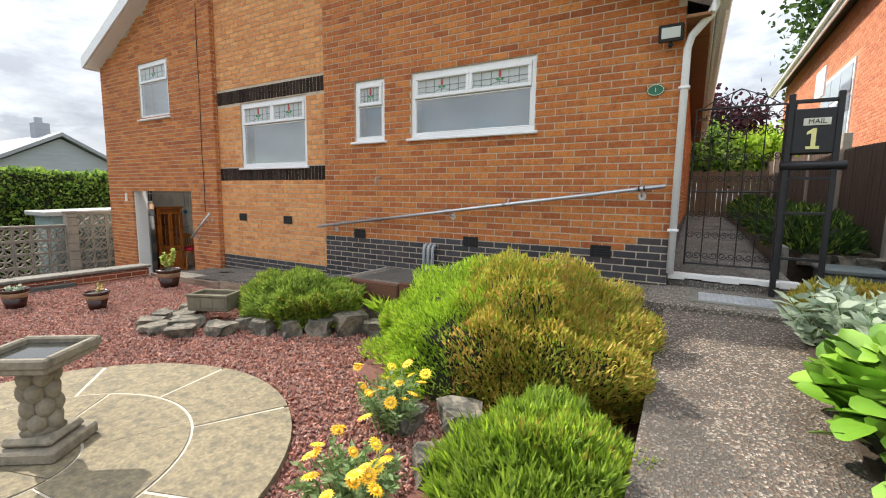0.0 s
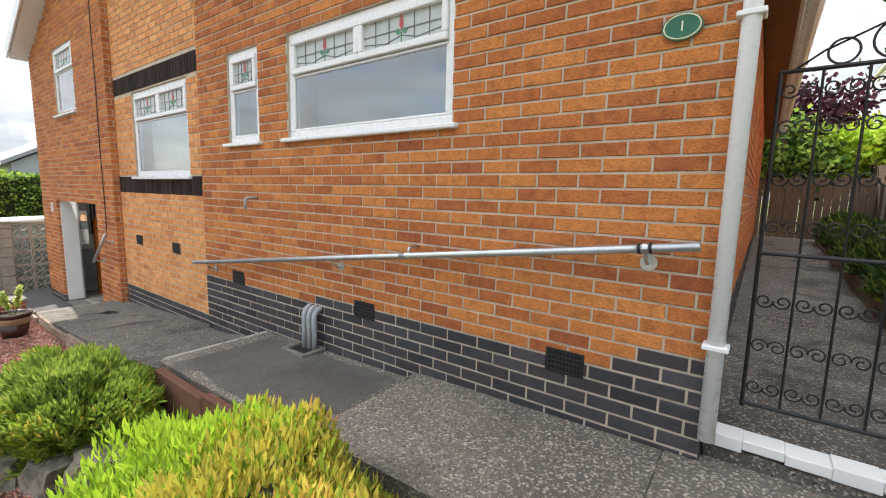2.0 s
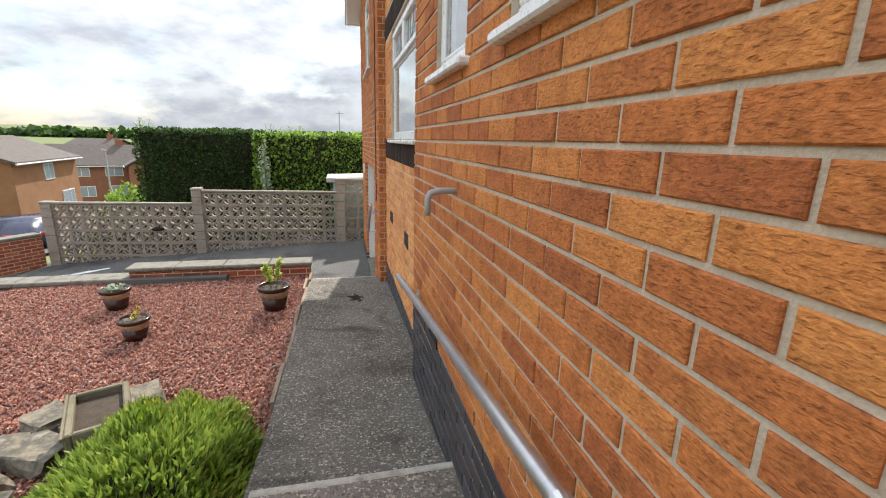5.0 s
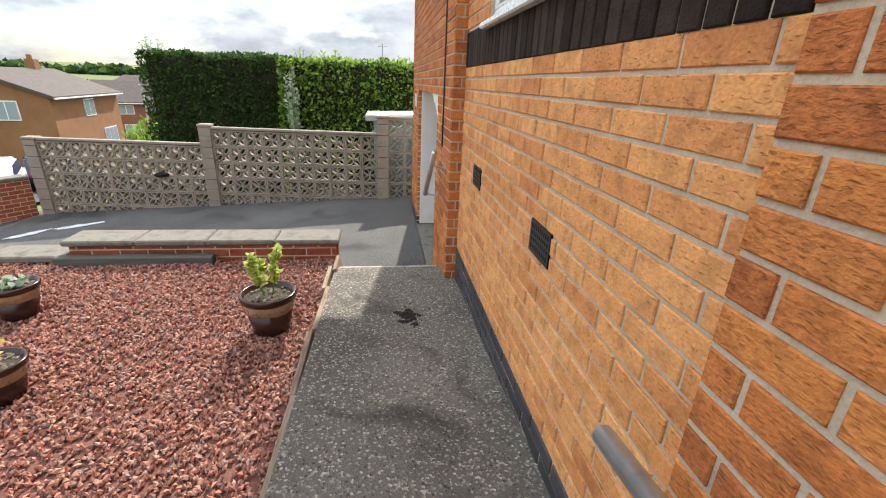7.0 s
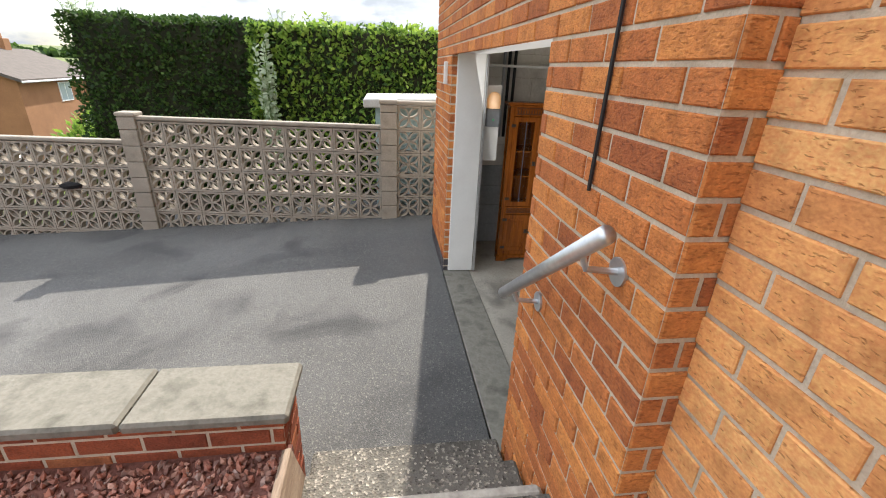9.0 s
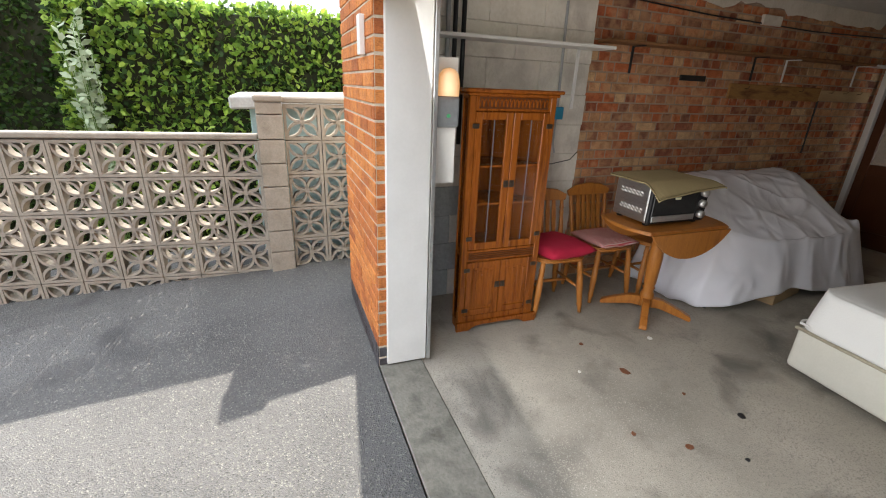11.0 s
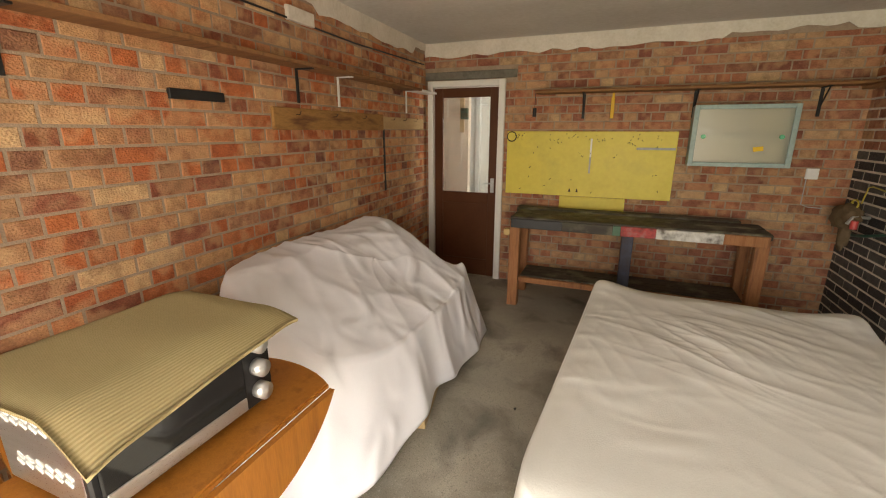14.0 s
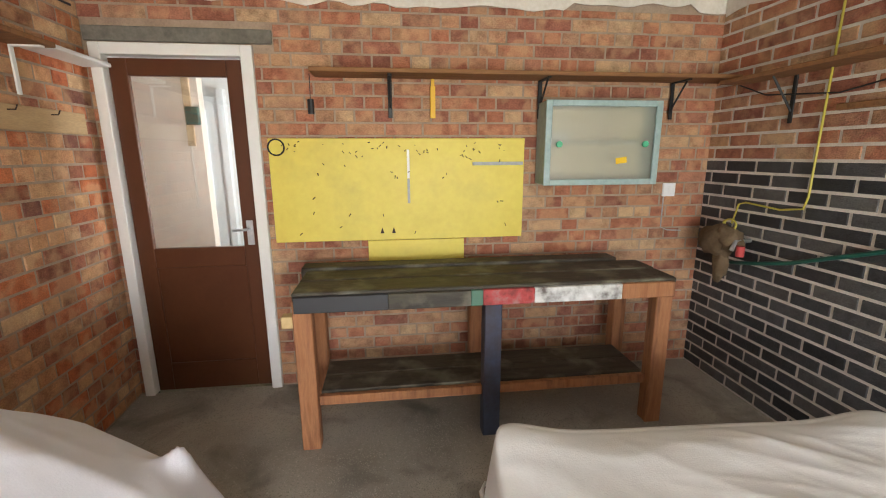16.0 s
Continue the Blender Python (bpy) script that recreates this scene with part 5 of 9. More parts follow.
def marigold_plant(at, spread, height, stems, flowers, seed):
    t = leafy("marigold_plant", "flowering plant with yellow and orange daisies", at, stems, 0.06, 0.014, L_FERN, seed, spread, height, 18)
    r = random.Random(seed)
    for i in range(flowers):
        a, q = r.uniform(0, 6.28), math.sqrt(r.random())
        bm = bmesh.new()
        m = pose(math.cos(a) * spread * 1.1 * q, math.sin(a) * spread * 1.1 * q, height * r.uniform(0.75, 1.15), r.uniform(-35, 35), r.uniform(-35, 35), r.uniform(0, 90))
        k0 = r.uniform(1.0, 1.4)
        for k in range(15):
            b = 2 * math.pi * k / 15
            vs = [bm.verts.new(m @ (Vector(c) * k0)) for c in ((0.006 * math.cos(b), 0.006 * math.sin(b), 0.002), (0.022 * math.cos(b - 0.20), 0.022 * math.sin(b - 0.20), 0.007), (0.033 * math.cos(b), 0.033 * math.sin(b), 0.003), (0.022 * math.cos(b + 0.20), 0.022 * math.sin(b + 0.20), 0.007))]
            bm.faces.new(vs)
        mound(bm, m @ Vector((0, 0, 0.004)), (0.014, 0.014, 0.010), i, 0, 1.0, 8, 3)
        part("flower", bm, PETAL if i % 3 else PETAL2, t, "yellow daisy flower")


L_FERN = leaf_mat("marigold_leaf", [(0.16, 0.25, 0.09), (0.24, 0.34, 0.13), (0.32, 0.42, 0.20)])
marigold_plant((-1.40, 1.88, 0.46), 0.24, 0.34, 44, 16, 17)
marigold_plant((-1.14, 1.22, 0.46), 0.26, 0.28, 44, 18, 29)


def rock(name, at, size, seed, mat, label, cat="rock", group=""):
    bm = bmesh.new()
    bmesh.ops.create_icosphere(bm, subdivisions=2, radius=1)
    for v in bm.verts:
        c = v.co.copy()
        k = 1 + 0.42 * noise.noise(c * 1.2 + Vector((seed * 7, 0, 0))) + 0.10 * noise.noise(c * 3.5 + Vector((0, seed, 0)))
        c = Vector((max(-0.62, min(0.62, c.x)) * 1.2, max(-0.62, min(0.62, c.y)) * 1.2, max(-0.5, min(0.5, c.z)))) * k
        v.co = Vector((c.x * size[0], c.y * size[1], c.z * size[2]))
    ob = part(name, bm, mat)
    ob.matrix_world = pose(*at, 0, 0, seed * 47)
    return tagged(ob, label, cat, group)


for i, (x, y, sx, sy, sz) in enumerate([(-4.92, 2.22, 0.15, 0.12, 0.07), (-4.62, 2.12, 0.16, 0.13, 0.08), (-4.30, 2.20, 0.15, 0.13, 0.09), (-4.02, 2.42, 0.15, 0.12, 0.10), (-3.98, 2.72, 0.13, 0.12, 0.10),
                                        (-3.70, 2.74, 0.14, 0.11, 0.12), (-3.42, 2.82, 0.14, 0.11, 0.13), (-3.16, 2.98, 0.15, 0.12, 0.14), (-2.92, 3.18, 0.19, 0.14, 0.18), (-2.66, 3.30, 0.15, 0.12, 0.13),
                                        (-4.85, 2.52, 0.18, 0.12, 0.08), (-5.05, 2.75, 0.14, 0.12, 0.10), (-4.55, 2.38, 0.17, 0.13, 0.09), (-5.12, 2.45, 0.13, 0.11, 0.06), (-0.20, 2.30, 0.12, 0.10, 0.10), (-1.02, 2.10, 0.15, 0.12, 0.13), (-1.35, 1.95, 0.13, 0.11, 0.10),
                                        (-0.95, 1.65, 0.10, 0.12, 0.11)]):
    rock("edging_stone", (x, y, 0.47 + sz * 0.55), (sx * 1.2, sy * 1.2, sz * 1.15), i + 1, STONE, "weathered sandstone edging stone in the gravel", "stone", "edging stones")

# trough
trough = thing("stone_trough", "pale cast stone trough filled with dry soil", "planter", (-4.56, 2.72, 0.60), 24)
bm = bmesh.new()
for lo, hi in (((-0.24, -0.15, 0), (0.24, 0.15, 0.04)), ((-0.24, -0.15, 0.04), (0.24, -0.115, 0.19)), ((-0.24, 0.115, 0.04), (0.24, 0.15, 0.19)), ((-0.24, -0.115, 0.04), (-0.205, 0.115, 0.19)), ((0.205, -0.115, 0.04), (0.24, 0.115, 0.19))):
    box(bm, lo, hi, 0.008)
for k in range(3):
    box(bm, (-0.215 + 0.145 * k, -0.158, 0.035), (-0.075 + 0.145 * k, -0.15, 0.155), 0.004)
box(bm, (-0.255, -0.165, 0.165), (0.255, -0.15, 0.19), 0.004)
part("basin", bm, surf("trough_stone", [(0.13, 0.115, 0.075), (0.21, 0.19, 0.13)], 6, 0.95, 50, 0.5), trough)
part("soil", boxed((-0.205, -0.115, 0.04), (0.205, 0.115, 0.145), 0), SOIL, trough, "dry dark soil")

# gravel stones, loose on the bed
def scatter_gravel(name, x0, x1, y0, y1, count, seed, skip):
    r = np.random.RandomState(seed)
    vs, fs = [], []
    base = np.array([(1, 0, 0), (-1, 0, 0), (0, 1, 0), (0, -1, 0), (0, 0, 1), (0, 0, -1)], float)
    tri = [(0, 2, 4), (2, 1, 4), (1, 3, 4), (3, 0, 4), (2, 0, 5), (1, 2, 5), (3, 1, 5), (0, 3, 5)]
    k = 0
    while k < count:
        x, y = r.uniform(x0, x1), r.uniform(y0, y1)
        k += 1
        if skip(x, y):
            continue
        s = r.uniform(0.008, 0.0175)
        q = Euler(r.uniform(0, 6.28, 3)).to_matrix()
        m = np.array(q) * (s * np.array((1.3, 0.85, 0.65)))
        b = len(vs)
        vs += (base @ m.T + (x, y, 0.462 + 0.012 * noise.noise((x * 1.5, y * 1.5, 0)) + s * 0.35)).tolist()
        fs += [(a + b, c + b, d + b) for a, c, d in tri]
    return tagged(data_part(name, vs, fs, GRAVEL), "loose dusky red gravel stones", "gravel", kind="stuff")


PC, PR = Vector((-2.86, 0.48)), 1.43
scatter_gravel("gravel", -8.0, -1.0, 0.2, 3.68, 62000, 3, lambda x, y: (x - PC.x) ** 2 + (y - PC.y) ** 2 < PR * PR or (x > -2.3 and y > 2.4))

# round patio of cut slabs in two rings
patio = thing("round_patio", "round stone patio of riven buff slabs", "patio", (PC.x, PC.y, 0), kind="structure")
bm = bmesh.new()
prism(bm, [((PR - 0.035) * math.cos(2 * math.pi * i / 72), (PR - 0.035) * math.sin(2 * math.pi * i / 72)) for i in range(72)], 0.35, 0.4905)
part("bedding", bm, JOINT, patio, "pale mortar bedding")


def slab_sector(r0, r1, a0, a1, z):
    k = max(3, int((a1 - a0) / 0.09))
    g = 0.006
    o = [(r1 - g) * Vector((math.cos(a0 + (a1 - a0) * i / k), math.sin(a0 + (a1 - a0) * i / k))) for i in range(k + 1)]
    q = [(r0 + g) * Vector((math.cos(a1 - (a1 - a0) * i / k), math.sin(a1 - (a1 - a0) * i / k))) for i in range(k + 1)] if r0 > 0.01 else [Vector((0, 0))]
    bm = bmesh.new()
    out = [(p.x, p.y) for p in o + q]
    c = Vector((sum(p[0] for p in out) / len(out), sum(p[1] for p in out) / len(out)))
    sh = [((p[0] - c.x) * 0.992 + c.x, (p[1] - c.y) * 0.992 + c.y) for p in out]
    return prism(bm, sh, 0.44, z)


for r0, r1, k, off in ((0.0, 0.33, 3, 0.3), (0.33, 0.86, 6, 0.1), (0.86, 1.43, 9, 0.35)):
    for i in range(k):
        part("slab", slab_sector(r0, r1, off + 2 * math.pi * i / k + 0.008, off + 2 * math.pi * (i + 1) / k - 0.008, 0.494 + rng.uniform(-0.003, 0.004)), PAVE, patio)

# bird bath
BATHSTONE = surf("cast_bath_stone", [(0.16, 0.14, 0.10), (0.25, 0.22, 0.165), (0.13, 0.12, 0.09)], 8, 0.95, 40, 0.5)
bath = thing("bird_bath", "weathered cast stone bird bath with water", "bird bath", (-2.90, 0.68, 0.494), 35)
part("base", box(boxed((-0.17, -0.17, 0), (0.17, 0.17, 0.07), 0.012), (-0.13, -0.13, 0.07), (0.13, 0.13, 0.12), 0.02), BATHSTONE, bath)
bm = lathe(bmesh.new(), [(0.10, 0.12), (0.062, 0.15), (0.062, 0.47), (0.12, 0.50)], 20)
for row in range(4):
    for k in range(5):
        a = 2 * math.pi * (k + 0.5 * (row % 2)) / 5
        bmesh.ops.create_uvsphere(bm, u_segments=12, v_segments=8, radius=1, matrix=Matrix.Translation((0.058 * math.cos(a), 0.058 * math.sin(a), 0.175 + 0.085 * row)) @ Matrix.Diagonal((0.044, 0.044, 0.058, 1)))
part("column", bm, BATHSTONE, bath, "", True)
bm = boxed((-0.195, -0.195, 0.50), (0.195, 0.195, 0.535), 0.008)
for lo, hi in (((-0.205, -0.205), (0.205, -0.165)), ((-0.205, 0.165), (0.205, 0.205)), ((-0.205, -0.165), (-0.165, 0.165)), ((0.165, -0.165), (0.205, 0.165))):
    box(bm, (*lo, 0.53), (*hi, 0.585), 0.010)
part("bowl", bm, BATHSTONE, bath)
part("water", boxed((-0.165, -0.165, 0.53), (0.165, 0.165, 0.552), 0), plain("still_water", (0.035, 0.036, 0.032), 0.02), bath, "still shallow water")

# plant pots
L_VARIEG = leaf_mat("variegated_leaf", [(0.30, 0.40, 0.07), (0.48, 0.56, 0.14), (0.60, 0.64, 0.24)])
POTBROWN = surf("brown_glaze", [(0.024, 0.009, 0.007), (0.042, 0.015, 0.011)], 6, 0.22, 40, 0.03)
POTCREAM = surf("cream_glaze", [(0.30, 0.22, 0.135), (0.40, 0.31, 0.20)], 8, 0.3, 40, 0.03)


def plant_pot(at, s, label, seed, leaves, height, mat):
    t = thing("plant_pot", label, "plant pot", at, 0, "glazed pots on the gravel")
    part("body", lathe(bmesh.new(), [(0.105 * s, 0), (0.112 * s, 0.01 * s), (0.142 * s, 0.155 * s)], 32), POTBROWN, t, "", True)
    part("band", lathe(bmesh.new(), [(0.143 * s, 0.155 * s), (0.158 * s, 0.225 * s), (0.158 * s, 0.226 * s)], 32), POTCREAM, t, "cream glazed band", True)
    part("rim", lathe(bmesh.new(), [(0.158 * s, 0.226 * s), (0.170 * s, 0.235 * s), (0.174 * s, 0.265 * s), (0.168 * s, 0.275 * s), (0.152 * s, 0.272 * s), (0.148 * s, 0.235 * s)], 32), POTBROWN, t, "", True)
    part("soil", lathe(bmesh.new(), [(0.147 * s, 0.22 * s), (0.147 * s, 0.243 * s)], 24), SOIL, t)
    r = random.Random(seed)
    bm = bmesh.new()
    pts, dirs = [], []
    for i in range(5):
        a = r.uniform(0, 6.28)
        top = Vector((0.085 * s * math.cos(a), 0.085 * s * math.sin(a), 0.24 * s + height * r.uniform(0.5, 1)))
        foot = Vector((0.03 * s * math.cos(a + 1), 0.03 * s * math.sin(a + 1), 0.23 * s))
        tube(bm, [foot, (foot + top) / 2, top], 0.003, 5)
        for k in range(leaves):
            f = 0.35 + 0.65 * k / max(1, leaves)
            pts.append(foot.lerp(top, f))
            b = r.uniform(0, 6.28)
            dirs.append((math.cos(b), math.sin(b), r.uniform(0, 0.9)))
    part("stalk", bm, STEM, t)["kind"] = "stuff"
    blades("foliage", pts, dirs, 0.044, 0.034, mat, t, "", seed)["kind"] = "stuff"
    r2 = random.Random(seed + 1)
    bm = bmesh.new()
    for i in range(60):
        a, q, k = r2.uniform(0, 6.28), math.sqrt(r2.random()) * 0.125 * s, r2.uniform(0.7, 1.7)
        mound(bm, (q * math.cos(a), q * math.sin(a), 0.241 * s), (0.014 * k, 0.009 * k, 0.010 * k), i, 0.3, 1, 7, 3)
    part("pebble_mulch", bm, STONE, t, "small pale pebbles")["kind"] = "stuff"
    return t


plant_pot((-6.80, 3.38, 0.468), 1.01, "brown glazed pot with a cream band and leafy seedling", 3, 42, 0.44, L_VARIEG)
plant_pot((-7.08, 1.70, 0.468), 0.86, "smaller brown glazed pot with a low succulent", 5, 10, 0.06, L_SILVER)
plant_pot((-6.22, 2.22, 0.468), 0.78, "small brown glazed pot with bare dry twigs", 8, 2, 0.16, L_RUST)

# timber edging, garden walls
REDTIMBER = surf("red_brown_timber", [(0.085, 0.035, 0.022), (0.15, 0.065, 0.04), (0.11, 0.05, 0.032)], 5, 0.85, 50, 0.4, stretch=(0.6, 5, 5))
WEATHERED = surf("weathered_edging", [(0.15, 0.105, 0.075), (0.27, 0.20, 0.145), (0.34, 0.27, 0.20)], 5, 0.9, 50, 0.4, stretch=(0.6, 5, 5))
for i, (a, b, dy, tilt) in enumerate(((-7.98, -7.62, 0.03, 5), (-7.72, -7.25, -0.01, 2), (-7.27, -6.62, 0.015, -3), (-6.60, -5.98, -0.008, 3), (-5.96, -5.2, 0.008, -2), (-5.18, -4.62, 0.0, 2))):
    ob = part("edging_board", boxed((0, -0.016, -0.13), (b - a, 0.018, 0.03 + 0.004 * (i % 3)), 0.005), WEATHERED)
    ob.matrix_world = pose(a, 3.672 + dy, 0.49 + (max(a, -7.7) + 7.7) * 0.045, tilt * 3, -1.6, 0.9 * (1 - i % 3))
    tagged(ob, "weathered timber edging board beside the path", "edging", "timber edging boards")
tagged(part("loose_plank", boxed((-8.02, 1.35, 0.45), (-7.93, 2.62, 0.535), 0.008), surf("grey_old_plank", [(0.075, 0.08, 0.075), (0.13, 0.13, 0.12)], 5, 0.9, 50, 0.4, stretch=(5, 0.6, 5))), "grey weathered plank against the garden wall", "plank")
for i, (a, b) in enumerate(((-3.32, -2.62), (-2.60, -1.75))):
    tagged(part("edging_board", boxed((a, 3.595, 0.62), (b, 3.655, 0.945 + 0.03 * i), 0.012), REDTIMBER), "red-brown timber board edging the raised path", "edging", "timber edging boards")
garden_wall = wall_body("garden_wall", (-8.03, 1.44, -0.4), (0, 1, 0), (1, 0, 0), (2.24, 1.0), 0.22, [], MORTAR, "low red brick garden wall with stone coping")
lay_bricks(garden_wall, (-8.03, 1.44, -0.4), (0, 1, 0), (1, 0, 0), 2.24, 1.0, [], lambda u, z: M_GARDEN, (0, 0.8, 2.3, 1.0), proud=0.004)
lay_bricks(garden_wall, (-8.03, 3.68, -0.4), (-1, 0, 0), (0, 1, 0), 0.22, 1.0, [], lambda u, z: M_GARDEN, None, proud=0.004)
for a, b in ((1.40, 1.98), (1.985, 2.56), (2.565, 3.14), (3.145, 3.71)):
    part("coping_slab", boxed((-8.31, a, 0.615), (-7.99, b, 0.662 + rng.uniform(-0.003, 0.003), ), 0.012), COPING, garden_wall)
low_wall = wall_body("garden_wall_lower", (-8.03, -6.0, -1.4), (0, 1, 0), (1, 0, 0), (7.43, 1.87), 0.22, [], MORTAR, "low brick garden wall beside the driveway")
lay_bricks(low_wall, (-8.25, 1.43, -1.4), (0, -1, 0), (-1, 0, 0), 7.4, 1.86, [], lambda u, z: M_GARDEN, None, proud=0.004)
for i in range(12):
    part("coping_slab", boxed((-8.29, 1.385 - 0.6 * (i + 1), 0.472), (-7.98, 1.38 - 0.6 * i, 0.53 + rng.uniform(-0.003, 0.003)), 0.012), COPING, low_wall)

# ---- screen block wall by the driveway ----
def screen_block_mesh():
    bm = bmesh.new()
    s, d = 0.284, 0.045
    for lo, hi in (((0, 0), (s, 0.022)), ((0, s - 0.022), (s, s)), ((0, 0.022), (0.022, s - 0.022)), ((s - 0.022, 0.022), (s, s - 0.022))):
        box(bm, (lo[0], -d, lo[1]), (hi[0], d, hi[1]))
    c = s / 2
    for qx, qz in ((1, 1), (1, -1), (-1, 1), (-1, -1)):
        for bow in (1, -1):
            prev = None
            for i in range(7):
                f = i / 6
                o = math.sin(math.pi * f) * 0.036 * bow
                x, z = c + qx * (c - 0.02) * f + o * qz * 0.8, c + qz * (c - 0.02) * f - o * qx * 0.8
                w = 0.008 + 0.004 * (1 - f)
                nx, nz = -qz * 0.707 * w, qx * 0.707 * w
                cur = [bm.verts.new(v) for v in ((x - nx, -d + 0.006, z - nz), (x + nx, -d + 0.006, z + nz), (x + nx, d - 0.006, z + nz), (x - nx, d - 0.006, z - nz))]
                if prev:
                    for k in range(4):
                        bm.faces.new((prev[k], prev[(k + 1) % 4], cur[(k + 1) % 4], cur[k]))
                prev = cur
    bmesh.ops.create_cone(bm, cap_ends=True, segments=8, radius1=0.022, radius2=0.022, depth=2 * d - 0.01, matrix=pose(c, 0, c, 90, 0, 0))
    bmesh.ops.recalc_face_normals(bm, faces=bm.faces)
    me = bpy.data.meshes.new("screen_block")
    bm.to_mesh(me)
    bm.free()
    me.materials.append(SCREENBLOCK)
    return me


SB = screen_block_mesh()
screen = thing("screen_wall", "weathered concrete screen block wall with piers", "wall", kind="structure")
PIERS = [((-12.32, 7.3), 0.05, 1.46), ((-12.32, 4.12), 0.0, 1.46), ((-12.66, 0.97), -0.32, 1.20), ((-12.98, -2.12), -0.60, 0.87)]
for (p, zb, zt) in PIERS:
    z, k = zb - 0.25, 0
    while z < zt - 0.06:
        h = min(0.193, zt - 0.05 - z)
        part("pier_block", boxed((p[0] - 0.10, p[1] - 0.10, z), (p[0] + 0.10, p[1] + 0.10, z + h - 0.004), 0.006), SCREENBLOCK, screen)
        z += 0.196
    part("pier_cap", boxed((p[0] - 0.112, p[1] - 0.112, zt - 0.05), (p[0] + 0.112, p[1] + 0.112, zt), 0.012), SCREENBLOCK, screen)
for (a, za, ta), (b, zb, tb) in zip(PIERS, PIERS[1:]):
    a, b = Vector(a), Vector(b)
    d = (b - a).normalized()
    length = (b - a).length - 0.2
    top = (tb if ta != tb else ta) - 0.045
    if a.y > 5:
        top = 1.45
    elif tb == 1.20:
        top = 1.155
    elif tb == 0.87:
        top = 0.86
    else:
        top = 0.58
    k = int(length / 0.29)
    step = length / k
    ang = math.degrees(math.atan2(d.y, d.x))
    for row in range(5):
        z = top - 0.05 - 0.29 * (row + 1)
        for i in range(k):
            q = a + d * (0.1 + step * i)
            ob = new("screen_block", SB)
            ob.parent = screen
            ob.matrix_world = pose(q.x, q.y, z, 0, 0, ang) @ Matrix.Diagonal((step / 0.29, 1, 1, 1))
    m = a + d * 0.1
    part("coping", boxed((0, -0.06, top - 0.046), (length, 0.06, top), 0.01, pose(m.x, m.y, 0, 0, 0, ang)), SCREENBLOCK, screen)

RAGBLACK = surf("black_cloth", [(0.008, 0.008, 0.009), (0.018, 0.018, 0.02)], 12, 0.95, 80, 0.4)
bm = bmesh.new()
bmesh.ops.create_icosphere(bm, subdivisions=3, radius=1)
for v in bm.verts:
    v.co = Vector((v.co.x * 0.05, v.co.y * 0.13, v.co.z * 0.045)) * (1 + 0.5 * noise.noise(v.co * 2.2))
rag_ob = part("rag", bm, RAGBLACK, None, "", True)
rag_ob.matrix_world = pose(-12.70, 0.08, 0.26, 0, 0, 6)
tagged(rag_ob, "black rag caught in the screen block wall", "rag")

# ---- hedge behind it ----
def hedge_box(name, label, x0, x1, y0, y1, z0, z1, count, mats, seed, size=0.07):
    t = thing(name, label, "hedge", ((x0 + x1) / 2, (y0 + y1) / 2, z0))
    cx, cy = (x0 + x1) / 2, (y0 + y1) / 2
    bm = bmesh.new()
    bmesh.ops.create_cube(bm, size=1, matrix=Matrix.Translation((0, 0, (z1 - z0) / 2)) @ Matrix.Diagonal((x1 - x0 - 0.3, y1 - y0 - 0.3, z1 - z0 - 0.15, 1)))
    bmesh.ops.subdivide_edges(bm, edges=bm.edges, cuts=7, use_grid_fill=True)
    for v in bm.verts:
        v.co += Vector((noise.noise(v.co * 1.7), noise.noise(v.co * 1.7 + Vector((9, 0, 0))), noise.noise(v.co * 1.7 + Vector((0, 9, 0))))) * 0.12
    # lumpy block coloured as the shade deep in the hedge
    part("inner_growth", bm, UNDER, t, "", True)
    for i, (mat, share, lo, hi) in enumerate(mats):
        r = np.random.RandomState(seed + i)
        k = int(count * share)
        pts, dirs = [], []
        w, h, l = x1 - x0, z1 - z0, y1 - y0
        for _ in range(k):
            f = r.uniform(0, 1)
            if f < 0.5:
                p = (w / 2, r.uniform(-l / 2, l / 2), r.uniform(0, h))
                d = (1, 0, 0.2)
            elif f < 0.68:
                p = (r.uniform(-w / 2, w / 2), r.uniform(-l / 2, l / 2), h)
                d = (0.2, 0, 1)
            elif f < 0.84:
                p = (r.uniform(-w / 2, w / 2), -l / 2, r.uniform(0, h))
                d = (0, -1, 0.2)
            else:
                p = (r.uniform(-w / 2, w / 2), l / 2, r.uniform(0, h))
                d = (0, 1, 0.2)
            if not lo <= p[1] / l + 0.5 <= hi:
                continue
            j = 0.10 * noise.noise((p[0] * 1.5 + seed, p[1] * 1.5, p[2] * 1.5)) + 0.06 * noise.noise((p[0] * 5, p[1] * 5, p[2] * 5)) - r.uniform(0, 0.12)
            pts.append(np.array(p) + np.array(d) * j)
            dirs.append(np.array(d) * 0.5 + r.normal(size=3) * 0.6)
        blades("foliage", pts, dirs, size, size * 0.6, mat, t, "", seed + i, fat=1.3)["kind"] = "stuff"
    return t


hedge_box("hedge", "tall clipped dark evergreen hedge", -17.8, -15.6, -1.40, 1.95, -1.6, 2.50, 19000, [(L_HEDGE, 1.0, 0, 1)], 2, 0.07)
hedge_box("hedge", "tall mixed hedge with brambles and fresh tips", -17.5, -15.2, 1.75, 10.2, -1.2, 2.46, 30000, [(L_BRAMBLE, 0.8, 0, 1), (L_HEDGE, 0.35, 0, 1), (L_TIP, 0.10, 0, 1)], 6, 0.09)
leafy("climber", "pale-leaved climber growing up the hedge", (-15.05, 2.1, -0.6), 18, 0.12, 0.055, L_PALE, 9, 0.24, 2.9, 30)

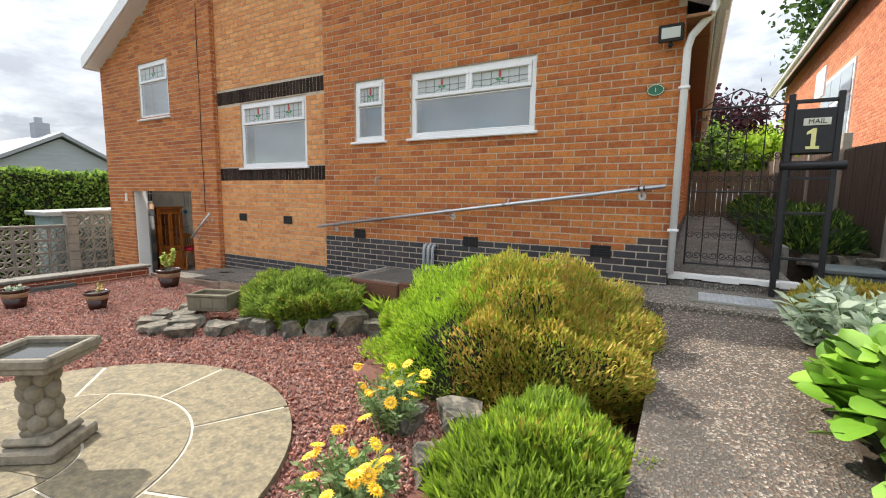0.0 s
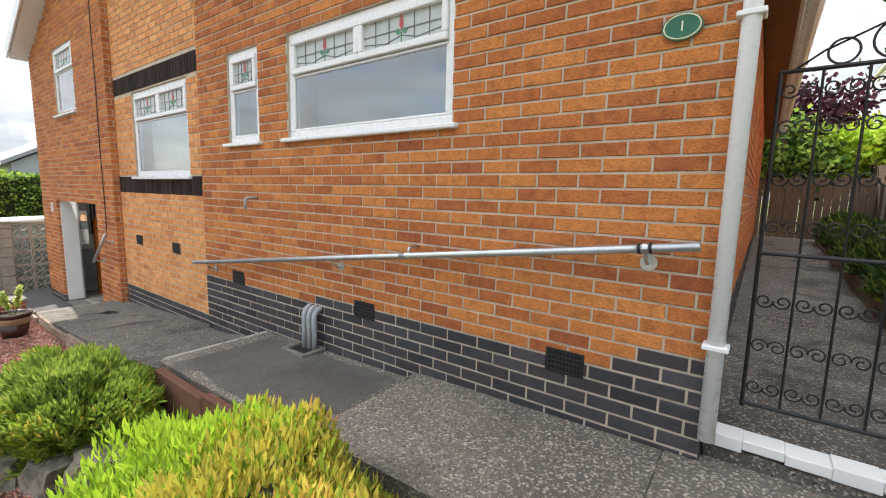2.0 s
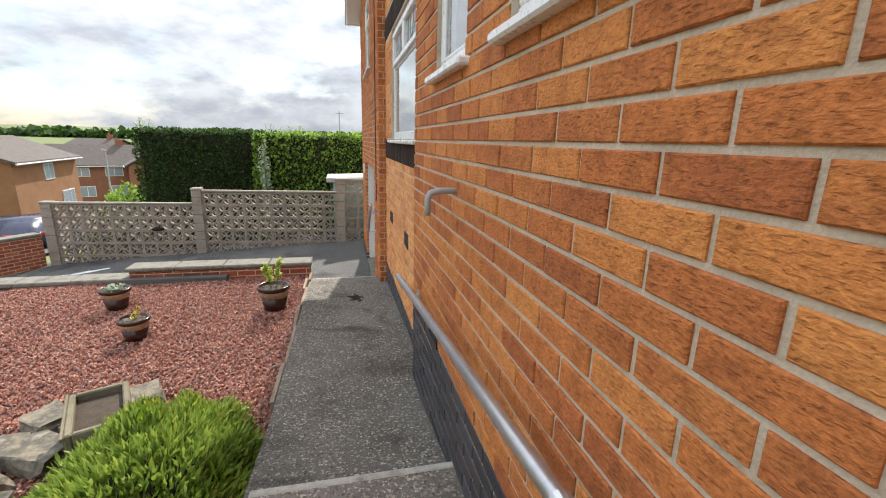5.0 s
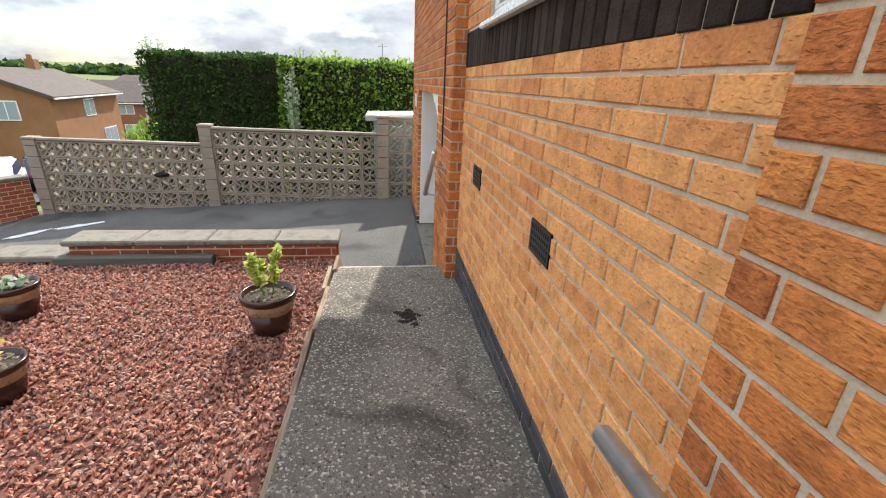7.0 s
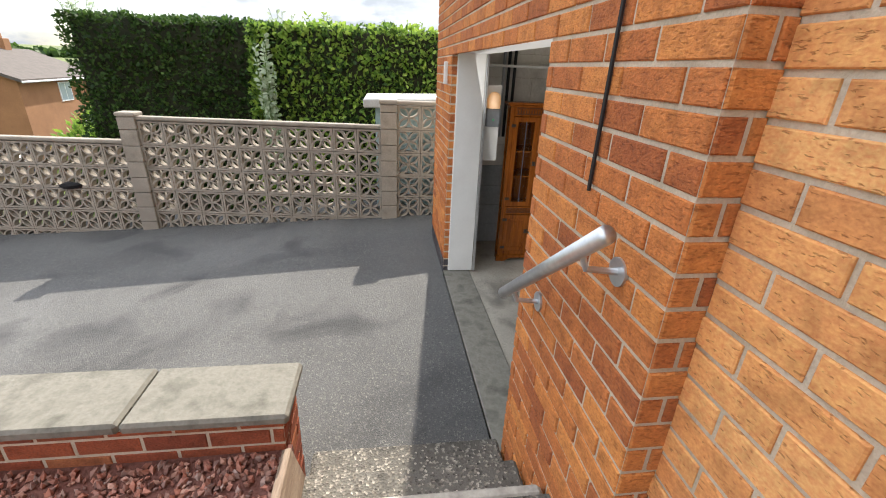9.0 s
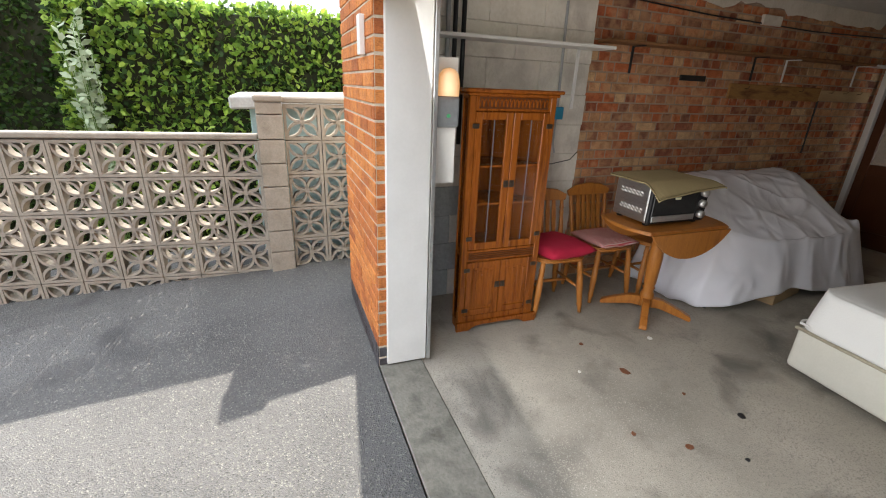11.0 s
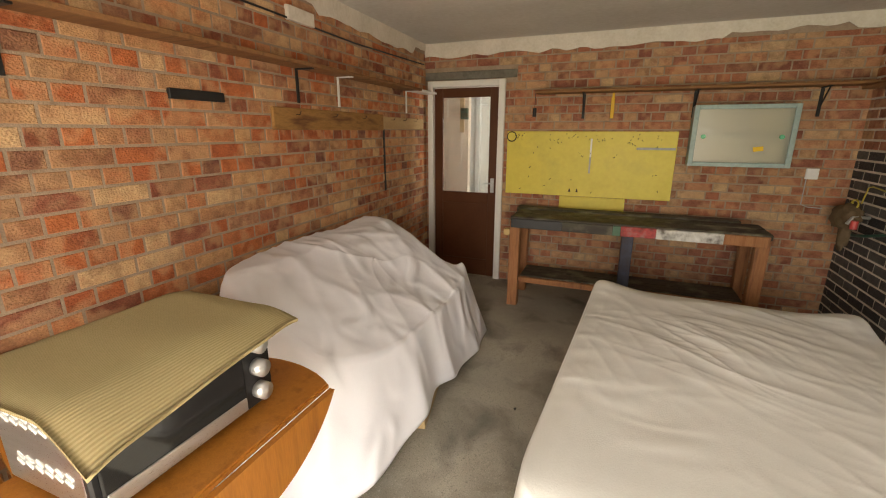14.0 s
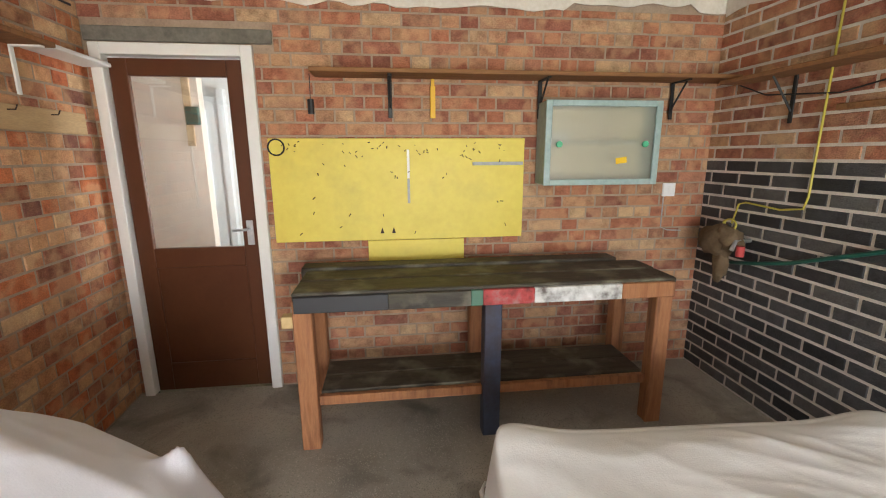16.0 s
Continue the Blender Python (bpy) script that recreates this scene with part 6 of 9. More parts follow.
# ---- fixtures on the house front ----
def disc(bm, at, axis, r, t, n=18):
    a = Vector(axis).normalized()
    return tube(bm, [Vector(at), Vector(at) + a * t], r, n)


rail = thing("handrail", "galvanised steel tube handrail on wall brackets", "handrail", (-2.4, 4.52, 1.74))
RA, RB = Vector((-4.77, 4.52, 1.44)), Vector((-0.12, 4.52, 2.045))
O = Vector((2.4, -4.52, -1.74))
part("tube", tube(bmesh.new(), [RA + O, RB + O], 0.021, 16), GALV, rail, "", True)
part("coupling", tube(bmesh.new(), [RA.lerp(RB, 0.640) + O, RA.lerp(RB, 0.662) + O], 0.023, 16), GALV, rail, "steel sleeve joint in the tube", True)
for f in (0.950, 0.960):
    part("clip_ring", tube(bmesh.new(), [RA.lerp(RB, f - 0.0012) + O, RA.lerp(RB, f + 0.0012) + O], 0.0255, 16), BLACKPLASTIC, rail, "thin black clip ring", True)
p = RA.lerp(RB, 0.655) + O
part("upper_bracket", tube(bmesh.new(), [p + Vector((0, 0.09, 0.055)), p + Vector((0, 0.03, 0.055)), p + Vector((0, 0.0, 0.045)), p + Vector((0, -0.004, 0.015))], 0.0095, 10), GALV, rail, "bent tube bracket over the rail", True)
for f in (0.062, 0.49, 0.955):
    p = RA.lerp(RB, f) + O
    bm = tube(bmesh.new(), [p, p + Vector((0, 0.015, -0.05)), p + Vector((0, 0.06, -0.075)), p + Vector((0, 0.09, -0.075))], 0.009, 8)
    disc(bm, p + Vector((0, 0.088, -0.075)), (0, 1, 0), 0.038, 0.010)
    tube(bm, [p + Vector((-0.012, 0, 0)), p + Vector((0.012, 0, 0))], 0.024, 14)
    part("bracket", bm, GALV, rail, "steel wall bracket with round plate")
rail2 = thing("handrail", "short galvanised handrail beside the garage doorway", "handrail", (-7.6, 4.5, 1.3))
O = Vector((7.6, -4.5, -1.3))
RA, RB = Vector((-8.14, 4.51, 1.06)), Vector((-7.5, 4.51, 1.54))
part("tube", tube(bmesh.new(), [RA + O, RB + O], 0.021, 16), GALV, rail2, "", True)
for f in (0.15, 0.85):
    p = RA.lerp(RB, f) + O
    bm = tube(bmesh.new(), [p, p + Vector((0, 0.02, -0.05)), p + Vector((0, 0.10, -0.06))], 0.009, 8)
    disc(bm, p + Vector((0, 0.098, -0.06)), (0, 1, 0), 0.036, 0.010)
    part("bracket", bm, GALV, rail2, "steel wall bracket with round plate")


def air_brick(x, y, z, w, h):
    t = thing("air_brick", "black plastic air brick set in the wall", "vent", (x, y, z), 0, "air bricks")
    # solid backing, coloured near-black as the shade inside the holes
    part("backing", boxed((-w / 2, -0.0016, -h / 2), (w / 2, 0.006, h / 2), 0), plain("vent_hole_shade", (0.004, 0.004, 0.004), 0.9) if "vent_hole_shade" not in bpy.data.materials else bpy.data.materials["vent_hole_shade"], t)
    bm = bmesh.new()
    for lo, hi in (((-w / 2, -h / 2), (w / 2, -h / 2 + 0.014)), ((-w / 2, h / 2 - 0.014), (w / 2, h / 2)), ((-w / 2, -h / 2 + 0.014), (-w / 2 + 0.016, h / 2 - 0.014)), ((w / 2 - 0.016, -h / 2 + 0.014), (w / 2, h / 2 - 0.014))):
        box(bm, (lo[0], -0.003, lo[1]), (hi[0], 0.004, hi[1]), 0.001)
    part("frame", bm, BLACKPLASTIC, t)
    for k in range(1, 4):
        zz = -h / 2 + 0.014 + (h - 0.028) * k / 4
        part("louvre", boxed((-w / 2 + 0.016, -0.0028, zz - 0.005), (w / 2 - 0.016, 0.0, zz + 0.005), 0.001, pose(0, 0, 0)), BLACKPLASTIC, t)
    for k in range(1, 9):
        xx = -w / 2 + 0.016 + (w - 0.032) * k / 9
        part("bar", boxed((xx - 0.004, -0.0022, -h / 2 + 0.014), (xx + 0.004, 0.0, h / 2 - 0.014), 0), BLACKPLASTIC, t)


for x, y, z in ((-4.03, 4.612, 1.365), (-2.24, 4.612, 1.36), (-0.70, 4.612, 1.36), (-6.815, 4.702, 1.50), (-5.652, 4.702, 1.492)):
    air_brick(x, y, z, 0.21, 0.13)

GREYPIPE = surf("grey_plastic_pipe", [(0.32, 0.34, 0.35), (0.40, 0.42, 0.43)], 8, 0.5, 40, 0.05)
waste = thing("waste_pipe", "three grey plastic waste pipes into a gully", "pipe", (-2.82, 4.55, 0.93))
for i, dx in enumerate((-0.065, 0.0, 0.065)):
    part("pipe", tube(bmesh.new(), [(dx, 0, -0.02), (dx, 0, 0.29), (dx, 0.015, 0.33), (dx, 0.05, 0.35), (dx, 0.09, 0.35)], 0.022, 12), GREYPIPE, waste, "", True)
bm = bmesh.new()
for lo, hi in (((-0.16, -0.17), (0.14, -0.13)), ((-0.16, 0.03), (0.14, 0.06)), ((-0.16, -0.13), (-0.12, 0.03)), ((0.10, -0.13), (0.14, 0.03))):
    box(bm, (*lo, -0.03), (*hi, 0.035), 0.005)
part("gully_surround", bm, COPING, waste, "worn concrete gully rim")
part("gully_grid", boxed((-0.12, -0.13, -0.03), (0.10, 0.03, 0.012), 0.003), BLACKPLASTIC, waste)
overflow = part("overflow_pipe", tube(bmesh.new(), [(0, 0.09, 0), (0, 0.0, 0), (0, -0.035, -0.008), (0, -0.045, -0.03), (0, -0.045, -0.10)], 0.013, 12), GREYPIPE, None, "", True)
overflow.matrix_world = pose(-3.64, 4.54, 2.16)
tagged(overflow, "small pale plastic overflow pipe bent downwards", "pipe")
down = thing("downpipe", "white plastic downpipe with a swan neck", "pipe", (-0.03, 4.56, 1.2))
part("pipe", tube(bmesh.new(), [(0, 0, 0), (0, 0, 2.1), (0.03, -0.03, 2.2), (0.16, -0.12, 2.32), (0.20, -0.15, 2.40), (0.20, -0.15, 2.46)], 0.034, 14), UPVC, down, "", True)
for z in (0.42, 1.75):
    part("clip", boxed((-0.05, -0.039, z - 0.011), (0.048, 0.05, z + 0.011), 0.004), UPVC, down, "white pipe clip")
cable = part("cable", tube(bmesh.new(), [(0, 0, 0), (0.01, 0, 0.5), (-0.012, 0, 1.2), (0.012, 0, 2.1), (0, 0, 3.0), (0.02, 0, 3.7)], 0.006, 6), BLACKPLASTIC)
cable.matrix_world = pose(-7.80, 4.607, 1.55)
tagged(cable, "black cable running up the brick wall", "cable")
flood = thing("floodlight", "black floodlight with a motion sensor below", "floodlight", (-0.17, 4.62, 3.42))
part("bracket", box(boxed((-0.03, -0.05, -0.01), (0.03, 0.0, 0.09), 0.004), (-0.012, -0.10, 0.06), (0.012, -0.05, 0.09), 0.003), BLACKPLASTIC, flood)
part("housing", boxed((-0.105, -0.14, -0.03), (0.105, -0.09, 0.12), 0.008, pose(0, 0, 0, 12, 0, 0)), BLACKPLASTIC, flood)
part("lens", boxed((-0.078, -0.146, 0.0), (0.078, -0.138, 0.092), 0.003, pose(0, 0, 0, 12, 0, 0)), plain("lamp_lens", (0.62, 0.66, 0.66), 0.15), flood, "pale glass lens")
part("sensor", tube(bmesh.new(), [(0, -0.06, -0.07), (0, -0.10, -0.08)], 0.022, 12), BLACKPLASTIC, flood, "small motion sensor", True)
part("sensor_arm", boxed((-0.01, -0.07, -0.07), (0.01, -0.05, 0.0), 0.002), BLACKPLASTIC, flood)


def words(text, size, material, m, name, parent, depth=0.001):
    cu = bpy.data.curves.new("letters", "FONT")
    cu.body, cu.size, cu.extrude, cu.align_x, cu.align_y = text, size, depth, "CENTER", "CENTER"
    tmp = bpy.data.objects.new("letters", cu)
    me = bpy.data.meshes.new_from_object(tmp)
    bpy.data.objects.remove(tmp)
    me.materials.append(material)
    ob = new(name, me)
    ob.parent = parent
    ob.matrix_basis = m
    return ob


PLAQUE = surf("green_enamel", [(0.02, 0.12, 0.07), (0.03, 0.16, 0.09)], 8, 0.4, 60, 0.05)
CREAMLET = plain("cream_lettering", (0.75, 0.74, 0.52), 0.5)
plaque = thing("house_number_plaque", "oval green house number plaque with numeral one", "sign", (-0.275, 4.606, 2.965))
bm = bmesh.new()
prism(bm, [(0.078 * math.cos(2 * math.pi * i / 32), 0.056 * math.sin(2 * math.pi * i / 32)) for i in range(32)], 0, 0.010, pose(0, 0, 0, 90, 0, 0))
part("plate", bm, PLAQUE, plaque)
bm = tube(bmesh.new(), [(0.070 * math.cos(2 * math.pi * i / 32), -0.011, 0.049 * math.sin(2 * math.pi * i / 32)) for i in range(32)], 0.003, 6, closed=True)
part("border", bm, CREAMLET, plaque)
words("1", 0.06, CREAMLET, pose(0, -0.0115, 0, 90, 0, 0), "numeral", plaque)
bell = part("door_bell", boxed((-0.03, -0.02, -0.09), (0.03, 0.01, 0.09), 0.004), WHITEPAINT)
bell.matrix_world = pose(-10.72, 4.605, 1.80)
tagged(bell, "small white box on the brick jamb", "switch box")

# ---- gate, letter box stand, landing cover ----
gate = thing("wrought_iron_gate", "black wrought iron scroll gate, closed", "gate", (0.08, 4.92, 1.22))
GW, GH = 0.72, 1.58


def bar(a, b, r=0.007):
    return tube(bmesh.new(), [a, b], r, 6)


for a, b in (((0, 0, 0.03), (0, 0, GH)), ((GW, 0, 0.03), (GW, 0, GH)), ((0, 0, 0.05), (GW, 0, 0.05)), ((0, 0, 0.78), (GW, 0, 0.78)), ((0, 0, GH), (GW, 0, GH))):
    part("frame_bar", bar(a, b, 0.010), DARKIRON, gate)
for i in range(1, 5):
    part("upright", bar((GW * i / 5, 0, 0.05), (GW * i / 5, 0, GH), 0.006), DARKIRON, gate)


def scroll(cx, cz, r, hand, turns=1.35, flip=1):
    pts = []
    for i in range(22):
        f = i / 21
        a = turns * 2 * math.pi * f
        q = r * (1 - 0.75 * f)
        pts.append((cx + hand * q * math.cos(a) * 1.0, 0, cz + flip * q * math.sin(a)))
    return tube(bmesh.new(), pts, 0.004, 5)


for j, z in enumerate((0.14, 0.34, 0.56, 0.90, 1.12, 1.34, 1.50)):
    for i in range(5):
        cx = GW * (i + 0.5) / 5
        for h in (1, -1):
            part("scroll", scroll(cx + h * 0.034, z, 0.036, -h, 1.35, 1 if j % 2 else -1), DARKIRON, gate)
for i, (x, r) in enumerate(((0.20, 0.05), (0.36, 0.075), (0.52, 0.05))):
    part("crest_ring", tube(bmesh.new(), [(x + r * math.cos(2 * math.pi * k / 20), 0, GH + 0.01 + r + r * math.sin(2 * math.pi * k / 20)) for k in range(20)], 0.005, 5, closed=True), DARKIRON, gate)
part("crest_arch", tube(bmesh.new(), [(0.04, 0, GH), (0.14, 0, GH + 0.07), (0.36, 0, GH + 0.17), (0.58, 0, GH + 0.07), (0.68, 0, GH)], 0.005, 5), DARKIRON, gate)
part("gate_post", boxed((GW + 0.03, -0.02, -0.05), (GW + 0.07, 0.02, GH + 0.02), 0.003), DARKIRON, gate)
mail = thing("mailbox_stand", "black timber letter box stand lettered MAIL 1", "letter box", (0.95, 4.62, 1.05))
for x in (-0.16, 0.16):
    part("post", boxed((x - 0.022, -0.022, 0), (x + 0.022, 0.022, 1.77), 0.004), BLACKPLASTIC, mail)
part("top_rail", boxed((-0.14, -0.015, 1.69), (0.14, 0.015, 1.72), 0.003), BLACKPLASTIC, mail)
part("box", boxed((-0.138, -0.03, 1.27), (0.138, 0.12, 1.64), 0.008), BLACKPLASTIC, mail)
part("newspaper_roll", tube(bmesh.new(), [(-0.20, 0, 1.17), (0.24, 0, 1.17)], 0.04, 14), BLACKPLASTIC, mail, "black round newspaper holder", True)
part("name_plate", boxed((-0.075, -0.036, 1.50), (0.105, -0.030, 1.56), 0.001), plain("plate_cream", (0.62, 0.60, 0.52), 0.5), mail)
words("MAIL", 0.055, BLACKPLASTIC, pose(0.015, -0.038, 1.53, 90, 0, 0), "lettering", mail)
bm = bmesh.new()
prism(bm, [(-0.045, -0.085), (0.045, -0.085), (0.045, -0.062), (0.018, -0.062), (0.018, 0.085), (-0.006, 0.085), (-0.045, 0.058), (-0.045, 0.034), (-0.014, 0.046), (-0.014, -0.062), (-0.045, -0.062)], 0, 0.002, pose(0.0, -0.031, 1.39, 90, 0, 0))
part("numeral", bm, plain("pale_yellow", (0.75, 0.70, 0.30), 0.5), mail, "pale yellow numeral one")
for z in (0.35, 0.75, 1.05):
    part("cross_bar", boxed((-0.14, -0.012, z), (0.14, 0.012, z + 0.025), 0.002), BLACKPLASTIC, mail)
hatch = thing("inspection_cover", "worn metal inspection cover in the landing", "manhole cover", (0.46, 4.21, 1.062))
part("frame", boxed((-0.31, -0.22, -0.02), (0.31, 0.22, 0.006), 0.003), COPING, hatch)
bm = boxed((-0.24, -0.16, 0), (0.30, 0.19, 0.012), 0.002)
part("plate", bm, surf("worn_zinc_plate", [(0.30, 0.31, 0.31), (0.52, 0.54, 0.55)], 4, 0.5, 40, 0.3, metal=0.4), hatch)
bm = bmesh.new()
for i in range(13):
    for j in range(8):
        box(bm, (-0.018, -0.004, 0), (0.018, 0.004, 0.003), 0, pose(-0.21 + i * 0.04, -0.135 + j * 0.043, 0.012, 0, 0, 45 if (i + j) % 2 else -45))
part("tread", bm, GALV, hatch, "raised tread pattern")

# ---- fence, neighbour and trees beyond the gate ----
fence = thing("timber_fence", "dark stained board fence between concrete posts", "fence", (1.80, 5.6, 1.1))
PY = [0.0, 1.9, 3.8, 5.7, 7.6, 9.5, 11.4]
for i, y in enumerate(PY):
    part("post", boxed((-0.05, y - 0.05, 0), (0.05, y + 0.05, 1.62 + 0.05 * y), 0.008), SCREENBLOCK, fence, "grey concrete post")
    if i < len(PY) - 1:
        b = y + 0.06
        while b < y + 1.82:
            part("board", boxed((-0.02 + 0.006 * rng.random(), b, 0.15), (0.0, b + 0.115, 1.42 + 0.05 * b), 0.003), FENCEWOOD, fence)
            b += 0.122
fence3 = thing("timber_fence", "weathered board fence across the end of the passage", "fence", (-0.1, 14.0, 1.3))
for i in range(15):
    part("board", boxed((0.125 * i, 0, 0), (0.125 * i + 0.117, 0.02, 1.38 + 0.02 * (i % 3)), 0.003), FENCEPALE, fence3)
fence2 = thing("timber_fence", "low dark board fence beside the front bed", "fence", (1.98, 5.4, 0.9))
for i in range(34):
    part("board", boxed((-0.02, -0.13 * (i + 1), -0.3 - 0.015 * i), (0.0, -0.13 * i - 0.008, 1.32 - 0.016 * i), 0.003), FENCEWOOD, fence2)
part("post", boxed((-0.10, 0.0, -0.2), (0.02, 0.12, 1.62), 0.008), SCREENBLOCK, fence2, "grey concrete post")
M_NEIGHBOUR = brick_mats("neighbour_brick", [(0.46, 0.17, 0.09), (0.56, 0.23, 0.13), (0.50, 0.19, 0.10), (0.40, 0.14, 0.08)], 0.2)
RED = surf("red_house_brick", [(0.46, 0.19, 0.11), (0.54, 0.24, 0.14), (0.50, 0.21, 0.12)], 3, 0.9, 30, 0.2)
house_r = thing("neighbour_house", "two storey red brick neighbouring house", "house", (2.95, 8.0, -0.15))
part("wall", boxed((0, 0, 0), (6, 14, 6.5), 0), RED, house_r)
vs, fs = [], []
for row in range(84):
    a = -0.11 * (row % 2)
    while a < 14:
        s, e = max(a, 0), min(a + 0.215, 14)
        if e - s > 0.02 and not (4.6 < (s + e) / 2 < 7.6 and 2.9 < row * 0.075 < 5.3):
            v, f = brick_verts(e - s, 0.065, 0.006)
            b = len(vs)
            vs += [(q[1], e - q[0], row * 0.075 + q[2]) for q in v]
            fs += [tuple(b + i for i in q) for q in f]
        a += 0.225
tagged(data_part("brickwork", vs, fs, M_NEIGHBOUR[1], house_r), kind="stuff")
bm = bmesh.new()
prism(bm, [(-0.45, 6.35), (3, 8.2), (6.45, 6.35), (6.45, 6.5), (3, 8.38), (-0.45, 6.5)], -0.3, 14.3, Matrix(((1, 0, 0, 0), (0, 0, 1, 0), (0, 1, 0, 0), (0, 0, 0, 1))))
part("roof", bm, ROOFTILE, house_r)
part("gutter", tube(bmesh.new(), [(-0.45, -0.3, 6.34), (-0.45, 14.3, 6.34)], 0.06, 8), UPVC, house_r)
part("fascia", boxed((-0.40, -0.3, 6.2), (-0.36, 14.3, 6.4), 0), UPVC, house_r)
win = part("window", boxed((-0.03, 4.7, 3.0), (-0.005, 7.5, 5.2), 0), UPVC, house_r)
for a, b, c, d in ((4.8, 5.65, 3.1, 4.4), (5.7, 6.5, 3.1, 4.4), (6.55, 7.4, 3.1, 5.1), (4.8, 5.65, 4.5, 5.1), (5.7, 6.5, 4.5, 5.1)):
    part("pane", boxed((-0.045, a, c), (-0.032, b, d), 0), plain("far_glass", (0.30, 0.36, 0.40), 0.05, spec=0.8) if "far_glass" not in bpy.data.materials else bpy.data.materials["far_glass"], win)
part("open_casement", boxed((-0.5, 4.8, 4.45), (-0.46, 5.65, 5.1), 0.005, pose(0, 0, 0)), UPVC, house_r)


def tree(name, label, at, height, rad, mats, count, seed, leaf=0.16):
    t = thing(name, label, "tree", at)
    r = random.Random(seed)
    bm = bmesh.new()
    tube(bm, [(0, 0, 0), (0.1, 0.05, height * 0.3), (0, 0.1, height * 0.55), (0.05, 0, height * 0.8)], [0.16, 0.12, 0.08, 0.03], 8)
    ends = []
    for i in range(12):
        a, z = r.uniform(0, 6.28), height * r.uniform(0.35, 0.75)
        e = Vector((math.cos(a) * rad * r.uniform(0.4, 0.85), math.sin(a) * rad * r.uniform(0.4, 0.85), min(height, z + rad * r.uniform(0.1, 0.6))))
        tube(bm, [(0, 0, z * 0.85), e * 0.5 + Vector((0, 0, z * 0.5)), e], [0.05, 0.03, 0.012], 6)
        ends.append(e)
    part("trunk", bm, BARK, t)
    for i, (mat, share) in enumerate(mats):
        rs = np.random.RandomState(seed + i)
        pts, dirs = [], []
        k = int(count * share / len(ends))
        for e in ends:
            c = np.array(e)
            q = rs.normal(size=(k, 3)) * rad * 0.26
            pts.append(c + q)
            dirs.append(rs.normal(size=(k, 3)))
        blades("crown", np.concatenate(pts), np.concatenate(dirs), leaf, leaf * 0.6, mat, t, "", seed + i, fat=1.4)["kind"] = "stuff"
    return t


tree("tree", "dark purple-leaved tree beyond the side passage", (0.55, 17.2, 1.5), 4.0, 1.3, [(L_PURPLE, 1.0)], 6000, 4, 0.14)
tree("tree", "bright yellow-green leafy tree beyond the fence", (1.75, 15.8, 1.5), 2.7, 0.9, [(L_LIME, 1.0)], 4500, 6, 0.12)
tree("tree", "green leafy tree at the end of the passage", (0.25, 14.6, 1.5), 2.9, 0.9, [(L_BRAMBLE, 1.0), (L_HEDGE, 0.5)], 4500, 7, 0.12)
tree("tree", "tall leafy tree behind the neighbouring house", (5.5, 24.0, 1.5), 11.0, 2.6, [(L_HEDGE, 1.0)], 5000, 9, 0.25)
for i in range(6):
    shrub("border_shrub", "dark green shrub in the passage bed", (1.30, 6.2 + i * 1.35, 1.38 + 0.04 * i), (0.42, 0.75, 0.42), [(L_MID, 500, None), (L_HEDGE, 2000, None)], 41 + i, 0.0, 0.10, 0.02, 0.5)
tagged(part("bed_kerb", boxed((0.93, 5.3, 1.1), (0.99, 18, 1.46), 0.01), COPING), "low concrete kerb of the passage bed", "kerb", kind="structure")
lid = thing("storage_box", "dark plastic lidded box beside the gate", "box", (1.42, 5.15, 1.02))
part("body", boxed((-0.22, -0.2, 0), (0.22, 0.2, 0.24), 0.015), surf("grey_green_plastic", [(0.10, 0.12, 0.12), (0.14, 0.16, 0.16)], 5, 0.6, 40, 0.05), lid)
part("lid", boxed((-0.24, -0.22, 0.24), (0.24, 0.22, 0.29), 0.012), bpy.data.materials["grey_green_plastic"], lid)
for i, (x, y) in enumerate(((1.25, 5.55), (1.5, 5.6), (1.66, 5.45))):
    rock("rockery_stone", (x, y, 1.32), (0.16, 0.13, 0.11), i + 30, STONE, "pale rockery stone beside the gate", "stone", "rockery stones")

# ---- west side: shed, bungalow, street ----
SHEDGREEN = surf("pale_green_felt", [(0.26, 0.36, 0.36), (0.34, 0.44, 0.44)], 3, 0.8, 30, 0.1)
shed = thing("shed", "pale green flat-roofed shed behind the screen wall", "shed", (-13.3, 4.9, -0.6))
part("wall", boxed((-0.55, -0.95, 0), (0.5, 2.4, 1.95), 0.01), SHEDGREEN, shed)
part("roof", boxed((-0.65, -1.05, 1.95), (0.62, 2.5, 2.06), 0.015, pose(0, 0, 0, 1.5, 0, 0)), surf("grey_roof_felt", [(0.34, 0.34, 0.33), (0.44, 0.44, 0.43)], 3, 0.9, 40, 0.2), shed)


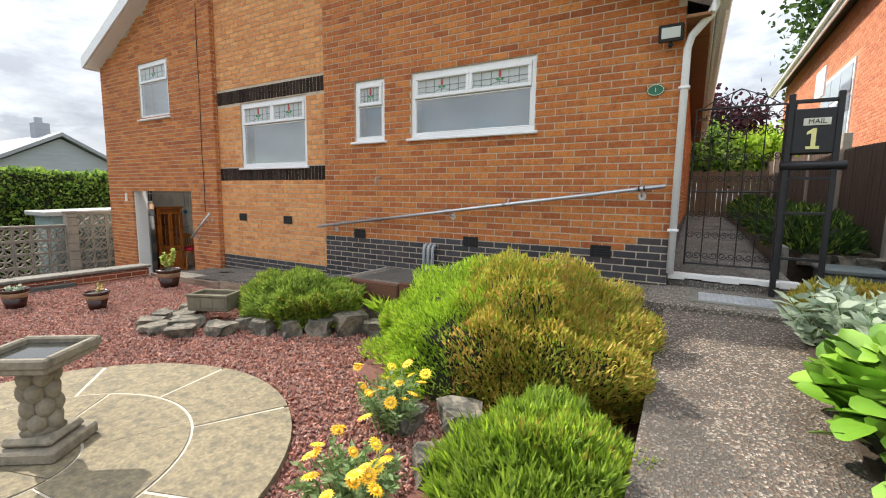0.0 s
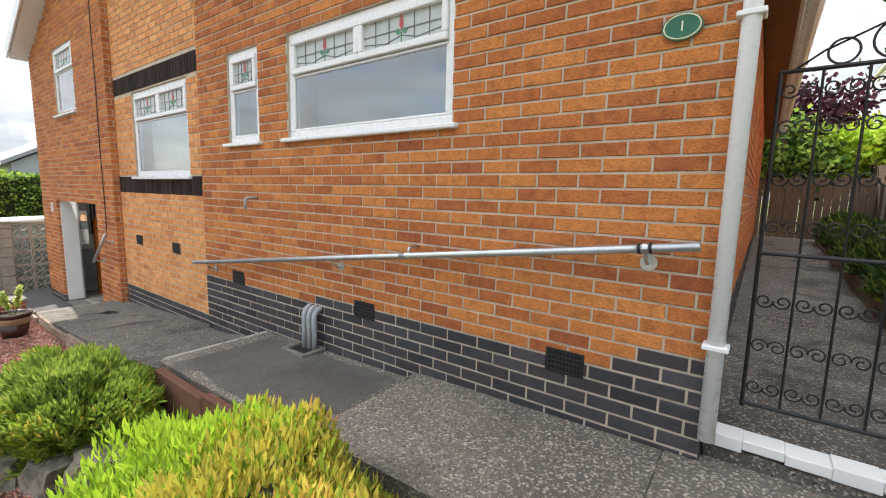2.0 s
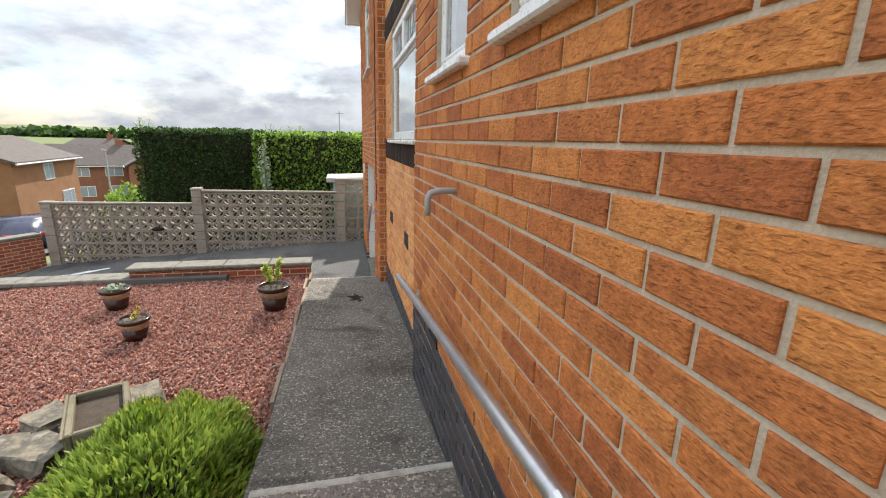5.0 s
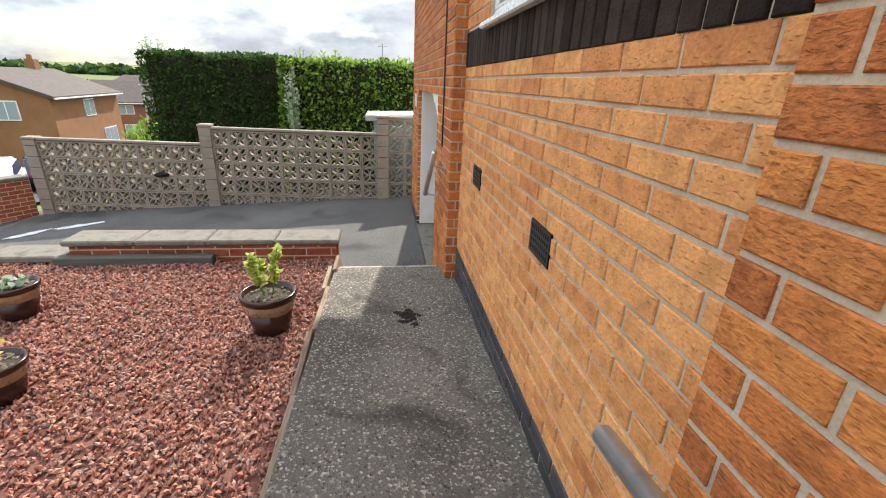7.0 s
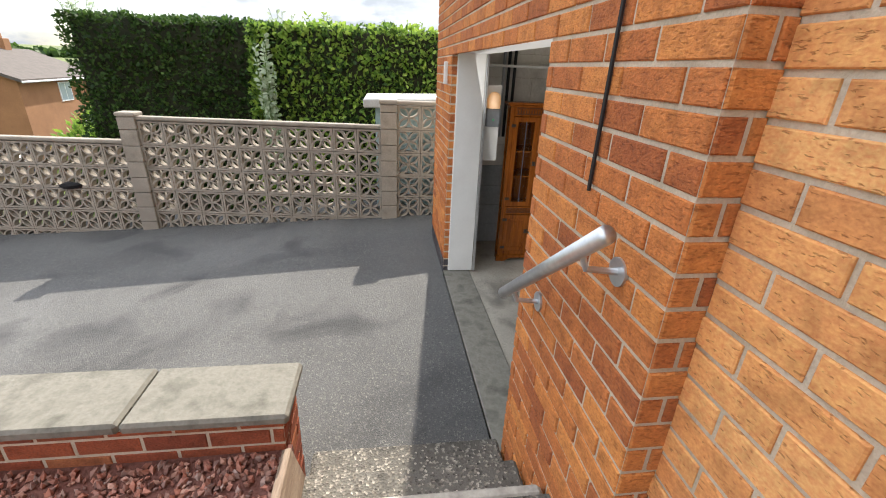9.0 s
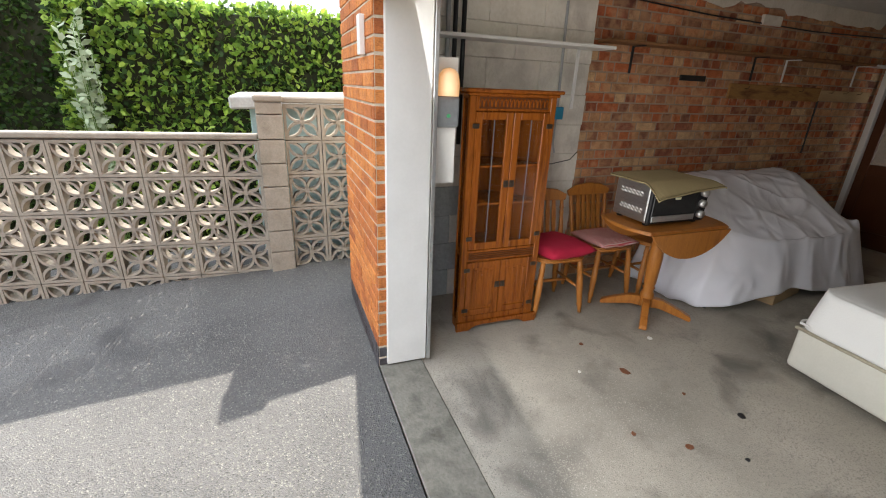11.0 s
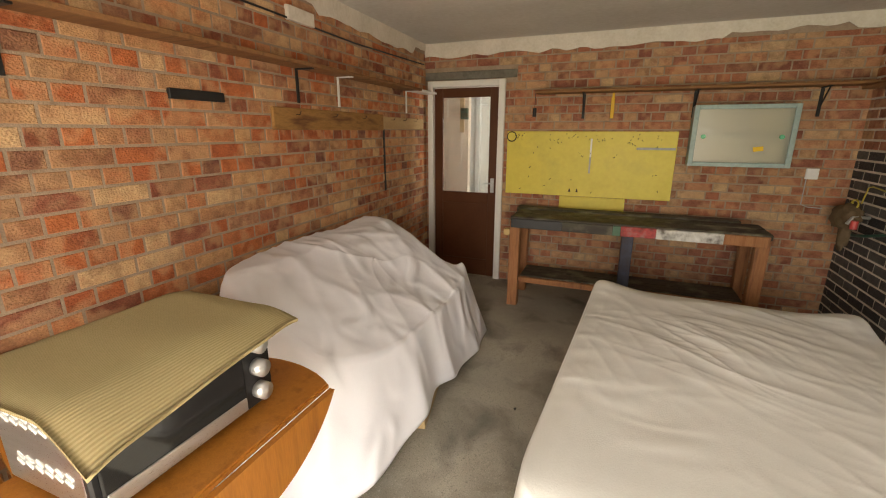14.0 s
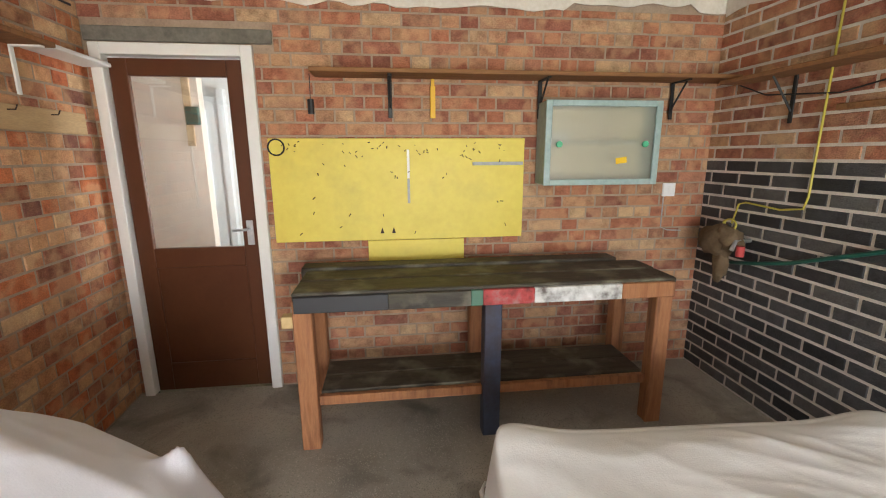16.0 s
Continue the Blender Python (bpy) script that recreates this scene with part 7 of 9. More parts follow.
def house(name, label, at, turn, w, d, h, rise, mat, windows, roofmat=ROOFTILE, cat="house"):
    t = thing(name, label, cat, at, turn)
    part("wall", boxed((-w / 2, -d / 2, -1.5), (w / 2, d / 2, h), 0), mat, t)
    bm = bmesh.new()
    prism(bm, [(-d / 2, h), (d / 2, h), (0, h + rise - 0.1)], -w / 2 + 0.01, w / 2 - 0.01, Matrix(((0, 0, 1, 0), (1, 0, 0, 0), (0, 1, 0, 0), (0, 0, 0, 1))))
    part("gable", bm, mat, t)
    bm = bmesh.new()
    prism(bm, [(-d / 2 - 0.35, h - 0.12), (0, h + rise), (d / 2 + 0.35, h - 0.12), (d / 2 + 0.35, h + 0.06), (0, h + rise + 0.18), (-d / 2 - 0.35, h + 0.06)], -w / 2 - 0.25, w / 2 + 0.25, Matrix(((0, 0, 1, 0), (1, 0, 0, 0), (0, 1, 0, 0), (0, 0, 0, 1))))
    roof_part = part("roof", bm, roofmat, t)
    part("chimney", box(boxed((w * 0.2, -0.3, h + rise - 0.5), (w * 0.2 + 0.7, 0.3, h + rise + 0.8), 0.02), (w * 0.2 + 0.1, -0.15, h + rise + 0.8), (w * 0.2 + 0.3, 0.15, h + rise + 1.1), 0.02), mat, roof_part)
    part("gutter", tube(bmesh.new(), [(-w / 2 - 0.25, -d / 2 - 0.4, h - 0.08), (w / 2 + 0.25, -d / 2 - 0.4, h - 0.08)], 0.06, 6), UPVC, t)
    for face, u, z, ww, hh in windows:
        m = {"s": pose(u, -d / 2, z), "e": pose(w / 2, u, z, 0, 0, 90), "w": pose(-w / 2, u, z, 0, 0, -90), "n": pose(u, d / 2, z, 0, 0, 180)}[face]
        wi = part("window", boxed((-ww / 2, -0.05, -hh / 2), (ww / 2, 0.02, hh / 2), 0, m), UPVC, t)
        k = max(1, round(ww / 0.7))
        for i in range(k):
            a = -ww / 2 + 0.06 + (ww - 0.06) * i / k
            b = -ww / 2 + (ww - 0.06) * (i + 1) / k
            part("pane", boxed((a, -0.06, -hh / 2 + 0.07), (b, -0.052, hh / 2 - 0.07), 0, m), bpy.data.materials["far_glass"], wi)
    return t


PALEBRICK = surf("buff_far_brick", [(0.25, 0.12, 0.055), (0.32, 0.155, 0.072)], 1, 0.9, 20, 0.2)
DARKBRICK = surf("brown_far_brick", [(0.24, 0.10, 0.06), (0.30, 0.14, 0.08)], 1, 0.9, 20, 0.2)
BOARD = surf("grey_cladding", [(0.30, 0.32, 0.36), (0.36, 0.38, 0.42)], 1, 0.8, 20, 0.1, stretch=(1, 1, 12))
house("bungalow", "grey-clad bungalow gable beyond the hedge", (-31.5, 9.08, -0.6), 0, 9.0, 5.0, 3.72, 1.45, BOARD, [("e", 1.7, 2.55, 1.3, 1.3), ("e", -0.9, 2.55, 1.1, 1.3)], surf("grey_roof", [(0.24, 0.25, 0.28), (0.30, 0.31, 0.34)], 1, 0.8, 20, 0.1), "bungalow")
house("house", "buff brick house down the street", (-40.4, -21.4, -4.6), 188, 10.1, 8.0, 4.86, 1.5, PALEBRICK, [("s", -0.1, 4.0, 1.5, 1.2), ("s", 2.6, 1.75, 2.2, 1.2), ("w", -1.6, 4.0, 1.3, 1.2), ("w", 2.0, 4.0, 1.3, 1.2), ("w", 0.5, 1.5, 1.8, 1.2)])
house("house", "dark-roofed brick house further down the street", (-63.4, -24.5, -5.2), 114, 9, 7.5, 3.85, 2.1, DARKBRICK, [("s", -1.7, 3.1, 1.5, 1.0), ("s", 1.3, 3.1, 1.7, 1.0), ("s", -1.4, 0.9, 1.5, 1.2), ("s", 1.6, 0.9, 1.6, 1.2)])
house("house", "brick house with a brown tiled roof", (-63.0, -17.6, -5.2), 24, 8, 7.0, 3.9, 2.2, DARKBRICK, [("e", -1.3, 3.0, 1.5, 1.0), ("e", 1.5, 3.0, 1.5, 1.0), ("e", 0, 1, 1.6, 1.2)])
house("house", "far brick house at the street's end", (-85.0, -34.0, -5.6), 60, 10, 8, 4.8, 2.0, DARKBRICK, [("s", 2, 3.4, 1.5, 1.2), ("s", -2, 3.4, 1.5, 1.2)])
ROADM = speckled("road_asphalt", (0.075, 0.075, 0.078), [(0.12, 0.12, 0.12), (0.05, 0.05, 0.05)], 60, 0.3, 0.9)
sheet("road", -60, 14, -16, -7.2, lambda x, y: far_z(x, y) + 0.12 - 0.0 * x, 60, 6, ROADM, "grey asphalt street running downhill", "road")


def car(at, turn, body, label):
    t = thing("parked_car", label, "car", at, turn)
    prof = [(-2.0, 0.28), (2.0, 0.28), (2.05, 0.62), (1.95, 0.86), (1.15, 0.95), (0.45, 1.42), (-1.25, 1.45), (-1.85, 1.0), (-2.05, 0.85)]
    bm = bmesh.new()
    prism(bm, prof, -0.82, 0.82, pose(0, 0, 0, 90, 0, 0))
    bmesh.ops.bevel(bm, geom=bm.edges[:], offset=0.09, segments=2, affect="EDGES")
    part("body", bm, body, t, "", True)
    for s in (1, -1):
        bm = bmesh.new()
        prism(bm, [(-1.55, 1.0), (0.95, 1.0), (0.40, 1.34), (-1.2, 1.36)], 0, 0.02, pose(0, -0.83 * s + (0.0 if s > 0 else -0.02), 0, 90, 0, 0))
        part("side_window", bm, plain("car_glass", (0.02, 0.025, 0.03), 0.05) if "car_glass" not in bpy.data.materials else bpy.data.materials["car_glass"], t)
        for x in (-1.25, 1.3):
            w = part("wheel", tube(bmesh.new(), [(x, 0.70 * s, 0.31), (x, 0.86 * s, 0.31)], 0.31, 18), BLACKPLASTIC, t)
            part("rim", tube(bmesh.new(), [(x, 0.80 * s, 0.31), (x, 0.865 * s, 0.31)], 0.19, 14), GALV, w)
        part("tail_lamp", boxed((-2.07, 0.55 * s - 0.14, 0.78), (-1.98, 0.55 * s + 0.14, 0.95), 0.02), plain("red_lens", (0.4, 0.02, 0.02), 0.2) if "red_lens" not in bpy.data.materials else bpy.data.materials["red_lens"], t)
    part("rear_window", boxed((-1.80, -0.6, 1.05), (-1.42, 0.6, 1.08), 0, pose(0, 0, 0.28, 0, 0, 0) @ pose(-0.4, 0, 0.1, 0, -50, 0) @ pose(1.3, 0, -1.0)), bpy.data.materials["car_glass"], t)
    part("number_plate", boxed((-2.08, -0.26, 0.52), (-2.05, 0.26, 0.63), 0), plain("plate_yellow", (0.7, 0.55, 0.05), 0.4) if "plate_yellow" not in bpy.data.materials else bpy.data.materials["plate_yellow"], t)
    return t


car((-24.5, -9.8, far_z(-24.5, -9.8) + 0.12), 214, plain("dark_blue_paint", (0.02, 0.025, 0.06), 0.15), "dark blue hatchback parked on the street")
car((-20.3, -9.0, far_z(-20.3, -9.0) + 0.12), 211, plain("white_car_paint", (0.75, 0.75, 0.75), 0.2), "white car parked on the street")
street_wall = wall_body("boundary_wall", (-11.62, -3.13, -1.4), (-0.834, 0.552, 0), (0.552, 0.834, 0), (1.52, 1.52), 0.22, [], MORTAR, "red brick boundary wall with coping by the drive")
lay_bricks(street_wall, (-11.62, -3.13, -1.4), (-0.834, 0.552, 0), (0.552, 0.834, 0), 1.52, 1.52, [], lambda u, z: M_GARDEN, None, proud=0.004)
part("coping", boxed((0, -0.03, 0.12), (1.52, 0.25, 0.18), 0.01, pose(-11.62, -3.13, 0, 0, 0, math.degrees(math.atan2(0.552, -0.834)))), COPING, street_wall)
for i, (x, y, rx) in enumerate(((-19.2, -3.2, 1.25), (-21, -1.8, 1.0))):
    shrub("street_shrub", "rounded clipped green bush by the street", (x, y, far_z(x, y) - 0.1), (rx, rx, 2.5), [(L_BRAMBLE, 2500, None), (L_TIP, 900, 0.0)], 60 + i, 0, 0.14, 0.06, 0.3)
r = random.Random(77)
for i in range(9):
    x, y = -70 - r.uniform(0, 60), r.uniform(-45, 25)
    tree("tree", "distant leafy tree below the hillside", (x, y, far_z(x, y)), r.uniform(5, 8), 2.6, [(L_HEDGE, 1.0)], 1400, 80 + i, 0.5)
# far woods on the skyline
pts, dirs = [], []
rs = np.random.RandomState(4)
for i in range(9000):
    y = rs.uniform(-420, 420)
    x = -300 + 20 * noise.noise((y * 0.01, 0, 0)) + rs.uniform(-6, 6)
    pts.append((x, y, far_z(x, y) + rs.uniform(0, 7) * (0.5 + 0.5 * noise.noise((y * 0.03, 2, 0)))))
    dirs.append(rs.normal(size=3))
tagged(blades("woodland", pts, dirs, 3.5, 2.6, L_HEDGE, None, "", 3, fat=1.4), "dark wooded ridge on the horizon", "woods", kind="stuff")
tree("tree", "dark bushy treetop showing above the hedge", (-34, 2.5, -3.0), 6.4, 1.15, [(L_HEDGE, 1.0)], 3000, 71, 0.22)
tagged(part("lamp_post", tube(tube(bmesh.new(), [(-40, -13.2, -4.6), (-40, -13.1, 1.0)], [0.09, 0.06], 8), [(-40, -13.1, 1.0), (-39.2, -12.9, 1.15)], 0.05, 6), GALV), "thin grey lamp post down the street", "lamp post")
for k, (x, y, z, hh) in enumerate(((-15.9, -1.2, 2.2, 0.6), (-16.0, 2.2, 2.2, 0.55), (-15.6, 3.0, 2.2, 0.5), (-15.7, 4.7, 2.2, 0.45))):
    leafy("hedge_sprig", "wispy pale sprigs rising from the hedge top", (x, y, z), 7, 0.09, 0.035, L_PALE if k < 2 else L_TIP, 90 + k, 0.35, hh, 10)
lamp = thing("street_lamp", "grey street lamp across the road", "street lamp", (-3.2, -9.2, -0.6))
part("pole", tube(bmesh.new(), [(0, 0, 0), (0, 0, 6.2)], [0.07, 0.045], 10), GALV, lamp)
part("arm", tube(bmesh.new(), [(0, 0, 6.1), (-0.8, 0, 6.25)], 0.03, 8), GALV, lamp)
part("head", boxed((-1.5, -0.12, 6.2), (-0.75, 0.12, 6.32), 0.03), GREYPIPE, lamp)
tagged(part("antenna", tube(tube(bmesh.new(), [(0, 0, -3), (0, 0, 1.5)], 0.03, 6), [(0, -0.3, 1.35), (0, 0.3, 1.35)], 0.02, 6), GREYPIPE), "thin television aerial on a pole", "aerial").matrix_world = pose(-34, 4.14, 2.7)

# ---- garage: door to the house, lobby ----
lobby_wall = surf("pink_emulsion", [(0.72, 0.60, 0.52), (0.78, 0.66, 0.58)], 2, 0.9, 40, 0.05, fine_amount=0.05)
lobby_white = surf("white_emulsion", [(0.78, 0.78, 0.76), (0.84, 0.84, 0.82)], 2, 0.9, 40, 0.05, fine_amount=0.05)
for nm, lo, hi, mat in (("wall_lobby_west", (-13.6, 10.545, 0), (-13.5, 12.6, 2.42), lobby_wall), ("wall_lobby_north", (-13.5, 12.55, 0), (-8.6, 12.62, 2.42), lobby_white), ("wall_lobby_partition", (-13.5, 11.6, 0), (-11.405, 11.7, 2.42), lobby_wall), ("wall_lobby_south", (-13.5, 10.43, 0), (-11.54, 10.54, 2.42), lobby_wall), ("wall_lobby_east", (-9.55, 10.545, 0), (-9.48, 12.55, 2.42), lobby_white),
                        ("floor_lobby", (-13.5, 10.54, -0.1), (-8.6, 12.6, 0.0), GARAGEFLOOR), ("ceiling_lobby", (-13.5, 10.545, 2.42), (-8.6, 12.6, 2.5), lobby_white)):
    tagged(part(nm, boxed(lo, hi, 0), mat), "plain pale painted surface of the lobby", "wall" if nm.startswith("wall") else nm.split("_")[0], kind="structure")
out_door = thing("door_2", "white plastic half-glazed outer door in the lobby", "door", (-12.38, 12.52, 0), kind="structure")
part("leaf", boxed((-0.02, -0.03, 0.02), (0.80, 0.02, 2.05), 0.006), UPVC, out_door)
# the pane emits a little, in place of daylight behind the glass
part("pane", boxed((0.10, -0.04, 1.0), (0.68, -0.032, 1.92), 0), plain("glowing_obscure_glass", (0.75, 0.82, 0.86), 0.3, emit=(0.85, 0.93, 1.0), power=0.06), out_door)
part("panel", boxed((0.10, -0.04, 0.15), (0.68, -0.031, 0.85), 0.006), UPVC, out_door)
for a in (-0.09, 0.805):
    part("frame", boxed((a, -0.06, 0.0), (a + 0.065, 0.02, 2.12), 0.004), UPVC, out_door)
gbox = part("green_box", boxed((-0.05, -0.05, -0.07), (0.05, 0.0, 0.07), 0.006), surf("dark_green_plastic", [(0.015, 0.05, 0.035), (0.02, 0.07, 0.05)], 5, 0.5, 40, 0.03))
gbox.matrix_world = pose(-11.452, 11.60, 1.785)
tagged(gbox, "small dark green box on the lobby wall", "box")
tagged(part("timber_strip", boxed((-11.52, 11.585, 1.55), (-11.46, 11.60, 2.42), 0.003), surf("pale_strip_wood", [(0.50, 0.34, 0.20), (0.58, 0.42, 0.27)], 4, 0.7, 40, 0.1, stretch=(4, 4, 0.6))), "pale bare timber strip at the end of the lobby wall", "strip", kind="structure")
cas = thing("door_frame", "white painted softwood door frame", "door frame", kind="structure")
for lo, hi in (((-11.452, 10.385, 0), (-11.395, 10.54, 2.06)), ((-10.69, 10.385, 0), (-10.625, 10.54, 2.06)), ((-11.395, 10.385, 2.0), (-10.69, 10.54, 2.06))):
    part("architrave", boxed(lo, hi, 0.004), WHITEPAINT, cas)
door = thing("door_1", "dark brown half-glazed door, closed", "door", (-11.39, 10.43, 0.01), kind="structure")
DW = 0.695
for lo, hi in (((0, 0, 0), (0.09, 0.04, 1.98)), ((DW - 0.09, 0, 0), (DW, 0.04, 1.98)), ((0.09, 0, 1.89), (DW - 0.09, 0.04, 1.98)), ((0.09, 0, 0.80), (DW - 0.09, 0.04, 0.92)), ((0.09, 0, 0), (DW - 0.09, 0.04, 0.18))):
    part("rail", boxed(lo, hi, 0.004), BROWNDOOR, door)
part("panel", boxed((0.09, 0.012, 0.18), (DW - 0.09, 0.03, 0.80), 0.002), BROWNDOOR, door)
g = part("pane", boxed((0.09, 0.016, 0.92), (DW - 0.09, 0.021, 1.89), 0), GLASS, door)
g.visible_shadow = False
hb = part("handle_plate", boxed((DW - 0.065, -0.006, 0.93), (DW - 0.025, 0.0, 1.08), 0.003), GALV, door, "chrome lever handle plate")
part("lever", tube(bmesh.new(), [(DW - 0.045, -0.004, 1.03), (DW - 0.045, -0.045, 1.03), (DW - 0.13, -0.05, 1.028)], 0.008, 8), GALV, hb, "chrome lever")
tagged(part("lintel", boxed((-11.48, 10.405, 2.07), (-10.52, 10.43, 2.145), 0.004), COPING), "plain concrete lintel over the inner door", "lintel", kind="structure")

# ---- corner display cabinet ----
CAB_H, CW = 1.60, 0.60
cab = thing("display_cabinet", "golden oak corner display cabinet with glazed doors", "cabinet", (-10.76, 5.51, 0.0), 90)
# its front looks along -y in its own frame, which is turned to face the garage
bm = bmesh.new()
out = [(-0.29, 0.0), (0.29, 0.0), (0.29, 0.10), (0.06, 0.40), (-0.06, 0.40), (-0.29, 0.10)]
inn = [(-0.27, 0.02), (0.27, 0.02), (0.27, 0.09), (0.05, 0.38), (-0.05, 0.38), (-0.27, 0.09)]
prism(bm, out, 0.05, 0.07)
prism(bm, out, 0.545, 0.565)
prism(bm, out, 1.52, 1.54)
part("carcass", bm, OAK, cab)
for (a, b) in zip(out[1:], out[2:] + out[:1]):
    if a == out[-1]:
        continue
    d = Vector((b[0] - a[0], b[1] - a[1]))
    part("back_panel", boxed((0, 0, 0.05), (d.length, 0.012, 1.54), 0.001, pose(a[0], a[1], 0, 0, 0, math.degrees(math.atan2(d.y, d.x)))), OAK, cab)
for x in (-0.29, 0.25):
    part("stile", boxed((x, -0.008, 0.04), (x + 0.04, 0.03, 1.54), 0.004), OAK, cab)
for z0, z1 in ((0.045, 0.10), (0.505, 0.585), (1.455, 1.54)):
    part("front_rail", boxed((-0.25, -0.006, z0), (0.25, 0.02, z1), 0.003), OAK, cab)
foot = [(-0.31, 0.0), (-0.215, 0.0), (-0.195, 0.018), (-0.165, 0.03), (-0.12, 0.035), (0.12, 0.035), (0.165, 0.03), (0.195, 0.018), (0.215, 0.0), (0.31, 0.0), (0.31, 0.062), (-0.31, 0.062)]
part("plinth", prism(bmesh.new(), foot, 0.0, 0.024, pose(0, -0.008, 0, 90, 0, 0)), OAK, cab, "bracket-footed plinth board")
for x in (-0.29, 0.266):
    part("foot", boxed((x, -0.004, 0.0), (x + 0.024, 0.10, 0.052), 0.003), OAK, cab)
part("cornice", box(boxed((-0.325, -0.038, 1.556), (0.325, 0.13, 1.578), 0.008), (-0.305, -0.020, 1.538), (0.305, 0.12, 1.556), 0.006), OAK, cab)
part("frieze", boxed((-0.232, -0.0085, 1.468), (0.232, -0.003, 1.533), 0.002), OAKDARK, cab, "dark carved frieze panel")
for i in range(18):
    part("carved_arch", tube(bmesh.new(), [(-0.2295 + i * 0.0255 + 0.0128 - 0.0115 * math.cos(a), -0.0095, 1.478 + 0.044 * math.sin(a)) for a in (0, 0.5, 1.05, 1.57, 2.09, 2.64, 3.14)], 0.0032, 5), OAK, cab)
bm = bmesh.new()
for z in (0.524, 0.537, 0.550, 0.563):
    tube(bm, [(-0.24, -0.008, z), (0.24, -0.008, z)], 0.0045, 6)
part("reeded_rail", bm, OAKDARK, cab, "reeded middle rail")
IRONH = plain("antique_brass", (0.06, 0.045, 0.03), 0.5, 0.7)
for s in (-1, 1):
    x0, x1 = (-0.25, -0.002) if s < 0 else (0.002, 0.25)
    dr = new("glazed_door")
    dr.parent = cab
    for lo, hi in (((x0, 0.59), (x0 + 0.045, 1.45)), ((x1 - 0.045, 0.59), (x1, 1.45)), ((x0 + 0.045, 0.59), (x1 - 0.045, 0.638)), ((x0 + 0.045, 1.405), (x1 - 0.045, 1.45))):
        part("door_rail", boxed((lo[0], -0.014, lo[1]), (hi[0], 0.008, hi[1]), 0.004), OAK, dr)
    p = part("pane", boxed((x0 + 0.045, -0.004, 0.638), (x1 - 0.045, 0.0, 1.405), 0), CABGLASS, dr)
    p.visible_shadow = False
    part("lead_strip", boxed(((x0 + x1) / 2 - 0.003, -0.007, 0.638), ((x0 + x1) / 2 + 0.003, -0.0045, 1.405), 0), LEAD, dr)
    lo_d = new("panelled_door")
    lo_d.parent = cab
    for lo, hi in (((x0, 0.105), (x0 + 0.04, 0.50)), ((x1 - 0.04, 0.105), (x1, 0.50)), ((x0 + 0.04, 0.105), (x1 - 0.04, 0.15)), ((x0 + 0.04, 0.458), (x1 - 0.04, 0.50))):
        part("door_rail", boxed((lo[0], -0.014, lo[1]), (hi[0], 0.008, hi[1]), 0.004), OAK, lo_d)
    part("door_panel", boxed((x0 + 0.04, -0.004, 0.15), (x1 - 0.04, 0.004, 0.458), 0), OAK, lo_d)
    for k in range(4):
        xx = x0 + 0.063 + k * 0.041
        part("linenfold", boxed((xx - 0.013, -0.012, 0.165 + 0.012 * (k % 2)), (xx + 0.013, -0.004, 0.445 - 0.012 * (k % 2)), 0.006), OAK, lo_d)
    for z in (0.15, 0.45, 0.67, 1.37):
        xx = x0 if s < 0 else x1 - 0.0
        part("hinge", boxed((xx - 0.022, -0.020, z - 0.014), (xx + 0.022, -0.013, z + 0.014), 0.003), IRONH, cab, "antique brass hinge")
    for z in (0.325, 1.02):
        xx = -0.02 if s < 0 else 0.02
        bm = boxed((xx - 0.017, -0.019, z - 0.022), (xx + 0.017, -0.013, z + 0.022), 0.004)
        tube(bm, [(xx - 0.01, -0.026, z + 0.01), (xx - 0.01, -0.030, z - 0.012), (xx + 0.01, -0.030, z - 0.012), (xx + 0.01, -0.026, z + 0.01)], 0.003, 6)
        part("pull", bm, IRONH, cab, "antique brass drop pull")
for z in (0.88, 1.12):
    part("shelf", prism(bmesh.new(), inn, z, z + 0.012), OAK, cab)

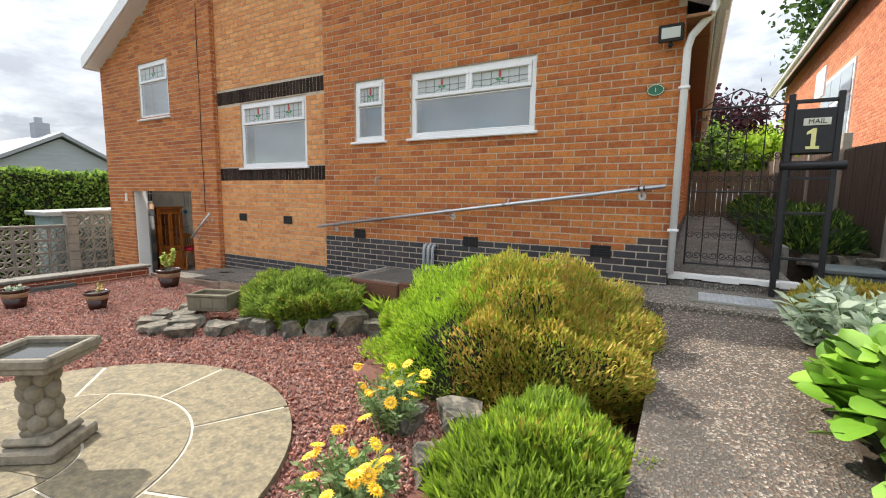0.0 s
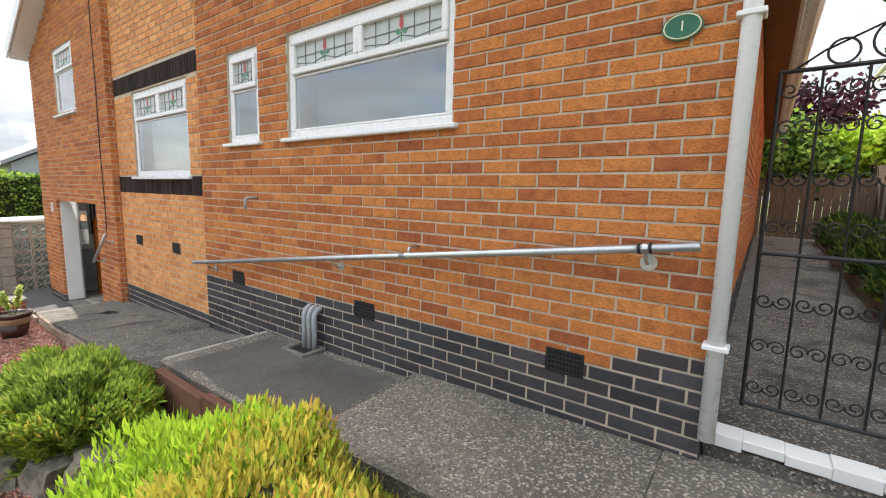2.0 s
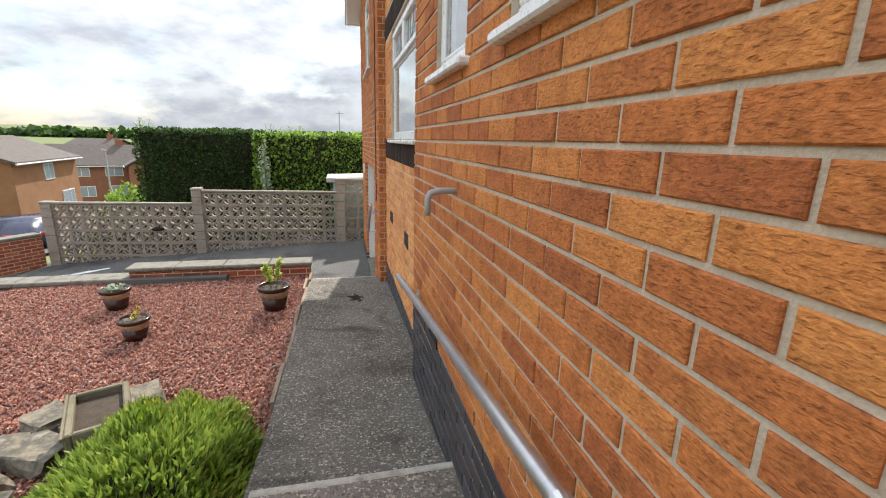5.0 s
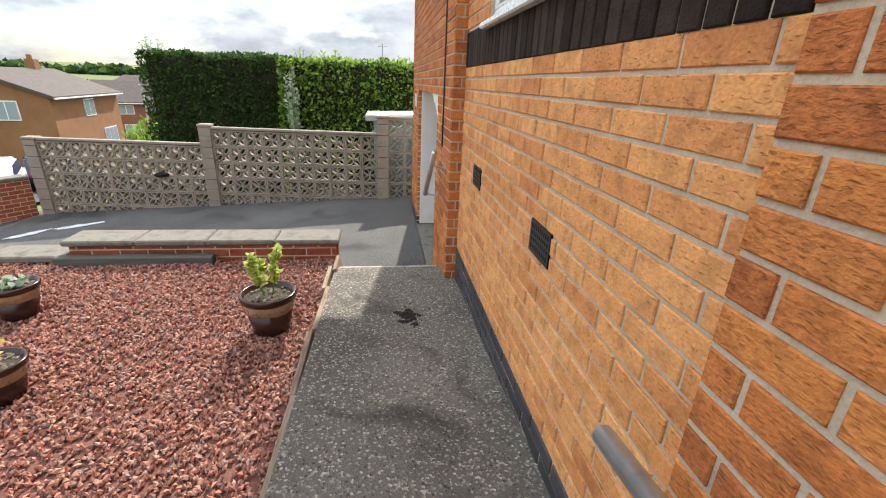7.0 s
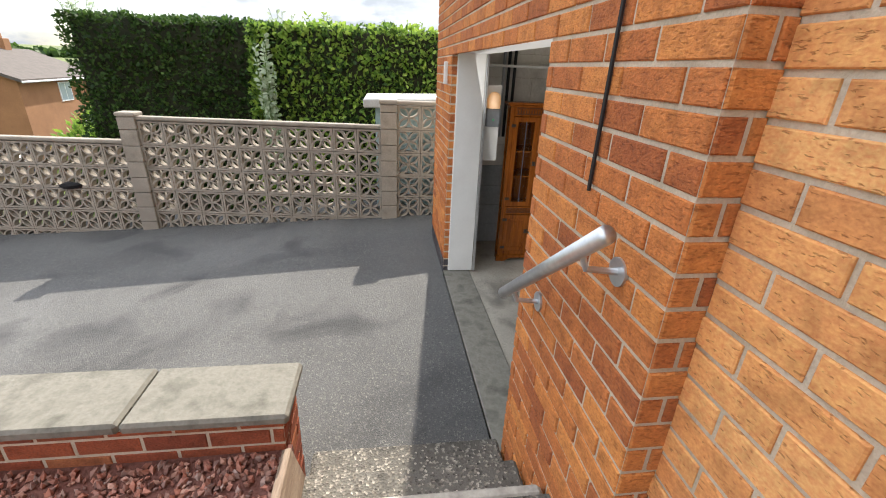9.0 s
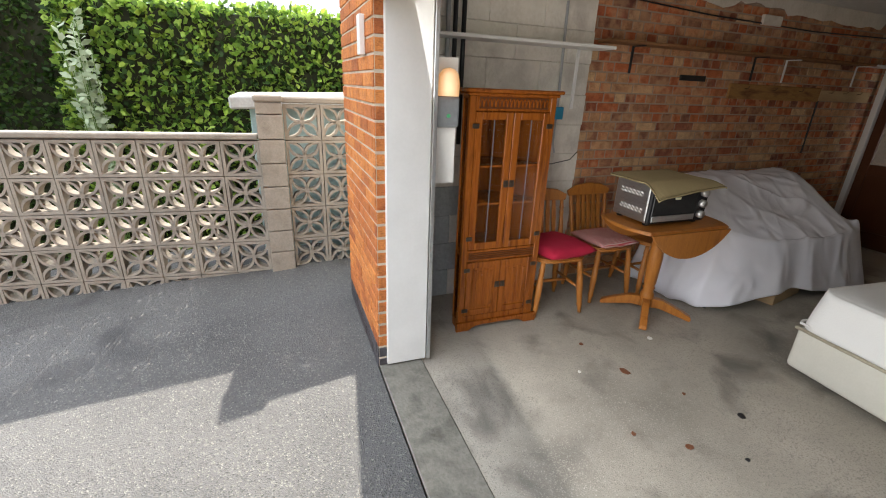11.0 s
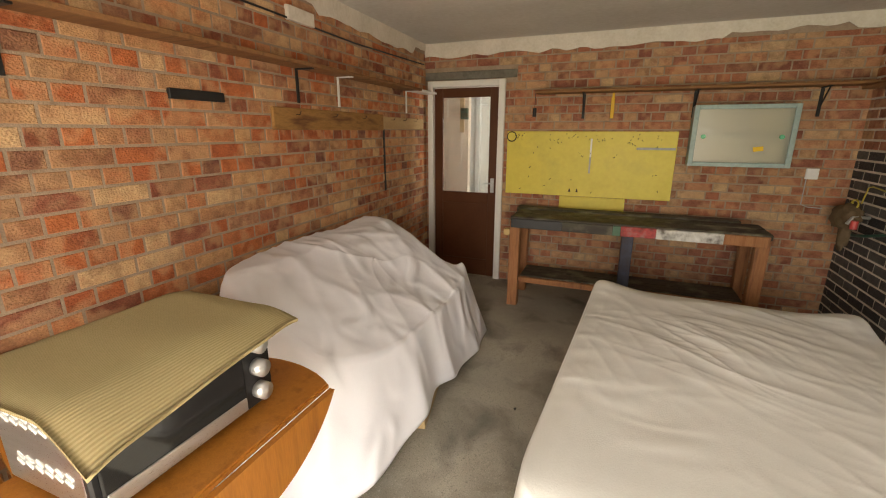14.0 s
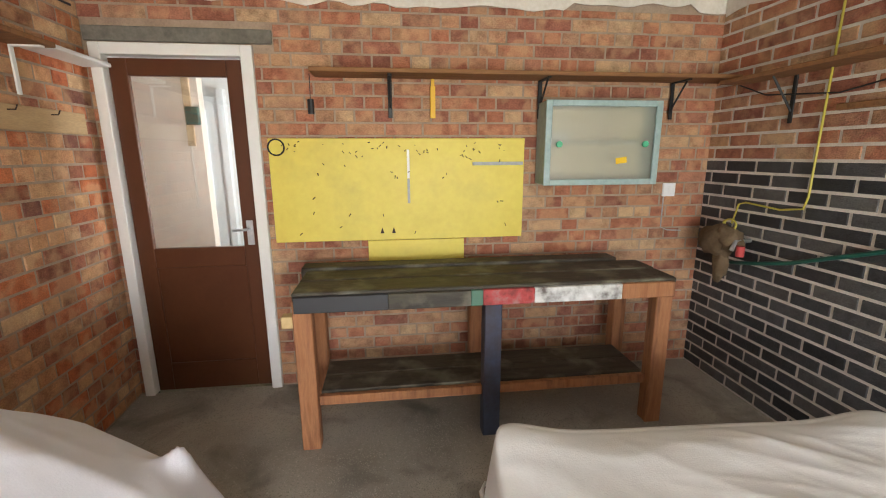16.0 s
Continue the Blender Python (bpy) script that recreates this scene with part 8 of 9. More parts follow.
# ---- dining chairs, table, oven ----
def dining_chair(at, turn):
    t = thing("dining_chair", "honey pine slat-back dining chair with turned legs", "chair", at, turn, "pine dining chairs")
    bm = bmesh.new()
    o = []
    for i in range(28):
        a = 2 * math.pi * i / 28
        c, s = math.cos(a), math.sin(a)
        o.append((0.205 * math.copysign(abs(c) ** 0.55, c), 0.20 * math.copysign(abs(s) ** 0.55, s)))
    prism(bm, o, 0.425, 0.455)
    bmesh.ops.bevel(bm, geom=[e for e in bm.edges if abs(e.verts[0].co.z - e.verts[1].co.z) < 1e-4], offset=0.008, segments=2, affect="EDGES")
    part("seat", bm, PINE, t)
    for x, y in ((-0.15, -0.15), (0.15, -0.15), (-0.14, 0.15), (0.14, 0.15)):
        a, b = Vector((x, y, 0.43)), Vector((x * 1.28, y * 1.22, 0.0))
        fs = [0, 0.12, 0.18, 0.2, 0.24, 0.27, 0.30, 0.55, 0.8, 0.84, 0.88, 1.0]
        rs = [0.016, 0.02, 0.023, 0.017, 0.023, 0.017, 0.022, 0.024, 0.019, 0.022, 0.017, 0.013]
        part("leg", tube(bmesh.new(), [a.lerp(b, f) for f in fs], rs, 12), PINE, t, "", True)
    for x in (-0.165, 0.165):
        part("stretcher", tube(bmesh.new(), [(x, -0.165, 0.20), (x, 0, 0.20), (x, 0.165, 0.20)], [0.009, 0.014, 0.009], 10), PINE, t, "", True)
    part("stretcher", tube(bmesh.new(), [(-0.165, 0, 0.20), (0, 0, 0.20), (0.165, 0, 0.20)], [0.009, 0.014, 0.009], 10), PINE, t, "", True)
    for x in (-0.165, 0.165):
        a, b = Vector((x, 0.165, 0.45)), Vector((x * 1.08, 0.245, 0.79))
        fs = [0, 0.1, 0.25, 0.6, 0.7, 0.74, 0.78, 0.85, 1.0]
        rs = [0.012, 0.016, 0.020, 0.014, 0.018, 0.012, 0.018, 0.014, 0.013]
        part("back_post", tube(bmesh.new(), [a.lerp(b, f) for f in fs], rs, 12), PINE, t, "", True)
    for i in range(5):
        x = -0.105 + 0.0525 * i
        bm = bmesh.new()
        prism(bm, [(-0.011, 0), (0.011, 0), (0.016, 0.12), (0.017, 0.22), (0.012, 0.36), (-0.012, 0.36), (-0.017, 0.22), (-0.016, 0.12)], -0.005, 0.005, pose(x, 0.17, 0.45) @ pose(0, 0, 0, 90 - 12.5, 0, 0))
        part("slat", bm, PINE, t)
    bm = bmesh.new()
    o = [(-0.205, 0.0), (0.205, 0.0), (0.215, 0.045), (0.13, 0.085), (0, 0.10), (-0.13, 0.085), (-0.215, 0.045)]
    prism(bm, o, -0.011, 0.011, pose(0, 0.238, 0.775) @ pose(0, 0, 0, 90 - 12.5, 0, 0))
    bmesh.ops.bevel(bm, geom=bm.edges[:], offset=0.005, segments=1, affect="EDGES")
    part("crest_rail", bm, PINE, t)
    return t


# a chair's front looks along -y of its own frame
chair = dining_chair((-10.93, 6.04, 0), 86)
copy_thing(chair, pose(-11.03, 6.58, 0, 0, 0, 92))
copy_thing(chair, pose(-11.02, 7.08, 0, 0, 0, 88))


def cushion(at, turn, w, d, h, mat, label, seed):
    bm = bmesh.new()
    k = 16
    rows = {}
    for side in (1, -1):
        for i in range(k + 1):
            for j in range(k + 1):
                u, v = 2 * i / k - 1, 2 * j / k - 1
                e = max(0, (1 - u ** 4)) ** 0.5 * max(0, (1 - v ** 4)) ** 0.5
                edge = i in (0, k) or j in (0, k)
                if edge and side < 0:
                    rows[(side, i, j)] = rows[(1, i, j)]
                    continue
                pin = 1 - 0.06 * (1 - abs(u)) * (abs(v) > 0.9) - 0.06 * (1 - abs(v)) * (abs(u) > 0.9)
                z = h / 2 + side * h / 2 * e + 0.012 * noise.noise((u * 2 + seed, v * 2, side)) * e
                rows[(side, i, j)] = bm.verts.new((u * w / 2 * pin, v * d / 2 * pin, max(0.002, z)))
        for i in range(k):
            for j in range(k):
                q = [rows[(side, i, j)], rows[(side, i + 1, j)], rows[(side, i + 1, j + 1)], rows[(side, i, j + 1)]]
                bm.faces.new(q if side > 0 else q[::-1])
    ob = part("seat_cushion", bm, mat, None, "", True)
    ob.matrix_world = pose(*at, 0, 0, turn)
    return tagged(ob, label, "cushion")


def striped(name, a, b, scale):
    m, n, l, p = nodes_of(name)
    co = n.new("ShaderNodeTexCoord")
    w = n.new("ShaderNodeTexWave")
    w.inputs["Scale"].default_value, w.inputs["Distortion"].default_value = scale, 0.6
    l.new(co.outputs["Object"], w.inputs["Vector"])
    r = ramp_node(n, [a, b], [0.4, 0.6])
    l.new(w.outputs["Fac"], r.inputs["Fac"])
    l.new(r.outputs["Color"], p.inputs["Base Color"])
    p.inputs["Roughness"].default_value = 0.9
    bp = n.new("ShaderNodeBump")
    bp.inputs["Strength"].default_value, bp.inputs["Distance"].default_value = 0.4, 0.004
    l.new(w.outputs["Fac"], bp.inputs["Height"])
    l.new(bp.outputs["Normal"], p.inputs["Normal"])
    return m


cushion((-10.90, 6.04, 0.455), 8, 0.44, 0.42, 0.10, CUSHION, "plump crimson cushion on the chair seat", 1)
cushion((-11.00, 6.57, 0.455), 4, 0.40, 0.38, 0.06, striped("red_white_check", (0.42, 0.05, 0.06), (0.62, 0.46, 0.42), 22), "thin red and white striped seat pad", 2)

table = thing("drop_leaf_table", "honey pine drop-leaf pedestal table, both leaves down", "table", (-10.60, 6.72, 0))
bm = bmesh.new()
R, HW = 0.42, 0.235
arc = [(R * math.sin(a), R * math.cos(a)) for a in np.linspace(-math.asin(HW / R), math.asin(HW / R), 12)]
prism(bm, [(x, y) for x, y in arc] + [(-x, -y) for x, y in arc], 0.722, 0.745)
bmesh.ops.bevel(bm, geom=[e for e in bm.edges if abs(e.verts[0].co.z - e.verts[1].co.z) < 1e-4], offset=0.006, segments=2, affect="EDGES")
part("tabletop", bm, PINE, table)
half = math.sqrt(R * R - HW * HW)
for s in (1, -1):
    bm = bmesh.new()
    o = [(R * math.cos(a), R * math.sin(a) - HW) for a in np.linspace(math.asin(HW / R), math.pi - math.asin(HW / R), 22)]
    m = Matrix(((0, 0, s, s * (HW + 0.004)), (1, 0, 0, 0), (0, -1, 0, 0.728), (0, 0, 0, 1)))
    prism(bm, o, 0, 0.020, m)
    leaf = part("drop_leaf", bm, PINE, table)
part("pedestal", lathe(bmesh.new(), [(0.05, 0.06), (0.05, 0.16), (0.036, 0.19), (0.046, 0.21), (0.036, 0.225), (0.044, 0.25), (0.052, 0.45), (0.040, 0.60), (0.05, 0.68), (0.05, 0.70)], 20), PINE, table, "", True)
for k in range(4):
    m = pose(0, 0, 0, 0, 0, 45 + 90 * k)
    bm = bmesh.new()
    prism(bm, [(0.02, 0.05), (0.10, 0.055), (0.27, 0.012), (0.315, 0.0), (0.325, 0.012), (0.32, 0.035), (0.24, 0.075), (0.12, 0.125), (0.02, 0.13)], -0.025, 0.025, m @ pose(0, 0, 0, 90, 0, 0))
    bmesh.ops.bevel(bm, geom=bm.edges[:], offset=0.004, segments=1, affect="EDGES")
    part("foot", bm, PINE, table)
for y in (-0.2, 0.2):
    part("bearer", boxed((-0.19, y - 0.02, 0.69), (0.19, y + 0.02, 0.722), 0.003), PINE, table)

STEEL = surf("brushed_steel", [(0.52, 0.52, 0.52), (0.62, 0.62, 0.62)], 6, 0.32, 120, 0.03, metal=0.9, stretch=(1, 1, 8), fine_amount=0.1)
oven = thing("mini_oven", "stainless steel and black countertop mini oven", "oven", (-10.64, 6.68, 0.745))
part("body", boxed((-0.17, -0.25, 0.02), (0.145, 0.25, 0.29), 0.012, None, 2), STEEL, oven)
part("front_frame", boxed((0.145, -0.255, 0.02), (0.168, 0.255, 0.295), 0.006), BLACKPLASTIC, oven)
dr = part("glass_door", boxed((0.168, -0.24, 0.035), (0.180, 0.145, 0.275), 0.004), plain("dark_oven_glass", (0.012, 0.012, 0.013), 0.06), oven, "dark glass drop-down door")
part("door_band", boxed((0.178, -0.235, 0.038), (0.184, 0.14, 0.078), 0.002), STEEL, dr)
part("door_handle", tube(bmesh.new(), [(0.18, -0.21, 0.255), (0.205, -0.20, 0.255), (0.205, 0.10, 0.255), (0.18, 0.11, 0.255)], 0.007, 8), STEEL, dr)
part("mark", boxed((0.1795, -0.06, 0.185), (0.1815, -0.01, 0.20), 0), CREAMLET, dr)
for z in (0.07, 0.145, 0.22):
    part("knob", tube(bmesh.new(), [(0.166, 0.198, z), (0.200, 0.198, z)], 0.026, 18), plain("silver_plastic", (0.62, 0.62, 0.62), 0.3, 0.6) if "silver_plastic" not in bpy.data.materials else bpy.data.materials["silver_plastic"], oven, "silver control knob", True)
for i in range(4):
    for j in range(6):
        zz = 0.20 + 0.018 * i if i < 2 else 0.09 + 0.018 * (i - 2)
        part("vent_slot", boxed((-0.012, -0.002, -0.004), (0.012, 0.001, 0.004), 0, pose(-0.11 + j * 0.036 + i * 0.008, -0.2505, zz, 0, 25, 0)), plain("slot_pale", (0.80, 0.80, 0.78), 0.4) if "slot_pale" not in bpy.data.materials else bpy.data.materials["slot_pale"], oven)
for x in (-0.13, 0.12):
    for y in (-0.21, 0.21):
        part("foot", boxed((x - 0.018, y - 0.018, 0), (x + 0.018, y + 0.018, 0.03), 0.004), BLACKPLASTIC, oven)
# ribbed mat lying over the oven
vs, fs = [], []
NX, NY = 26, 40
for top in (1, 0):
    for i in range(NX + 1):
        for j in range(NY + 1):
            u, v = i / NX, j / NY
            x, y = -0.22 + 0.47 * u, -0.30 + 0.60 * v
            sag = max(0, u - 0.72) ** 1.5 * 0.42 * (1.25 - v * 0.9) + max(0, v - 0.85) ** 2 * 0.6 + max(0, 0.14 - v) ** 2 * 0.5
            vs.append((x - 0.02 * u * v, y, 1.046 - sag * 1.15 + 0.009 * top + 0.006 * noise.noise((u * 3, v * 3, 1))))
off = (NX + 1) * (NY + 1)
for i in range(NX):
    for j in range(NY):
        a = i * (NY + 1) + j
        fs += [(a, a + NY + 1, a + NY + 2, a + 1), (off + a, off + a + 1, off + a + NY + 2, off + a + NY + 1)]
for i in range(NX):
    for j in (0, NY):
        a = i * (NY + 1) + j
        fs.append((a, a + NY + 1, off + a + NY + 1, off + a))
for j in range(NY):
    for i in (0, NX):
        a = i * (NY + 1) + j
        fs.append((a, a + 1, off + a + 1, off + a))
mat_ob = data_part("ribbed_mat", vs, fs, striped("ribbed_tan_mat", (0.295, 0.235, 0.115), (0.375, 0.305, 0.16), 46), None, "", True)
mat_ob.location = (-10.62, 6.68, 0)
tagged(mat_ob, "ribbed tan mat draped over the oven", "mat")

# ---- dust sheet over a heap, box under it ----
def draped(name, label, cat, centre, ax, ay, top, floor, mat, n=120, m=40, split=0.72, folds=17, fold=0.05, expo=3.2, seed=1, hem=None, inner=0.93):
    vs, fs = [], []
    for j in range(m + 1):
        s = j / m
        for i in range(n):
            a = 2 * math.pi * i / n
            c, q = math.cos(a), math.sin(a)
            k = (abs(c) ** expo + abs(q) ** expo) ** (-1 / expo)
            if s <= split:
                rr = s / split
                x, y = ax * c * k * rr * inner, ay * q * k * rr * inner
                z = top(x, y)
            else:
                f = (s - split) / (1 - split)
                pleat = 1 - 2 * abs(math.sin(a * folds / 2 + 2.5 * noise.noise((c * 2, q * 2, seed)))) ** 1.3
                w = fold * (0.12 + 0.88 * f) * (pleat * (0.35 + 0.5 * noise.noise((c * 3, q * 3, seed + 6))) + noise.noise((c * 4, q * 4, seed + 3)))
                rr = inner + (1 - inner) * math.sin(f * math.pi / 2) + 0.10 * f * fold / 0.05 + w
                x0, y0 = ax * c * k * inner, ay * q * k * inner
                x, y = ax * c * k * rr, ay * q * k * rr
                zt = top(x0, y0)
                low = floor if hem is None else floor + hem(a)
                z = zt + (low - zt) * (f ** 0.9)
            vs.append((x, y, z))
    for j in range(m):
        for i in range(n):
            a, b = j * n + i, j * n + (i + 1) % n
            fs.append((a, b, b + n, a + n))
    ob = data_part(name, vs, fs, mat, None, "", True)
    ob.location = centre
    so = ob.modifiers.new("thickness", "SOLIDIFY")
    so.thickness, so.offset = 0.004, -1
    return tagged(ob, label, cat)


def heap(x, y):
    gx, gy = x - 10.88, y + 8.24
    t = max(0.0, min(1.0, (gx + 11.08) / 0.60))
    h = 0.93 - 0.40 * t ** 1.25 - 0.72 * max(0, gy - 8.80) - 0.12 * max(0, 7.5 - gy)
    h += 0.17 * math.exp(-math.sqrt((gx + 10.56) ** 2 + (gy - 9.0) ** 2 + 0.0002) / 0.055) - 0.05 * math.exp(-((gx + 10.8) ** 2 + (gy - 8.3) ** 2) / 0.05)
    for k, (dx, dy, f, amp) in enumerate(((0.9, 0.45, 2.6, 0.020), (0.95, -0.3, 4.0, 0.010), (0.7, 0.7, 7.0, 0.003))):
        across, along = x * dy - y * dx, x * dx + y * dy
        h += (1 - abs(noise.noise((across * f + 0.6 * noise.noise((along * 2, across, k)), along * 0.9, 3.0 + k)))) ** 5 * amp
    return h + 0.03 * noise.noise((x * 2.2, y * 2.2, 1)) - 0.02


draped("dust_sheet", "white dust sheet draped over a heap of furniture", "sheet", (-10.88, 8.24, 0), 0.45, 0.99, heap, 0.006, COVERCLOTH, n=420, m=70, folds=15, fold=0.085, expo=3.6, hem=lambda a: 0.12 * max(0, math.cos(a + 0.25)) ** 10)
cardboard = surf("cardboard", [(0.34, 0.24, 0.13), (0.42, 0.30, 0.17)], 3, 0.9, 60, 0.1)
cb = thing("cardboard_box", "brown cardboard box peeping from under the sheet", "box", (-10.58, 8.05, 0), 12)
part("body", boxed((-0.17, -0.25, 0), (0.17, 0.25, 0.22), 0.004), cardboard, cb)
part("flap", boxed((-0.17, -0.25, 0.22), (0.0, 0.25, 0.226), 0.001), cardboard, cb)

# ---- bed ----
bed = thing("divan_bed", "cream divan bed base with drawer", "bed base", (-8.97, 7.97, 0), -4)
DIVAN = surf("cream_divan_cloth", [(0.54, 0.53, 0.465), (0.61, 0.60, 0.535)], 3, 0.85, 120, 0.08, fine_amount=0.08)
part("base", boxed((-0.71, -1.005, 0.035), (0.71, 1.005, 0.31), 0.03, None, 3), DIVAN, bed, "", True)
part("piping", tube(bmesh.new(), [(-0.71, -1.005, 0.298), (0.71, -1.005, 0.298), (0.71, 1.005, 0.298), (-0.71, 1.005, 0.298)], 0.011, 8, closed=True), surf("beige_piping", [(0.42, 0.38, 0.28), (0.48, 0.44, 0.34)], 5, 0.9, 80, 0.1), bed, "beige piping", True)
for x in (-0.62, 0.62):
    for y in (-0.88, 0.88):
        part("castor", tube(bmesh.new(), [(x - 0.015, y, 0.025), (x + 0.015, y, 0.025)], 0.025, 12), BLACKPLASTIC, bed)
part("label_patch", boxed((-0.16, -1.011, 0.17), (-0.115, -1.003, 0.215), 0.001), GREYPIPE, bed, "small grey cloth label")


def mattress_top(x, y):
    e = max(0, min(1, (0.69 - abs(x)) / 0.09)) * max(0, min(1, (0.96 - abs(y)) / 0.09))
    ridge = 0.0
    for k, (dx, dy, f, amp) in enumerate(((0.80, -0.60, 5.0, 0.020), (0.55, -0.83, 8.0, 0.012), (0.95, -0.30, 12.0, 0.006))):
        across, along = x * dy - y * dx, x * dx + y * dy
        w = across * f + 0.8 * noise.noise((along * 1.6, across * 1.6, 5 + k))
        ridge += (1 - abs(noise.noise((w, along * 0.8, 2.0 + k)))) ** 5 * amp * 1.5
    patch = max(0.0, min(1.0, 0.42 + 0.9 * noise.noise((x * 1.1 + 4, y * 1.1, 7))))
    tip = 0.05 * math.exp(-((abs(x) - 0.68) ** 2 + (y - 0.97) ** 2) / 0.03)
    return 0.548 + tip + 0.016 * e ** 0.5 + 0.7 * ridge * e * patch + 0.010 * noise.noise((x * 1.6, y * 1.6, 3))


mattress = draped("mattress", "white quilted mattress with a rumpled cover", "mattress", (-8.97, 7.97, 0), 0.71, 1.005, mattress_top, 0.315, BEDCLOTH, n=320, m=120, split=0.90, folds=5, fold=0.006, expo=16, seed=4, inner=0.978)
mattress.rotation_euler = (0, 0, radians(-4))
part("piping", tube(bmesh.new(), [(-0.70, -1.005, 0.335), (0.70, -1.005, 0.335), (0.715, -0.97, 0.335), (0.715, 0.97, 0.335), (0.70, 1.005, 0.335), (-0.70, 1.005, 0.335), (-0.715, 0.97, 0.335), (-0.715, -0.97, 0.335)], 0.008, 8, closed=True), BEDCLOTH, mattress, "white cloth piping", True)

# ---- workbench and the back wall ----
bench = thing("workbench", "old paint-stained timber workbench with a low shelf", "workbench", (-9.40, 9.98, 0))
for k, (a, b) in enumerate(((-0.25, -0.055), (-0.05, 0.14), (0.145, 0.27))):
    part("top_board", boxed((-0.97 - 0.03 * (k == 2), a, 0.795 + 0.004 * (k == 1)), (0.97 - 0.12 * (k == 2), b, 0.84 + 0.003 * k + 0.012 * (k == 2)), 0.006), BENCHTOP, bench)
for x0, x1, mat, lab in ((-0.96, -0.52, plain("black_paint", (0.02, 0.02, 0.024), 0.5), "black paint"), (-0.52, -0.12, BENCHTOP, ""), (-0.12, -0.06, plain("green_paint", (0.07, 0.16, 0.11), 0.6), "green paint"), (-0.06, 0.20, surf("red_paint_smear", [(0.10, 0.02, 0.02), (0.40, 0.05, 0.05), (0.32, 0.22, 0.20)], 14, 0.6, 40, 0.1), "red paint smear"), (0.20, 0.66, surf("white_paint_smear", [(0.12, 0.10, 0.09), (0.55, 0.55, 0.53), (0.75, 0.75, 0.73)], 12, 0.6, 40, 0.1), "white paint smear"), (0.66, 0.95, BENCHLEG, "")):
    part("apron", boxed((x0, -0.275, 0.745), (x1, -0.252, 0.825), 0.003), mat, bench, lab)
for x, mat in ((-0.93, BENCHLEG), (0.0, surf("blue_black_leg", [(0.04, 0.03, 0.035), (0.05, 0.07, 0.12)], 5, 0.6, 40, 0.1)), (0.92, BENCHLEG)):
    part("leg", boxed((x - 0.045, -0.245, 0), (x + 0.045, -0.165, 0.795), 0.005), mat, bench)
    part("leg", boxed((x - 0.04, 0.18, 0), (x + 0.04, 0.26, 0.795), 0.005), BENCHLEG, bench)
for k in range(2):
    part("shelf_board", boxed((-0.88, -0.16 + 0.17 * k, 0.255), (0.88, 0.005 + 0.17 * k, 0.28), 0.004), BENCHTOP, bench)
part("shelf_rail", boxed((-0.885, -0.20, 0.22), (0.875, -0.166, 0.27), 0.003), BENCHLEG, bench)
part("clamp_block", boxed((-1.03, -0.24, 0.66), (-0.975, -0.18, 0.72), 0.004), surf("pale_wood", [(0.5, 0.36, 0.16), (0.6, 0.44, 0.22)], 5, 0.7, 40, 0.1), bench)

board = thing("tool_board", "yellow painted tool board with nails and scratches", "board", (-9.82, 10.40, 1.26))
part("panel", boxed((-0.765, -0.012, -0.305), (0.755, 0.008, 0.305), 0.002), YELLOW, board)
r = random.Random(12)
NAIL = plain("rusty_nail", (0.05, 0.03, 0.02), 0.7, 0.5)
for i in range(64):
    x, z = r.uniform(-0.73, 0.72), r.choice([r.uniform(-0.28, 0.28), r.uniform(0.2, 0.29)])
    part("nail", tube(bmesh.new(), [(x, -0.010, z), (x + r.uniform(-0.012, 0.012), -0.035, z - r.uniform(0, 0.015))], 0.0025, 5), NAIL, board)
part("slot_strip", boxed((0.03, -0.016, 0.07), (0.045, -0.011, 0.24), 0.001), WHITEPAINT, board)
part("slot_strip", boxed((0.03, -0.016, -0.08), (0.045, -0.011, 0.068), 0.001), GREYPIPE, board)
part("rack_strip", boxed((0.43, -0.024, 0.145), (0.745, -0.011, 0.165), 0.002), GREYPIPE, board)
part("ring", tube(bmesh.new(), [(-0.72 + 0.045 * math.cos(2 * math.pi * k / 24), -0.016, 0.255 + 0.045 * math.sin(2 * math.pi * k / 24)) for k in range(24)], 0.005, 6, closed=True), BLACKPLASTIC, board, "black rubber ring")
for x in (-0.13, -0.06):
    part("clip", prism(bmesh.new(), [(-0.012, -0.018), (0.012, -0.018), (0, 0.018)], 0, 0.006, pose(x, -0.011, -0.245, 90, 0, 0)), NAIL, board)
small = part("yellow_board", boxed((-0.30, -0.012, -0.08), (0.30, 0.008, 0.058), 0.002), YELLOW)
small.matrix_world = pose(-9.74, 10.402, 0.893)
tagged(small, "small yellow painted board behind the bench", "board")

wc = thing("wall_cabinet", "pale blue wall cabinet with sliding glass doors", "cabinet", (-8.63, 10.405, 1.53))
BLUEP = surf("pale_blue_paint", [(0.27, 0.37, 0.36), (0.36, 0.46, 0.45)], 4, 0.5, 40, 0.05)
for lo, hi in (((-0.355, -0.155, -0.24), (-0.335, 0, 0.24)), ((0.335, -0.155, -0.24), (0.355, 0, 0.24)), ((-0.335, -0.155, 0.22), (0.335, 0, 0.24)), ((-0.335, -0.155, -0.24), (0.335, 0, -0.22)), ((-0.335, -0.012, -0.22), (0.335, 0, 0.22))):
    part("case", boxed(lo, hi, 0.003), surf("cream_inside", [(0.55, 0.48, 0.34), (0.62, 0.55, 0.40)], 3, 0.7, 40, 0.05) if lo[1] == -0.012 else BLUEP, wc)
